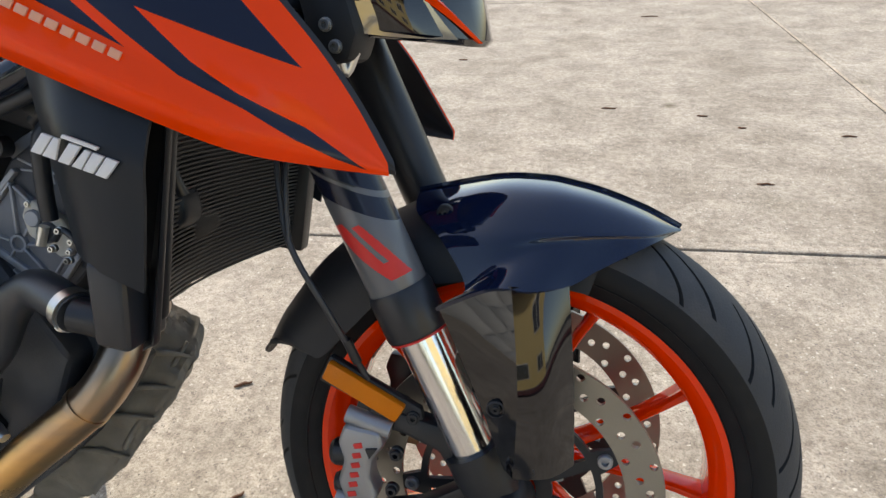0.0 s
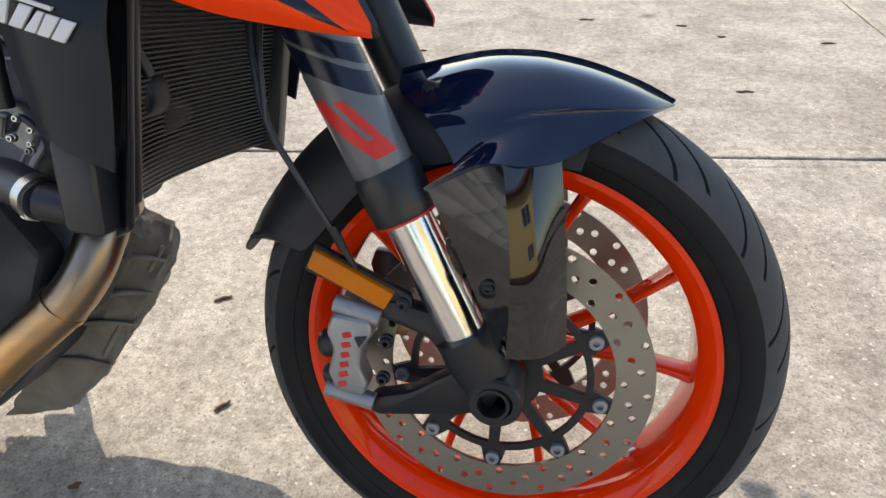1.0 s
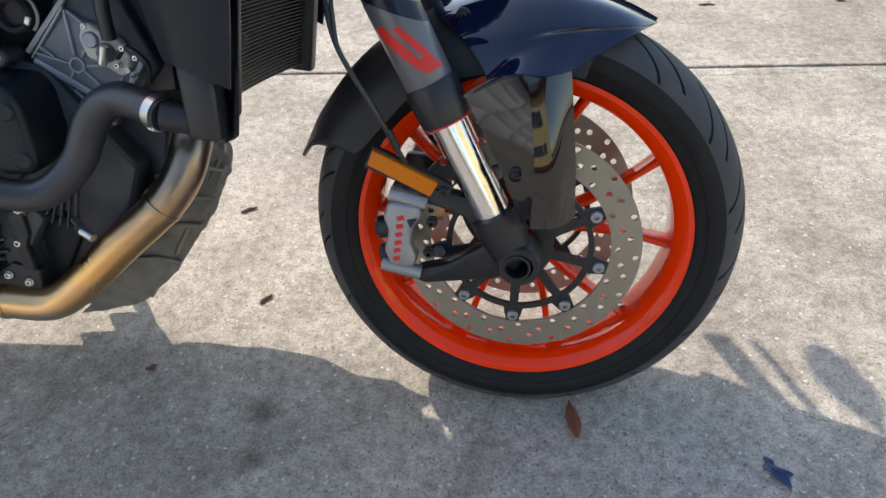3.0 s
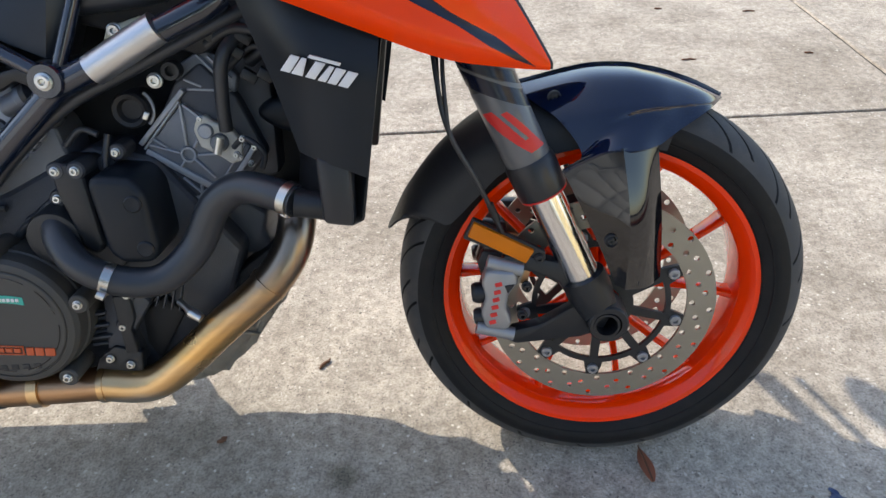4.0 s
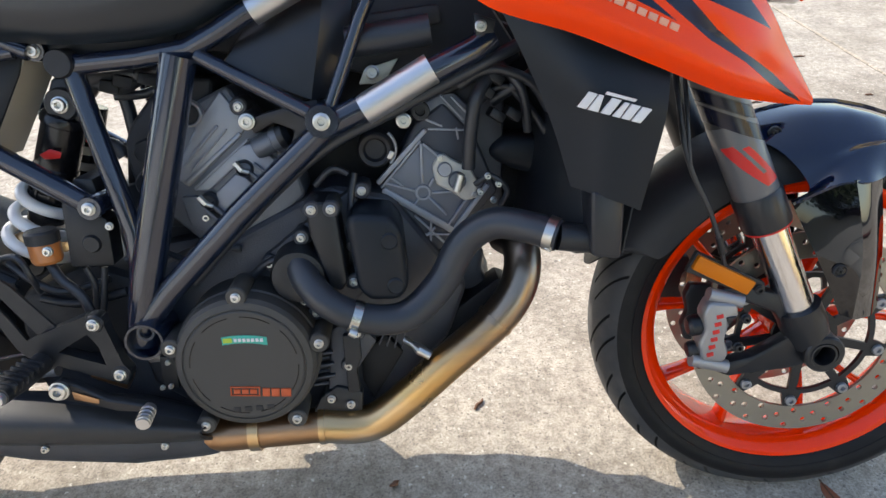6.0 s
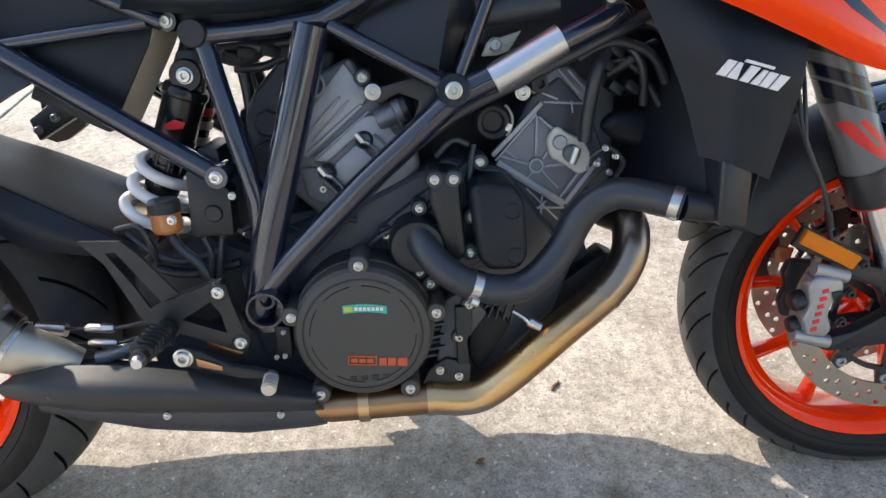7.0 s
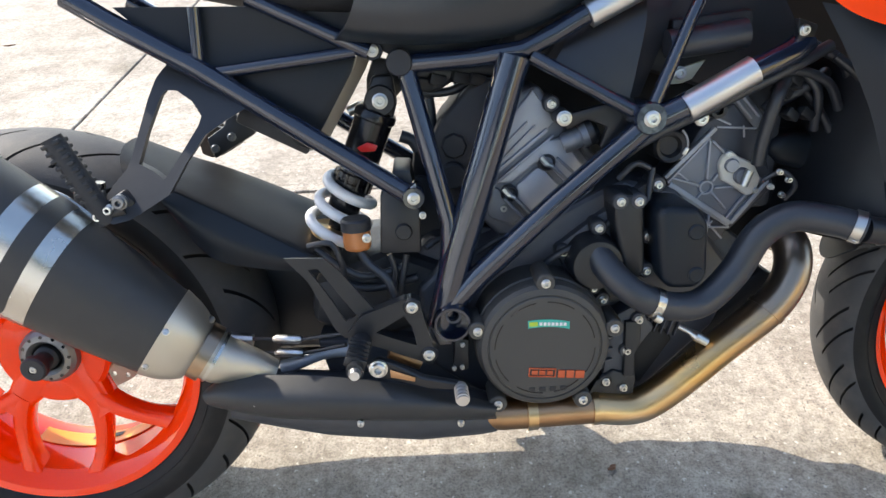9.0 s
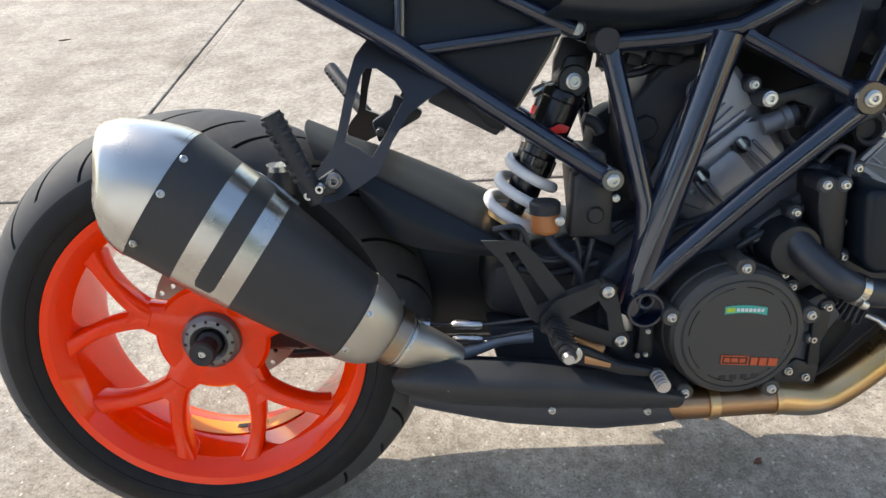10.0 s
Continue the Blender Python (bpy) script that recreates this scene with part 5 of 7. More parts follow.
# front cylinder head cover with X ribs
fh = [(-0.587, -0.080, 0.552), (-0.539, -0.080, 0.630), (-0.503, -0.080, 0.654), (-0.465, -0.080, 0.611), (-0.437, -0.080, 0.536), (-0.496, -0.080, 0.475), (-0.536, -0.080, 0.486)]
fcyl = part("front_cylinder", plate(bmesh.new(), fh, 0.16, 0.006, 3), ENGINE_DARK, engine, "grey front cylinder head with crossed ribs")
face_plate("cast_field", ((-0.534, 0.606), (-0.497, 0.584), (-0.456, 0.548), (-0.495, 0.488), (-0.527, 0.502), (-0.586, 0.553)), -0.083, 0.02, ENGINE_MID, fcyl)
face_plate("cast_field", ((-0.567, 0.529), (-0.527, 0.499), (-0.498, 0.484), (-0.507, 0.466), (-0.530, 0.457), (-0.552, 0.466)), -0.081, 0.02, ENGINE_DARK, fcyl)
for p, q, w in (((-0.527, 0.622), (-0.592, 0.558), 0.0065), ((-0.534, 0.609), (-0.588, 0.552), 0.0030), ((-0.586, 0.550), (-0.498, 0.489), 0.0080), ((-0.498, 0.489), (-0.451, 0.547), 0.0065), ((-0.505, 0.497), (-0.462, 0.552), 0.0028),
                ((-0.534, 0.606), (-0.535, 0.553), 0.0034), ((-0.531, 0.605), (-0.508, 0.583), 0.0034), ((-0.582, 0.558), (-0.545, 0.545), 0.0030), ((-0.524, 0.541), (-0.497, 0.541), 0.0034), ((-0.528, 0.536), (-0.506, 0.510), 0.0030),
                ((-0.540, 0.536), (-0.551, 0.522), 0.0026), ((-0.560, 0.553), (-0.575, 0.565), 0.0026), ((-0.527, 0.550), (-0.520, 0.560), 0.0040)):
    rib_bar(p, q, -0.083, w, 0.0045, ENGINE_GREY, fcyl)
for p, q in (((-0.567, 0.531), (-0.499, 0.484)), ((-0.527, 0.502), (-0.531, 0.458)), ((-0.498, 0.483), (-0.550, 0.486)), ((-0.548, 0.512), (-0.507, 0.467)), ((-0.522, 0.494), (-0.552, 0.468)), ((-0.566, 0.522), (-0.580, 0.530)), ((-0.562, 0.514), (-0.580, 0.519)), ((-0.556, 0.506), (-0.574, 0.508))):
    rib_bar(p, q, -0.081, 0.0028, 0.0040, ENGINE_GREY, fcyl)
part("boss", lathe(bmesh.new(), [(0, 0.002), (0.0068, 0.002), (0.0072, -0.004), (0.0098, -0.004), (0.0108, 0.0), (0.0108, 0.01)], (-0.535, -0.083, 0.542), Y, 28), ENGINE_GREY, fcyl)
# upper part of the head with its plug
face_plate("upper_cover", ((-0.545, 0.640), (-0.524, 0.655), (-0.500, 0.668), (-0.484, 0.662), (-0.460, 0.634), (-0.466, 0.614), (-0.495, 0.611), (-0.526, 0.622)), -0.076, 0.10, ENGINE_MID, fcyl, 0.004)
for p, q in (((-0.524, 0.622), (-0.470, 0.617)), ((-0.505, 0.662), (-0.478, 0.630)), ((-0.526, 0.634), (-0.505, 0.624)), ((-0.492, 0.660), (-0.468, 0.632)), ((-0.488, 0.622), (-0.486, 0.606))):
    rib_bar(p, q, -0.077, 0.0030, 0.0040, ENGINE_GREY, fcyl)
# thin cable along the frame tube
part("cable", tube(bmesh.new(), [(-0.826, -0.132, 0.462), (-0.731, -0.136, 0.553), (-0.647, -0.138, 0.617), (-0.565, -0.138, 0.654), (-0.463, -0.135, 0.698), (-0.408, -0.120, 0.721)], 0.0075, 12, 4), HOSE, frame_ob, "black cable tied along the frame")
# water pump covers
part("pump_cover", plate(bmesh.new(), [(-0.678, -0.150, 0.557), (-0.640, -0.150, 0.554), (-0.635, -0.150, 0.452), (-0.645, -0.150, 0.438), (-0.660, -0.150, 0.446), (-0.676, -0.150, 0.516)], 0.06, 0.006, 3), BLACK_METAL, engine, "black water pump cover")
part("filter_cover", plate(bmesh.new(), [(-0.630, -0.172, 0.534), (-0.620, -0.172, 0.544), (-0.577, -0.172, 0.539), (-0.564, -0.172, 0.519), (-0.561, -0.172, 0.447), (-0.573, -0.172, 0.431), (-0.609, -0.172, 0.432), (-0.623, -0.172, 0.448)], 0.085, 0.010, 4), PANEL, engine, "rounded black starter cover")
for p in ((-0.580, -0.173, 0.508), (-0.577, -0.173, 0.451)):
    part("dimple", lathe(bmesh.new(), [(0, -0.0005), (0.0085, -0.0015), (0.0105, 0.0), (0.0105, 0.004)], p, Y, 20), PANEL, engine)
# clutch cover
cc = Vector((-0.771, -0.167, 0.361))
cover = part("clutch_cover", lathe(bmesh.new(), [(0, -0.006), (0.0715, -0.006), (0.0730, -0.0052), (0.0738, -0.0035), (0.0750, -0.0035), (0.0758, -0.0050), (0.0830, -0.0030), (0.0870, 0.003), (0.0885, 0.012), (0.0885, 0.022), (0.0905, 0.024), (0.0905, 0.075), (0, 0.075)], cc, Y, 96), COVER, engine, "round matt black clutch cover")
for p in ((-0.769, -0.168, 0.451), (-0.858, -0.166, 0.389), (-0.678, -0.166, 0.381), (-0.718, -0.164, 0.276), (-0.834, -0.164, 0.277)):
    part("lug", lathe(bmesh.new(), [(0, -0.002), (0.011, -0.002), (0.0125, 0), (0.0125, 0.05)], p, Y, 20), COVER, cover)
    bolt(cover, (p[0], p[1] - 0.002, p[2]), 0.0062, 0.005)
# thin black threads stand for the shade in the cover's curved grooves
for k in range(8):
    a0 = radians(10 + 45 * k)
    pts = [cc + Vector((0.066 * math.cos(a0 + radians(s)), -0.0062, 0.066 * math.sin(a0 + radians(s)))) for s in range(0, 34, 4)]
    part("groove", tube(bmesh.new(), pts, 0.0007, 6), BLACK_GLOSS, cover)
bm = bmesh.new()
rows = [[cc + Vector((-0.022 + 0.0090 * k, -0.0068, 0.0385 + dz - 0.0007 * k - 0.0003 * (k - 3) ** 2)) for k in range(7)] for dz in (-0.0052, 0.0052)]
part("decal", sheet(bm, rows, 0.001, 2, 2), GREEN_DECAL, cover, "small green decal shown without words")
bm = bmesh.new()
bar_box(bm, cc + Vector((-0.015, -0.0072, 0.0365)), (0.011, 0.001, 0.0062), (0, 0, 0), 0.0003)
part("decal_spot", bm, LIME_DECAL, cover)
bm = bmesh.new()
for k in range(7):
    bar_box(bm, cc + Vector((-0.0055 + 0.0052 * k, -0.0076, 0.0365 - 0.0004 * k)), (0.0038, 0.001, 0.0045), (0, 0, 0), 0.0003)
part("lettering", bm, WHITE_DECAL, cover, "small pale lettering")
for x0, x1, z0, z1 in ((-0.012, 0.024, -0.034, -0.0325), (-0.012, 0.024, -0.0455, -0.044), (-0.012, -0.0105, -0.0455, -0.0325), (0.0225, 0.024, -0.0455, -0.0325), (-0.008, 0.0, -0.042, -0.036), (0.002, 0.010, -0.042, -0.036), (0.012, 0.020, -0.042, -0.036), (0.027, 0.036, -0.0455, -0.0345), (0.038, 0.048, -0.0455, -0.0345), (0.050, 0.062, -0.0455, -0.0345)):
    part("emblem_bar", bar_box(bmesh.new(), cc + Vector(((x0 + x1) / 2 - 0.010, -0.0068, (z0 + z1) / 2 + 0.005 - 0.10 * ((x0 + x1) / 2))), (x1 - x0, 0.002, z1 - z0), (0, 5.7, 0), 0.0003), EMBLEM, cover)
bm = bmesh.new()
for k in range(4):
    bar_box(bm, cc + Vector((-0.018 + 0.014 * k, -0.0062, -0.060)), (0.009, 0.001, 0.007), (0, 0, 0), 0.0003)
part("embossing", bm, BLACK_METAL, cover)
# case bolts
for p in ((-0.670, -0.151, 0.547), (-0.647, -0.151, 0.546), (-0.690, -0.125, 0.506), (-0.735, -0.115, 0.472), (-0.696, -0.125, 0.422), (-0.611, -0.115, 0.557), (-0.811, -0.088, 0.531), (-0.649, -0.130, 0.327), (-0.677, -0.130, 0.280), (-0.652, -0.130, 0.269), (-0.630, -0.140, 0.448), (-0.748, -0.100, 0.667), (-0.736, -0.120, 0.651), (-0.683, -0.125, 0.404), (-0.634, -0.130, 0.373), (-0.625, -0.128, 0.491)):
    bolt(engine, p, 0.0062 if p[2] > 0.66 else 0.0098 if (p[2] > 0.64 or abs(p[0] + 0.60) < 0.004) else 0.0058, 0.005)
    part("lug", lathe(bmesh.new(), [(0, 0.0), (0.009, 0.0), (0.011, 0.003), (0.011, 0.035)], p, Y, 18), ENGINE_DARK, engine)
part("case_flange", plate(bmesh.new(), [(-0.668, -0.125, 0.378), (-0.638, -0.125, 0.393), (-0.609, -0.125, 0.357), (-0.646, -0.125, 0.307), (-0.638, -0.125, 0.262), (-0.685, -0.125, 0.256), (-0.678, -0.125, 0.310)], 0.05, 0.005), ENGINE_DARK, engine)
part("case_ribs", plate(bmesh.new(), [(-0.633, -0.105, 0.332), (-0.598, -0.105, 0.356), (-0.576, -0.105, 0.328), (-0.622, -0.105, 0.258), (-0.635, -0.105, 0.287)], 0.03, 0.004), DEEP_BLACK, engine)
for x0, x1, z in ((-0.700, -0.668, 0.345), (-0.698, -0.668, 0.328), (-0.698, -0.668, 0.311)):
    rib_bar((x0, z), (x1, z + 0.003), -0.124, 0.004, 0.006, ENGINE_DARK, engine, "case_rib")
face_plate("bracket", ((-0.653, 0.372), (-0.631, 0.372), (-0.631, 0.338), (-0.639, 0.322), (-0.637, 0.288), (-0.653, 0.288)), -0.133, 0.012, BLACK_METAL, engine, 0.002)
face_plate("bracket", ((-0.706, 0.254), (-0.692, 0.282), (-0.668, 0.298), (-0.634, 0.286), (-0.638, 0.254), (-0.678, 0.249)), -0.130, 0.016, BLACK_METAL, engine, 0.003)
for k in range(6):
    rib_bar((-0.628 + 0.010 * k, 0.352 - 0.003 * k), (-0.612 + 0.010 * k, 0.372 + 0.004 * k), -0.112, 0.0022, 0.004, ENGINE_DARK, engine, "case_rib")
part("inner_case", plate(bmesh.new(), [(-0.747, -0.108, 0.476), (-0.686, -0.108, 0.520), (-0.620, -0.108, 0.562), (-0.603, -0.108, 0.434), (-0.660, -0.108, 0.387), (-0.723, -0.108, 0.426)], 0.04, 0.006), ENGINE_DARK, engine)
# dark backing plate added to hide bright ground under the front head
part("case_backing", plate(bmesh.new(), [(-0.527, -0.055, 0.483), (-0.485, -0.055, 0.471), (-0.455, -0.055, 0.447), (-0.462, -0.055, 0.420), (-0.450, -0.055, 0.391), (-0.502, -0.055, 0.388)], 0.08, 0.008, 3), ENGINE_DARK, engine)
# coolant hose
hose_pts = [(-0.694, -0.135, 0.475), (-0.683, -0.155, 0.457), (-0.656, -0.172, 0.432), (-0.614, -0.172, 0.411), (-0.566, -0.166, 0.409), (-0.522, -0.157, 0.444), (-0.492, -0.156, 0.494), (-0.456, -0.164, 0.518), (-0.416, -0.184, 0.516), (-0.385, -0.200, 0.508)]
hose = part("coolant_hose", tube(bmesh.new(), hose_pts, [0.0185, 0.0185, 0.0185, 0.0188, 0.0192, 0.0196, 0.0196, 0.0194, 0.0190, 0.0185], 24, 6), HOSE, BIKE, "thick black coolant hose with steel clamps")
part("pump_flange", lathe(bmesh.new(), [(0, -0.012), (0.020, -0.014), (0.032, -0.012), (0.035, -0.006), (0.037, 0.03), (0, 0.03)], (-0.696, -0.135, 0.462), Y, 36), BLACK_METAL, hose)
part("pipe_stub", tube(bmesh.new(), [(-0.386, -0.200, 0.508), (-0.347, -0.200, 0.501)], 0.0165, 24), BLACK_METAL, hose)
path = spline(hose_pts, 6)
for spot, r in ((Vector((-0.626, -0.171, 0.417)), 0.0204), (Vector((-0.394, -0.200, 0.516)), 0.0206)):
    k = min(range(len(path) - 1), key=lambda i: (path[i] - spot).length)
    d = (path[k + 1] - path[k - 1]).normalized()
    part("hose_clamp", tube(bmesh.new(), [path[k] - d * 0.0055, path[k] + d * 0.0055], r, 32), STEEL, hose, "steel hose clamp")
part("clamp_screw", tube(bmesh.new(), [(-0.636, -0.195, 0.407), (-0.628, -0.195, 0.402)], 0.0055, 12), BOLT, hose)
part("clamp_screw", tube(bmesh.new(), [(-0.400, -0.205, 0.495), (-0.395, -0.205, 0.503)], 0.0055, 12), BOLT, hose)
# exhaust header
pipe_pts = [(-0.425, -0.030, 0.459), (-0.411, -0.075, 0.458), (-0.411, -0.098, 0.438), (-0.422, -0.112, 0.408), (-0.451, -0.120, 0.372), (-0.519, -0.124, 0.317), (-0.576, -0.126, 0.269), (-0.618, -0.126, 0.240), (-0.650, -0.126, 0.234), (-0.692, -0.126, 0.240)]
header_pipe = part("exhaust_header", tube(bmesh.new(), pipe_pts, 0.0248, 32, 6), HEAT, BIKE, "straw-tinted steel exhaust header pipe")
part("exhaust_joint", tube(bmesh.new(), [(-0.689, -0.126, 0.239), (-0.825, -0.126, 0.238), (-0.870, -0.126, 0.246)], 0.0235, 32), COPPER, header_pipe, "copper-brown exhaust sleeve")
for p, q, r in (((-0.776, -0.126, 0.239), (-0.790, -0.126, 0.239), 0.0272), ((-0.689, -0.126, 0.239), (-0.697, -0.126, 0.239), 0.0262), ((-0.4505, -0.1195, 0.3735), (-0.4555, -0.1205, 0.3685), 0.0266)):
    part("weld_ring", tube(bmesh.new(), [p, q], r, 32), HEAT, header_pipe)
part("lambda_sensor", tube(bmesh.new(), [(-0.573, -0.120, 0.354), (-0.562, -0.130, 0.350), (-0.555, -0.135, 0.345), (-0.541, -0.140, 0.337)], [0.0045, 0.0045, 0.0075, 0.0060], 14), BOLT, header_pipe)
part("heat_shield", plate(bmesh.new(), [(-0.506, -0.080, 0.371), (-0.441, -0.080, 0.416), (-0.418, -0.080, 0.402), (-0.460, -0.080, 0.340), (-0.621, -0.080, 0.226), (-0.652, -0.080, 0.248)], 0.05, 0.006), DEEP_BLACK, engine)
belly_bm = loft(bmesh.new(), [
    [(-0.489, 0.110, 0.421), (-0.442, 0.110, 0.393), (-0.438, 0.110, 0.374), (-0.470, 0.130, 0.341), (-0.554, 0.130, 0.346)],
    [(-0.490, 0.080, 0.398), (-0.442, 0.080, 0.356), (-0.436, 0.080, 0.342), (-0.479, 0.120, 0.297), (-0.570, 0.120, 0.315)],
    [(-0.501, 0.050, 0.362), (-0.454, 0.050, 0.324), (-0.450, 0.050, 0.307), (-0.507, 0.100, 0.258), (-0.590, 0.100, 0.271)],
    [(-0.537, 0.030, 0.306), (-0.479, 0.030, 0.285), (-0.474, 0.030, 0.270), (-0.525, 0.080, 0.223), (-0.620, 0.080, 0.218)],
    [(-0.587, 0.030, 0.247), (-0.527, 0.030, 0.223), (-0.520, 0.030, 0.210), (-0.578, 0.080, 0.161), (-0.677, 0.080, 0.152)],
    [(-0.649, 0.030, 0.183), (-0.587, 0.030, 0.161), (-0.580, 0.030, 0.153), (-0.641, 0.080, 0.107), (-0.744, 0.080, 0.091)]])
bmesh.ops.triangulate(belly_bm, faces=[f for f in belly_bm.faces if len(f.verts) > 4])
bmesh.ops.subdivide_edges(belly_bm, edges=belly_bm.edges[:], cuts=7, use_grid_fill=True)
belly_bm.normal_update()
for v in belly_bm.verts:
    lump = noise.noise(v.co * 38) * 0.006 + abs(noise.noise(v.co * 75 + Vector((3, 1, 7)))) * 0.006 + noise.noise(v.co * 160) * 0.002
    v.co += v.normal * lump
part("belly_casting", belly_bm, ROUGH_CAST, engine, "dull grey lower engine casting", sharp=28)
for p, q, r in (((-0.441, 0.076, 0.348), (-0.502, 0.050, 0.358), 0.004), ((-0.453, 0.048, 0.314), (-0.528, 0.030, 0.313), 0.004), ((-0.474, 0.028, 0.278), (-0.567, 0.030, 0.272), 0.004), ((-0.519, 0.028, 0.216), (-0.601, 0.030, 0.221), 0.004), ((-0.447, 0.080, 0.368), (-0.523, 0.026, 0.231), 0.005)):
    part("casting_rib", tube(bmesh.new(), [p, ((p[0] + q[0]) / 2 + 0.004, (p[1] + q[1]) / 2 - 0.004, (p[2] + q[2]) / 2 + 0.006), q], [r * 0.5, r, r * 0.7], 12, 4), ROUGH_CAST, engine)
# dark backing plates added to keep the engine bay's unseen depth dark, then cables
part("backing_plate", plate(bmesh.new(), [(-0.872, -0.010, 0.640), (-0.850, -0.010, 0.735), (-0.740, -0.010, 0.742), (-0.760, -0.010, 0.640)], 0.05, 0.006), DEEP_BLACK, engine)
part("bay_backing", plate(bmesh.new(), [(-0.792, -0.020, 0.687), (-0.745, -0.020, 0.729), (-0.599, -0.020, 0.743), (-0.422, -0.020, 0.748), (-0.389, -0.020, 0.732), (-0.363, -0.020, 0.543), (-0.391, -0.020, 0.502), (-0.432, -0.020, 0.444), (-0.542, -0.020, 0.433), (-0.645, -0.020, 0.458), (-0.713, -0.020, 0.444), (-0.771, -0.020, 0.466), (-0.813, -0.020, 0.460), (-0.825, -0.020, 0.504)], 0.09, 0.01), DEEP_BLACK, engine)
part("inner_case", plate(bmesh.new(), [(-0.978, -0.050, 0.367), (-0.964, -0.050, 0.437), (-0.913, -0.050, 0.485), (-0.832, -0.050, 0.496), (-0.719, -0.050, 0.472), (-0.718, -0.050, 0.273), (-0.805, -0.050, 0.231), (-0.977, -0.050, 0.273)], 0.12, 0.01), ENGINE_DARK, engine)
part("inner_case", plate(bmesh.new(), [(-0.960, -0.020, 0.562), (-0.915, -0.020, 0.567), (-0.857, -0.020, 0.509), (-0.832, -0.020, 0.422), (-0.948, -0.020, 0.429)], 0.06, 0.006), BLACK_PLASTIC, engine)
for a, b in (((-0.694, -0.118, 0.334), (-0.657, -0.118, 0.339)), ((-0.696, -0.118, 0.315), (-0.659, -0.118, 0.319)), ((-0.700, -0.118, 0.297), (-0.663, -0.118, 0.299))):
    part("case_rib", tube(bmesh.new(), [a, b], 0.0028, 8), ENGINE_DARK, engine)
loop = [Vector((-0.686, -0.100, 0.620)) + Vector((0.020 * math.cos(radians(k * 20)), 0, 0.028 * math.sin(radians(k * 20)))) for k in range(17)]
part("hose_loop", tube(bmesh.new(), loop, 0.0055, 10), HOSE, BIKE, "black hose loop")
for pts, r in ((((-0.783, -0.100, 0.428), (-0.743, -0.115, 0.470), (-0.698, -0.115, 0.489), (-0.659, -0.110, 0.523)), 0.005), (((-0.618, -0.110, 0.579), (-0.626, -0.120, 0.538), (-0.624, -0.120, 0.501)), 0.004), (((-0.918, -0.100, 0.486), (-0.889, -0.090, 0.496), (-0.846, -0.090, 0.477)), 0.004), (((-0.853, -0.100, 0.473), (-0.815, -0.100, 0.493), (-0.771, -0.100, 0.490)), 0.0045), (((-0.666, -0.120, 0.569), (-0.644, -0.120, 0.588), (-0.625, -0.120, 0.581)), 0.004)):
    part("cable", tube(bmesh.new(), list(pts), r, 10, 5), HOSE, BIKE, "black cable")
# far side of the engine: unseen parts sized to cast the shadow below
part("generator_cover", lathe(bmesh.new(), [(0, 0.172), (0.075, 0.170), (0.090, 0.160), (0.095, 0.10), (0, 0.10)], (-0.745, 0, 0.335), Y, 40), ENGINE_DARK, engine)
part("left_case", plate(bmesh.new(), [(-0.56, 0.09, 0.40), (-0.54, 0.09, 0.30), (-0.60, 0.09, 0.235), (-0.86, 0.09, 0.225), (-0.94, 0.09, 0.30), (-0.92, 0.09, 0.42)], 0.065, 0.012), ENGINE_DARK, engine)
part("drive_chain", tube(bmesh.new(), [(-0.90, 0.13, 0.40), (-1.20, 0.13, 0.405), (-1.49, 0.13, 0.42), (-1.58, 0.13, 0.33), (-1.49, 0.13, 0.235), (-1.20, 0.13, 0.225), (-0.92, 0.13, 0.255)], 0.011, 16, 3), BLACK_METAL, BIKE, "dark drive chain, unseen, added to cast ground shadow")
part("chain_shadow_plate", plate(bmesh.new(), [(-0.92, 0.125, 0.29), (-0.92, 0.125, 0.23), (-1.20, 0.125, 0.205), (-1.38, 0.125, 0.225), (-1.30, 0.125, 0.26)], 0.03, 0.004), BLACK_PLASTIC, BIKE, "black plate by the chain, unseen, added to cast ground shadow")
# things between radiator and cylinder
part("horn", plate(bmesh.new(), [(-0.456, -0.070, 0.585), (-0.428, -0.070, 0.608), (-0.356, -0.070, 0.605), (-0.348, -0.070, 0.560), (-0.383, -0.070, 0.548), (-0.426, -0.070, 0.562)], 0.06, 0.018, 4), PANEL, BIKE, "black horn")
for p in ((-0.440, -0.100, 0.681), (-0.440, -0.100, 0.637), (-0.420, -0.100, 0.637), (-0.452, -0.100, 0.666), (-0.481, -0.100, 0.687)):
    part("connector", bar_box(bmesh.new(), p, (0.020, 0.02, 0.012), (0, 35, 10), 0.002), BLACK_METAL, BIKE)
for pts, r in ((((-0.477, -0.105, 0.574), (-0.474, -0.110, 0.612), (-0.465, -0.115, 0.660), (-0.446, -0.100, 0.685)), 0.0085), (((-0.470, -0.090, 0.644), (-0.431, -0.090, 0.670), (-0.401, -0.090, 0.647), (-0.372, -0.090, 0.603)), 0.005), (((-0.484, -0.100, 0.674), (-0.446, -0.110, 0.692), (-0.400, -0.110, 0.676), (-0.375, -0.100, 0.640)), 0.006), (((-0.470, -0.110, 0.554), (-0.451, -0.120, 0.566), (-0.432, -0.120, 0.547), (-0.439, -0.110, 0.526)), 0.0035)):
    part("cable", tube(bmesh.new(), list(pts), r, 12, 6), HOSE, BIKE, "black cable")
for p in ((-0.455, -0.120, 0.566), (-0.442, -0.120, 0.555), (-0.449, -0.120, 0.535), (-0.465, -0.120, 0.547)):
    bolt(engine, p, 0.0042, 0.006)
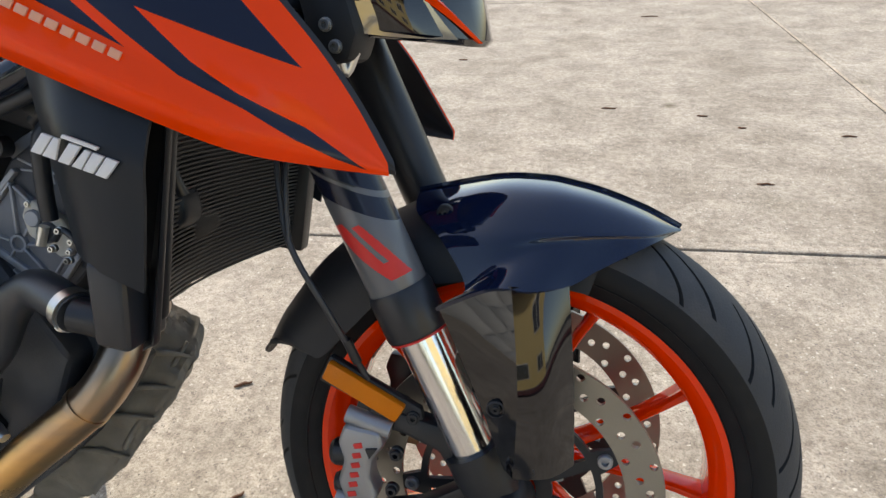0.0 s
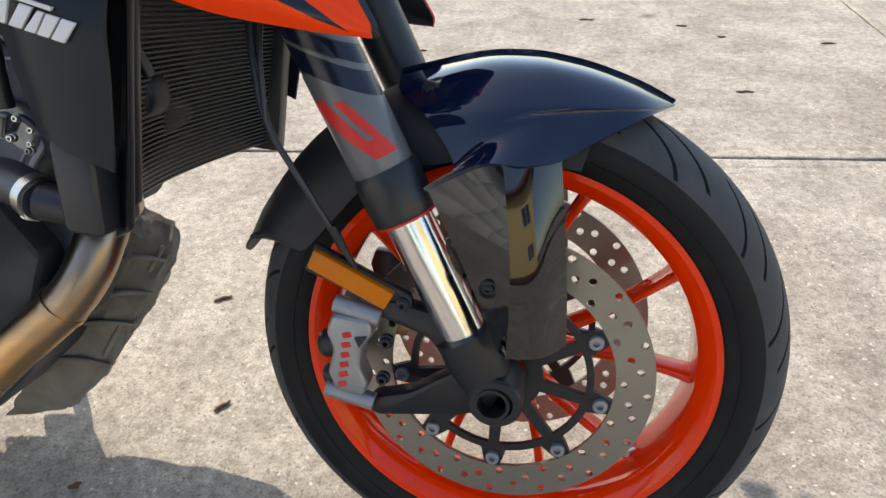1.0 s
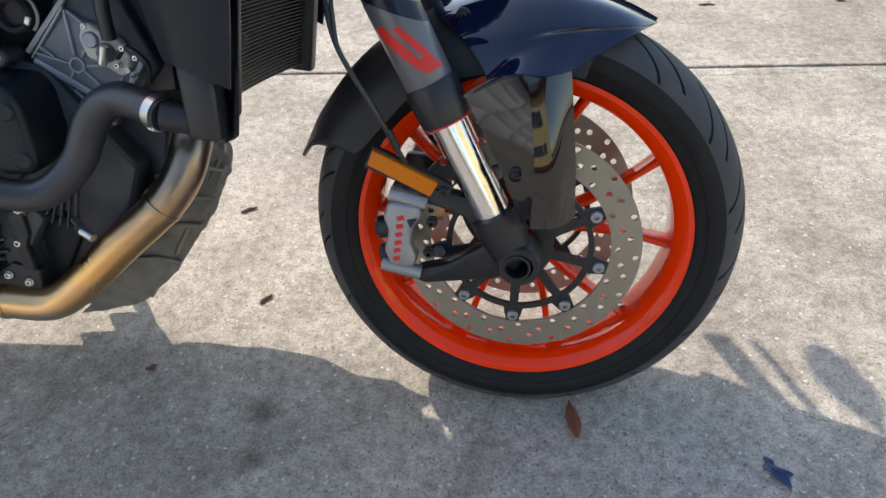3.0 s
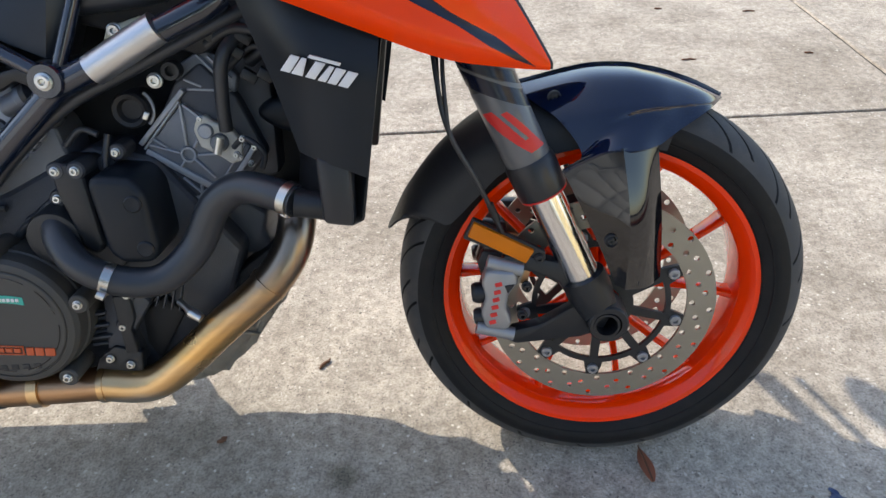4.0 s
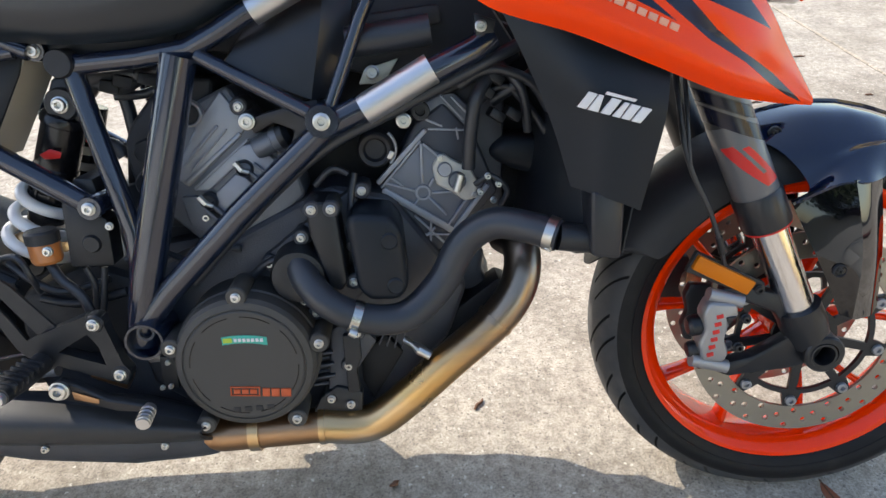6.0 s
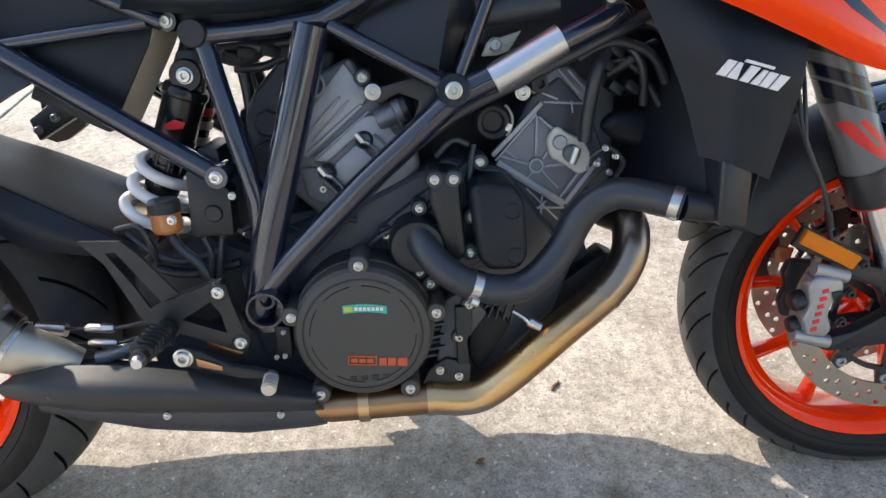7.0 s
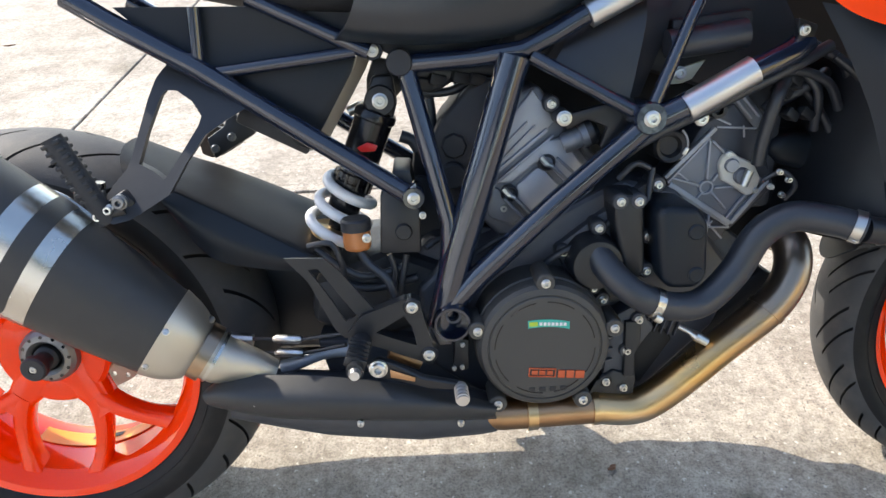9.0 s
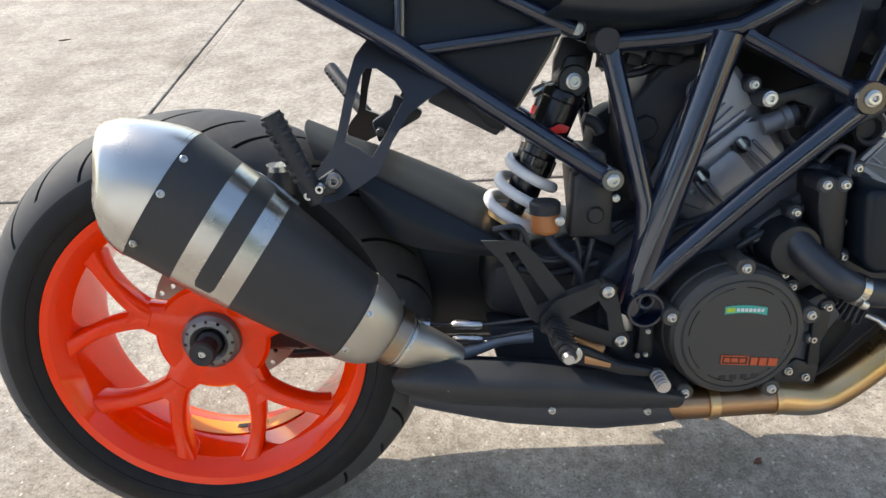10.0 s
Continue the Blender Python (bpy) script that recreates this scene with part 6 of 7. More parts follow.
# plug, sensor and small fittings on the front head
part("ring_nut", lathe(bmesh.new(), [(0, 0.004), (0.0055, 0.004), (0.006, -0.004), (0.0105, -0.004), (0.0115, 0.0), (0.0115, 0.012)], (-0.532, -0.098, 0.647), Y, 24), BLACK_METAL, fcyl)
bolt(fcyl, (-0.553, -0.098, 0.637), 0.0095, 0.005)
face_plate("sensor_cover", ((-0.522, 0.574), (-0.517, 0.585), (-0.506, 0.592), (-0.498, 0.584), (-0.474, 0.572), (-0.464, 0.552), (-0.469, 0.531), (-0.482, 0.528), (-0.498, 0.541), (-0.517, 0.552)), -0.092, 0.014, SENSOR_GREY, fcyl, 0.004, "pale cast sensor cover")
part("sensor_body", lathe(bmesh.new(), [(0, -0.006), (0.0095, -0.006), (0.0115, -0.003), (0.0115, 0.004), (0, 0.004)], (-0.491, -0.093, 0.557), Y, 24), ENGINE_MID, fcyl)
part("sensor_lid", lathe(bmesh.new(), [(0, -0.004), (0.008, -0.004), (0.0095, -0.002), (0.0095, 0.004), (0, 0.004)], (-0.506, -0.093, 0.572), Y, 24), ENGINE_GREY, fcyl)
part("sensor_plug", tube(bmesh.new(), [(-0.493, -0.104, 0.546), (-0.486, -0.104, 0.566)], 0.0055, 12), BOLT, fcyl)
for p in ((-0.511, -0.092, 0.587), (-0.470, -0.092, 0.536)):
    bolt(fcyl, p, 0.0040, 0.003)
part("airbox", plate(bmesh.new(), [(-0.40, -0.085, 0.70), (-0.46, -0.085, 0.80), (-0.62, -0.085, 0.80), (-0.78, -0.085, 0.78), (-0.80, -0.085, 0.735), (-0.62, -0.085, 0.70), (-0.50, -0.085, 0.66)], 0.17, 0.01), BLACK_PLASTIC, BIKE, "black airbox under the tank")
part("throttle_body", plate(bmesh.new(), [(-0.43, -0.06, 0.50), (-0.42, -0.06, 0.70), (-0.50, -0.06, 0.70), (-0.52, -0.06, 0.58), (-0.48, -0.06, 0.50)], 0.14, 0.01), ENGINE_DARK, BIKE, "dark intake parts behind the radiator")
part("duct", tube(bmesh.new(), [(-0.611, -0.120, 0.732), (-0.563, -0.120, 0.736), (-0.515, -0.120, 0.741)], 0.018, 16), HOSE, BIKE, "ribbed black hose")
part("duct_upper", plate(bmesh.new(), [(-0.602, -0.110, 0.761), (-0.502, -0.110, 0.769), (-0.500, -0.110, 0.746), (-0.601, -0.110, 0.737)], 0.05, 0.006), BLACK_PLASTIC, BIKE, "black duct")
part("cream_bracket", plate(bmesh.new(), [(-0.603, -0.100, 0.683), (-0.595, -0.100, 0.700), (-0.553, -0.100, 0.711), (-0.569, -0.100, 0.688), (-0.583, -0.100, 0.683)], 0.006, 0.002), CREAM, BIKE, "pale metal bracket")
bolt(BIKE, (-0.586, -0.100, 0.696), 0.009, 0.006, BOLT)
for k, (p, q, r) in enumerate((((-0.439, -0.090, 0.701), (-0.399, -0.090, 0.613), 0.006), ((-0.406, -0.080, 0.720), (-0.352, -0.080, 0.645), 0.007), ((-0.443, -0.080, 0.651), (-0.381, -0.070, 0.683), 0.008), ((-0.387, -0.100, 0.706), (-0.328, -0.100, 0.602), 0.006))):
    part("cable", tube(bmesh.new(), [p, (Vector(p) + Vector(q)) / 2 + Vector((0.01, -0.015, 0.01)), q], r, 10, 5), HOSE, BIKE, "black cable")

# ---- rear wheel ----
RW = Matrix.Translation((-1.490, 0.022, 0.332))
rear_wheel = tagged(new("rear_wheel"), "orange rear wheel with a wide black tyre")
rear_wheel.parent = BIKE
rear_wheel.matrix_basis = RW
part("tyre", tyre_mesh(0.3290, 0.097, 0.227, 0.078, 13, 0.8, "tyre", 0.0032), None, rear_wheel, "wide black tyre with slanted rain grooves")
bm = bmesh.new()
lathe(bm, [(0.2310, -0.086), (0.2340, -0.081), (0.2310, -0.076), (0.2170, -0.070), (0.2060, -0.055), (0.2030, 0.055), (0.2170, 0.070), (0.2300, 0.076), (0.2330, 0.081),
           (0.2300, 0.086), (0.2210, 0.084), (0.2120, 0.075), (0.1990, 0.060), (0.1950, 0.040), (0.1950, -0.030), (0.1985, -0.060), (0.2080, -0.074), (0.2190, -0.084), (0.2300, -0.086)], seg=128)
part("rim", bm, ORANGE_RIM, rear_wheel, "glossy orange rim")
for i in range(5):
    c = radians(157 + 72 * i)
    bm = bmesh.new()
    spoke(bm, c, 0.030, c, 0.122, 0.098, 0.026, -0.028, -0.036, 0.042, 0.038)
    for sgn in (-1, 1):
        spoke(bm, c + sgn * radians(1.0), 0.092, c + sgn * radians(22), 0.202, 0.034, 0.021, -0.036, -0.048, 0.038, 0.036)
    part("spoke", bm, ORANGE_RIM, rear_wheel, "forked orange spoke")
part("hub", lathe(bmesh.new(), [(0.030, -0.040), (0.034, -0.046), (0.058, -0.050), (0.078, -0.050), (0.084, -0.044), (0.080, -0.010), (0.060, 0.02), (0.05, 0.06), (0.02, 0.06)], seg=60), ORANGE_RIM, rear_wheel, "orange hub")
part("axle_nut", lathe(bmesh.new(), [(0.0, -0.050), (0.018, -0.050), (0.022, -0.062), (0.028, -0.068), (0.036, -0.066), (0.042, -0.060), (0.044, -0.045), (0.03, -0.03)], seg=30), NUT_GREY, rear_wheel, "large grey axle nut")
# black discs on the nut stand for the shade in its holes
for k in range(12):
    a = 2 * math.pi * k / 12
    part("nut_hole_dark", lathe(bmesh.new(), [(0, -0.003), (0.0025, -0.003), (0.0025, 0.002)], (0.034 * math.cos(a), -0.0645, 0.034 * math.sin(a)), Y, 8), BLACK_GLOSS, rear_wheel)
part("spool", lathe(bmesh.new(), [(0.0, -0.100), (0.006, -0.100), (0.006, -0.104), (0.016, -0.104), (0.0185, -0.101), (0.0185, -0.092), (0.0135, -0.086), (0.0135, -0.070), (0.018, -0.066), (0.018, -0.05)], seg=32), BLACK_PLASTIC, rear_wheel, "black axle slider")
bolt(rear_wheel, (0, -0.1005, 0), 0.006, 0.003)
bm = bmesh.new()
brake_disc(bm, 0.050, 0.120, 0.075, 0.005, ((0.085, 0.0), (0.098, 0.5), (0.111, 0.0)), 18)
part("brake_disc", bm, DISC, rear_wheel, "drilled steel brake disc")
bm = bmesh.new()
rows = [[(0.1935 * math.cos(radians(a)), y, 0.1935 * math.sin(radians(a))) for a in range(-116, -52, 4)] for y in (-0.005, 0.03)]
part("rim_sticker", sheet(bm, rows, 0.0008, 1, 1), TYRE_YELLOW, rear_wheel, "yellow and orange sticker inside the rim")
bm = bmesh.new()
rows = [[(0.1925 * math.cos(radians(a)), y, 0.1925 * math.sin(radians(a))) for a in range(-92, -76, 3)] for y in (0.012, 0.022)]
part("sticker_bar", sheet(bm, rows, 0.0008, 1, 1), BLACK_PLASTIC, rear_wheel)
part("valve", tube(bmesh.new(), [(0.030, -0.015, -0.192), (0.027, -0.030, -0.165)], [0.006, 0.004], 12), BOLT, rear_wheel)

# swingarm on the far side, hugger
# lower edge deepened, out of view, to close sunny gaps in the ground shadow
part("swingarm", plate(bmesh.new(), [(-0.86, 0.05, 0.44), (-0.95, 0.05, 0.47), (-1.15, 0.05, 0.46), (-1.40, 0.05, 0.39), (-1.53, 0.05, 0.37), (-1.56, 0.05, 0.32), (-1.52, 0.05, 0.27), (-1.38, 0.05, 0.26), (-1.15, 0.05, 0.27), (-0.95, 0.05, 0.26), (-0.86, 0.05, 0.27)], 0.09, 0.02, 3), BLACK_METAL, BIKE, "black single-sided swingarm")
part("swingarm_bridge", plate(bmesh.new(), [(-0.86, -0.075, 0.43), (-0.97, -0.075, 0.48), (-1.08, -0.075, 0.44), (-1.09, -0.075, 0.37), (-1.00, -0.075, 0.34), (-0.86, -0.075, 0.37)], 0.16, 0.02, 3), BLACK_PLASTIC, BIKE, "black swingarm bridge")
# first row: unseen left skirt added to block a stray sun spot
hugger = part("rear_mudguard", sheet(bmesh.new(), [
    [(-1.339, 0.110, 0.585), (-1.275, 0.110, 0.546), (-1.211, 0.110, 0.515), (-1.123, 0.110, 0.463), (-1.027, 0.110, 0.414)],
    [(-1.325, 0.050, 0.633), (-1.264, 0.050, 0.605), (-1.204, 0.050, 0.581), (-1.122, 0.050, 0.542), (-1.033, 0.050, 0.496)],
    [(-1.318, -0.030, 0.638), (-1.262, -0.030, 0.607), (-1.205, -0.030, 0.581), (-1.125, -0.030, 0.538), (-1.044, -0.030, 0.491)],
    [(-1.308, -0.080, 0.624), (-1.261, -0.088, 0.600), (-1.207, -0.092, 0.571), (-1.129, -0.094, 0.525), (-1.052, -0.094, 0.477)],
    [(-1.300, -0.094, 0.603), (-1.261, -0.098, 0.591), (-1.207, -0.101, 0.564), (-1.130, -0.103, 0.518), (-1.053, -0.102, 0.470)]], 0.003, 5, 5), DEEP_BLACK, BIKE, "satin black rear mudguard over the tyre", sharp=50)
part("side_wing", sheet(bmesh.new(), [
    [(-1.268, -0.100, 0.599), (-1.207, -0.104, 0.566), (-1.130, -0.106, 0.521), (-1.053, -0.104, 0.472)],
    [(-1.254, -0.112, 0.578), (-1.200, -0.117, 0.532), (-1.135, -0.117, 0.498), (-1.054, -0.110, 0.468)],
    [(-1.242, -0.108, 0.550), (-1.200, -0.112, 0.494), (-1.139, -0.112, 0.475), (-1.054, -0.106, 0.460)]], 0.003, 5, 5), PANEL, hugger, "dark navy side wing", sharp=60)

# rear shock with white spring
top, low = Vector((-0.966, -0.050, 0.680)), Vector((-1.049, -0.045, 0.489))
ax = (low - top).normalized()
SL = (low - top).length
shock = part("shock_absorber", lathe(bmesh.new(), [(0, 0.008), (0.018, 0.010), (0.0270, 0.016), (0.0285, 0.020), (0.0285, 0.027), (0.0262, 0.029), (0.0262, 0.083), (0.0275, 0.085), (0.0275, 0.090), (0.0240, 0.093), (0.0240, 0.104), (0.0262, 0.106), (0.0262, 0.114), (0.0240, 0.115), (0.0240, 0.117), (0.0262, 0.118), (0.0262, 0.128), (0.0225, 0.130), (0.0225, 0.160), (0.0130, 0.163), (0.0130, 0.97 * SL), (0, 0.97 * SL)], top, ax, 40), SHOCK_BLACK, BIKE, "black rear shock absorber with white coil spring")
u = ax.cross(Y).normalized()
v = ax.cross(u)
for k in range(10):
    a = 2 * math.pi * k / 10
    e = u * math.cos(a) + v * math.sin(a)
    part("collar_tooth", tube(bmesh.new(), [top + ax * 0.106 + e * 0.0258, top + ax * 0.128 + e * 0.0258], 0.0022, 6), SHOCK_BLACK, shock)
pts = [top + ax * (0.122 + 0.081 * k / 110) + (0.0330 + 0.0090 * k / 110) * (u * math.cos(3.7 - 2 * math.pi * 2.7 * k / 110) + v * math.sin(3.7 - 2 * math.pi * 2.7 * k / 110)) for k in range(111)]
part("spring", tube(bmesh.new(), pts, 0.0075, 16), WHITE_SPRING, shock, "white coil spring")
part("spring_seat", lathe(bmesh.new(), [(0, 0.91 * SL), (0.028, 0.91 * SL), (0.034, 0.93 * SL), (0.034, 0.98 * SL), (0.02, SL), (0, SL)], top, ax, 32), BRASS, shock)
part("lower_eye", lathe(bmesh.new(), [(0, -0.02), (0.016, -0.02), (0.018, -0.017), (0.018, 0.02), (0, 0.02)], low + ax * 0.012, Y, 24), BLACK_METAL, shock)
part("decal", plate(bmesh.new(), [(-1.000, -0.082, 0.623), (-0.986, -0.082, 0.629), (-0.973, -0.082, 0.624), (-0.977, -0.082, 0.617), (-0.995, -0.082, 0.617)], 0.002, 0.0004), RED, shock, "small red mark")
part("eye", lathe(bmesh.new(), [(0, -0.022), (0.0185, -0.022), (0.0205, -0.019), (0.0205, 0.022), (0, 0.022)], top, Y, 32), BLACK_METAL, shock)
bolt(shock, top + Vector((0, -0.022, 0)), 0.0105, 0.007)
part("clevis", plate(bmesh.new(), [(-0.974, -0.064, 0.712), (-0.948, -0.064, 0.712), (-0.944, -0.064, 0.676), (-0.952, -0.064, 0.652), (-0.984, -0.064, 0.658), (-0.990, -0.064, 0.674), (-0.984, -0.064, 0.690)], 0.014, 0.005, 3), BLACK_METAL, shock)
part("clevis", plate(bmesh.new(), [(-0.972, -0.034, 0.736), (-0.930, -0.034, 0.720), (-0.936, -0.034, 0.690), (-0.958, -0.034, 0.668), (-0.986, -0.034, 0.676), (-0.984, -0.034, 0.707)], 0.016, 0.004), BLACK_METAL, shock)
# gas reservoir behind the damper, with its red and bare rings
ra, rb = Vector((-0.972, 0.030, 0.668)), Vector((-1.010, 0.030, 0.560))
part("gas_tank", tube(bmesh.new(), [ra, rb], 0.0190, 24), SHOCK_BLACK, shock, "black gas reservoir")
for f, w, r, m in ((0.36, 0.012, 0.0200, RED), (0.52, 0.011, 0.0215, PALE_STEEL), (0.72, 0.011, 0.0215, PALE_STEEL), (1.02, 0.012, 0.0205, PALE_STEEL)):
    c, d = ra.lerp(rb, f), (rb - ra).normalized() * w / 2
    part("ring", tube(bmesh.new(), [c - d, c + d], r, 28), m, shock)
part("adjuster", lathe(bmesh.new(), [(0, 0), (0.007, 0.0), (0.007, 0.018), (0.005, 0.020), (0.005, 0.03)], (-1.012, -0.030, 0.664), (1, 0, 0.4), 16), BOLT, shock)
for a, b, r in (((-0.944, -0.030, 0.627), (-0.920, -0.030, 0.606), 0.0085), ((-0.914, -0.030, 0.712), (-0.901, -0.030, 0.632), 0.0085), ((-0.930, -0.050, 0.708), (-0.876, -0.050, 0.709), 0.013), ((-0.883, -0.050, 0.707), (-0.811, -0.050, 0.710), 0.012), ((-0.923, -0.030, 0.696), (-0.893, -0.030, 0.698), 0.010), ((-0.865, -0.020, 0.688), (-0.826, -0.020, 0.705), 0.008)):
    part("cable", tube(bmesh.new(), [a, (Vector(a) + Vector(b)) / 2 + Vector((0.004, 0, 0.003)), b], r, 12, 4), HOSE, BIKE, "black cable")
for p in ((-0.908, -0.062, 0.697), (-0.891, -0.062, 0.702), (-0.861, -0.062, 0.703), (-0.839, -0.062, 0.699)):
    part("connector", bar_box(bmesh.new(), p, (0.022, 0.016, 0.014), (0, 15, 20), 0.002), BLACK_PLASTIC, BIKE)

# brake fluid reservoir and regulator box
res = part("fluid_reservoir", lathe(bmesh.new(), [(0, 0), (0.0165, 0.0), (0.0185, 0.004), (0.0185, 0.026), (0.016, 0.028)], (-1.009, -0.105, 0.493), (0, 0, 1), 28), AMBER_FLUID, BIKE, "amber brake fluid reservoir with black cap")
part("cap", lathe(bmesh.new(), [(0, 0.042), (0.017, 0.042), (0.020, 0.039), (0.020, 0.026), (0, 0.026)], (-1.009, -0.105, 0.493), (0, 0, 1), 28), BLACK_PLASTIC, res)
bolt(res, (-0.994, -0.128, 0.513), 0.0062, 0.005)
part("reservoir_hose", tube(bmesh.new(), [(-1.008, -0.105, 0.492), (-0.995, -0.112, 0.471), (-0.971, -0.120, 0.449), (-0.961, -0.120, 0.409)], 0.0062, 12, 5), HOSE, BIKE, "black reservoir hose")
rbox = part("regulator_box", plate(bmesh.new(), [(-0.973, -0.115, 0.567), (-0.960, -0.115, 0.577), (-0.922, -0.115, 0.543), (-0.925, -0.115, 0.484), (-0.979, -0.115, 0.486)], 0.035, 0.004), BLACK_METAL, BIKE, "black bracket box behind the frame")
part("boss", lathe(bmesh.new(), [(0, -0.003), (0.0095, -0.003), (0.0115, 0.0), (0.0115, 0.006)], (-0.946, -0.116, 0.515), Y, 24), BLACK_METAL, rbox)
part("lid", plate(bmesh.new(), [(-0.958, -0.108, 0.578), (-0.955, -0.108, 0.596), (-0.932, -0.108, 0.594), (-0.928, -0.108, 0.560)], 0.09, 0.003), BLACK_METAL, rbox)
bolt(rbox, (-0.920, -0.117, 0.536), 0.005, 0.004)
for pts, r in ((((-0.968, -0.100, 0.480), (-0.962, -0.100, 0.455), (-0.969, -0.100, 0.414)), 0.004), (((-0.945, -0.100, 0.479), (-0.954, -0.100, 0.438), (-0.962, -0.100, 0.405)), 0.004), (((-1.067, -0.090, 0.491), (-1.037, -0.100, 0.468), (-1.001, -0.100, 0.450), (-0.946, -0.090, 0.459)), 0.005), (((-1.043, -0.080, 0.436), (-0.996, -0.080, 0.425), (-0.932, -0.080, 0.437)), 0.006), (((-1.076, -0.100, 0.498), (-1.044, -0.110, 0.503), (-1.032, -0.110, 0.476), (-1.031, -0.100, 0.452)), 0.004), (((-0.912, -0.040, 0.684), (-0.870, -0.040, 0.685), (-0.832, -0.040, 0.705)), 0.006), (((-0.930, -0.050, 0.704), (-0.900, -0.050, 0.695), (-0.877, -0.050, 0.705)), 0.010)):
    part("cable", tube(bmesh.new(), list(pts), r, 10, 5), HOSE, BIKE, "black cable")

# ---- silencer ----
A1, A2 = Vector((-1.228, -0.165, 0.412)), Vector((-1.466, -0.178, 0.591))
ax = (A2 - A1).normalized()
sv = ax.cross(Y).normalized()
sv = sv if sv.z > 0 else -sv
sw = ax.cross(sv).normalized()
sw = sw if sw.y < 0 else -sw


L = (A2 - A1).length


def can_ring(s, up, out, k=40, slant=0.0, drop=0.0):
    """A rounded three-cornered section at s metres along the silencer."""
    c = A1 + ax * s - sv * (drop + 0.015 * min(1.0, max(0.0, 1 - s / (0.9 * L))))
    pts = []
    for q in range(k):
        a = 2 * math.pi * q / k
        ca, sa = math.cos(a), math.sin(a)
        pts.append(c + ax * (slant * ca) + sv * (up * math.copysign(abs(ca) ** 0.80, ca)) + sw * (out * math.copysign(abs(sa) ** 0.85, sa)))
    return pts


CAN = ((0.02, 0.052, 0.051), (0.10, 0.056, 0.055), (0.4, 0.068, 0.063), (0.7, 0.077, 0.068), (1.0, 0.081, 0.070))


def can_size(s, grow=0.0):
    for (s0, u0, o0), (s1, u1, o1) in zip(CAN, CAN[1:]):
        if s <= s1:
            f = (s - s0) / (s1 - s0)
            return u0 + (u1 - u0) * f + grow, o0 + (o1 - o0) * f + grow
    return CAN[-1][1] + grow, CAN[-1][2] + grow


can = part("silencer", loft(bmesh.new(), [can_ring(s * L, *can_size(s)) for s in np.linspace(0.02, 1.0, 12)]), CAN_BLACK, BIKE, "black and brushed steel silencer with two pale bands", sharp=45)
part("end_cap", loft(bmesh.new(), [can_ring(s * L, u_, o_, 40, sl, dr) for s, u_, o_, sl, dr in ((0.983, 0.0818, 0.0708, 0.0, 0.0), (1.03, 0.0795, 0.0702, 0.004, 0.001), (1.065, 0.0755, 0.0690, 0.011, 0.0032), (1.10, 0.071, 0.067, 0.018, 0.006), (1.15, 0.0625, 0.062, 0.029, 0.011), (1.175, 0.054, 0.055, 0.033, 0.014), (1.17, 0.047, 0.046, 0.033, 0.014), (1.10, 0.045, 0.044, 0.030, 0.014))], True), STEEL, can, "brushed steel end cap", sharp=60)
part("front_cap", loft(bmesh.new(), [can_ring(s * L, u_, o_) for s, u_, o_ in ((0.097, 0.0578, 0.0568), (0.08, 0.0568, 0.0556), (0.03, 0.0535, 0.0525), (-0.01, 0.0490, 0.0480), (-0.045, 0.0430, 0.0425), (-0.068, 0.0385, 0.0385), (-0.072, 0.0360, 0.0360))]), PALE_STEEL, can, "pale steel front cone", sharp=60)
part("band", loft(bmesh.new(), [can_ring(s * L, *can_size(s, 0.0007)) for s in np.linspace(0.556, 0.796, 8)], False), STEEL, can, "brushed steel band", sharp=60)
window = bmesh.new()
rings = []
for s in np.linspace(0.633, 0.711, 13):
    f = abs((s - 0.672) / 0.039)
    stop = 126 - (9 * (1 - math.sqrt(max(0.0, 1 - ((f - 0.6) / 0.4) ** 2))) if f > 0.6 else 0)
    full = can_ring(s * L, *can_size(s, 0.0013), 360)
    rings.append([full[int(round(-60 + (stop + 60) * k / 60)) % 360] for k in range(61)])
vs = [[window.verts.new(p) for p in r] for r in rings]
for r0, r1 in zip(vs, vs[1:]):
    for k in range(60):
        window.faces.new((r0[k], r0[k + 1], r1[k + 1], r1[k]))
part("band_window", window, CAN_BLACK, can, "black window in the steel band", sharp=60)
for s, a in ((0.080, 62), (0.080, 108), (0.962, 40), (0.962, 76), (0.962, 116)):
    q = can_ring(s * L, *can_size(s, 0.0016 if s < 0.1 else 0), 360)[int(a)]
    bolt(can, q, 0.0045, 0.003, BOLT, axis=(sw * math.sin(radians(a)) + sv * math.cos(radians(a))).normalized())
A0 = A1 - sv * 0.012
mid = part("link_pipe", tube(bmesh.new(), [A0 - ax * 0.016, A0 - ax * 0.048, (-1.166, -0.158, 0.360), (-1.136, -0.150, 0.338)], [0.034, 0.0330, 0.0255, 0.0210], 32, 5), PALE_STEEL, BIKE, "steel link pipe into the silencer")
part("clamp", tube(bmesh.new(), [A0 - ax * 0.037, A0 - ax * 0.021], 0.0385, 32), HEAT, mid, "heat-tinted pipe clamp")
part("weld_ring", tube(bmesh.new(), [A0 - ax * 0.046, A0 - ax * 0.042], 0.0355, 32), STEEL, mid)
part("clamp_bolt", tube(bmesh.new(), [A0 - ax * 0.029 + Vector((0.0, -0.02, 0.034)), A0 - ax * 0.029 + Vector((0.012, 0.012, 0.040))], 0.0045, 12), BOLT, mid)
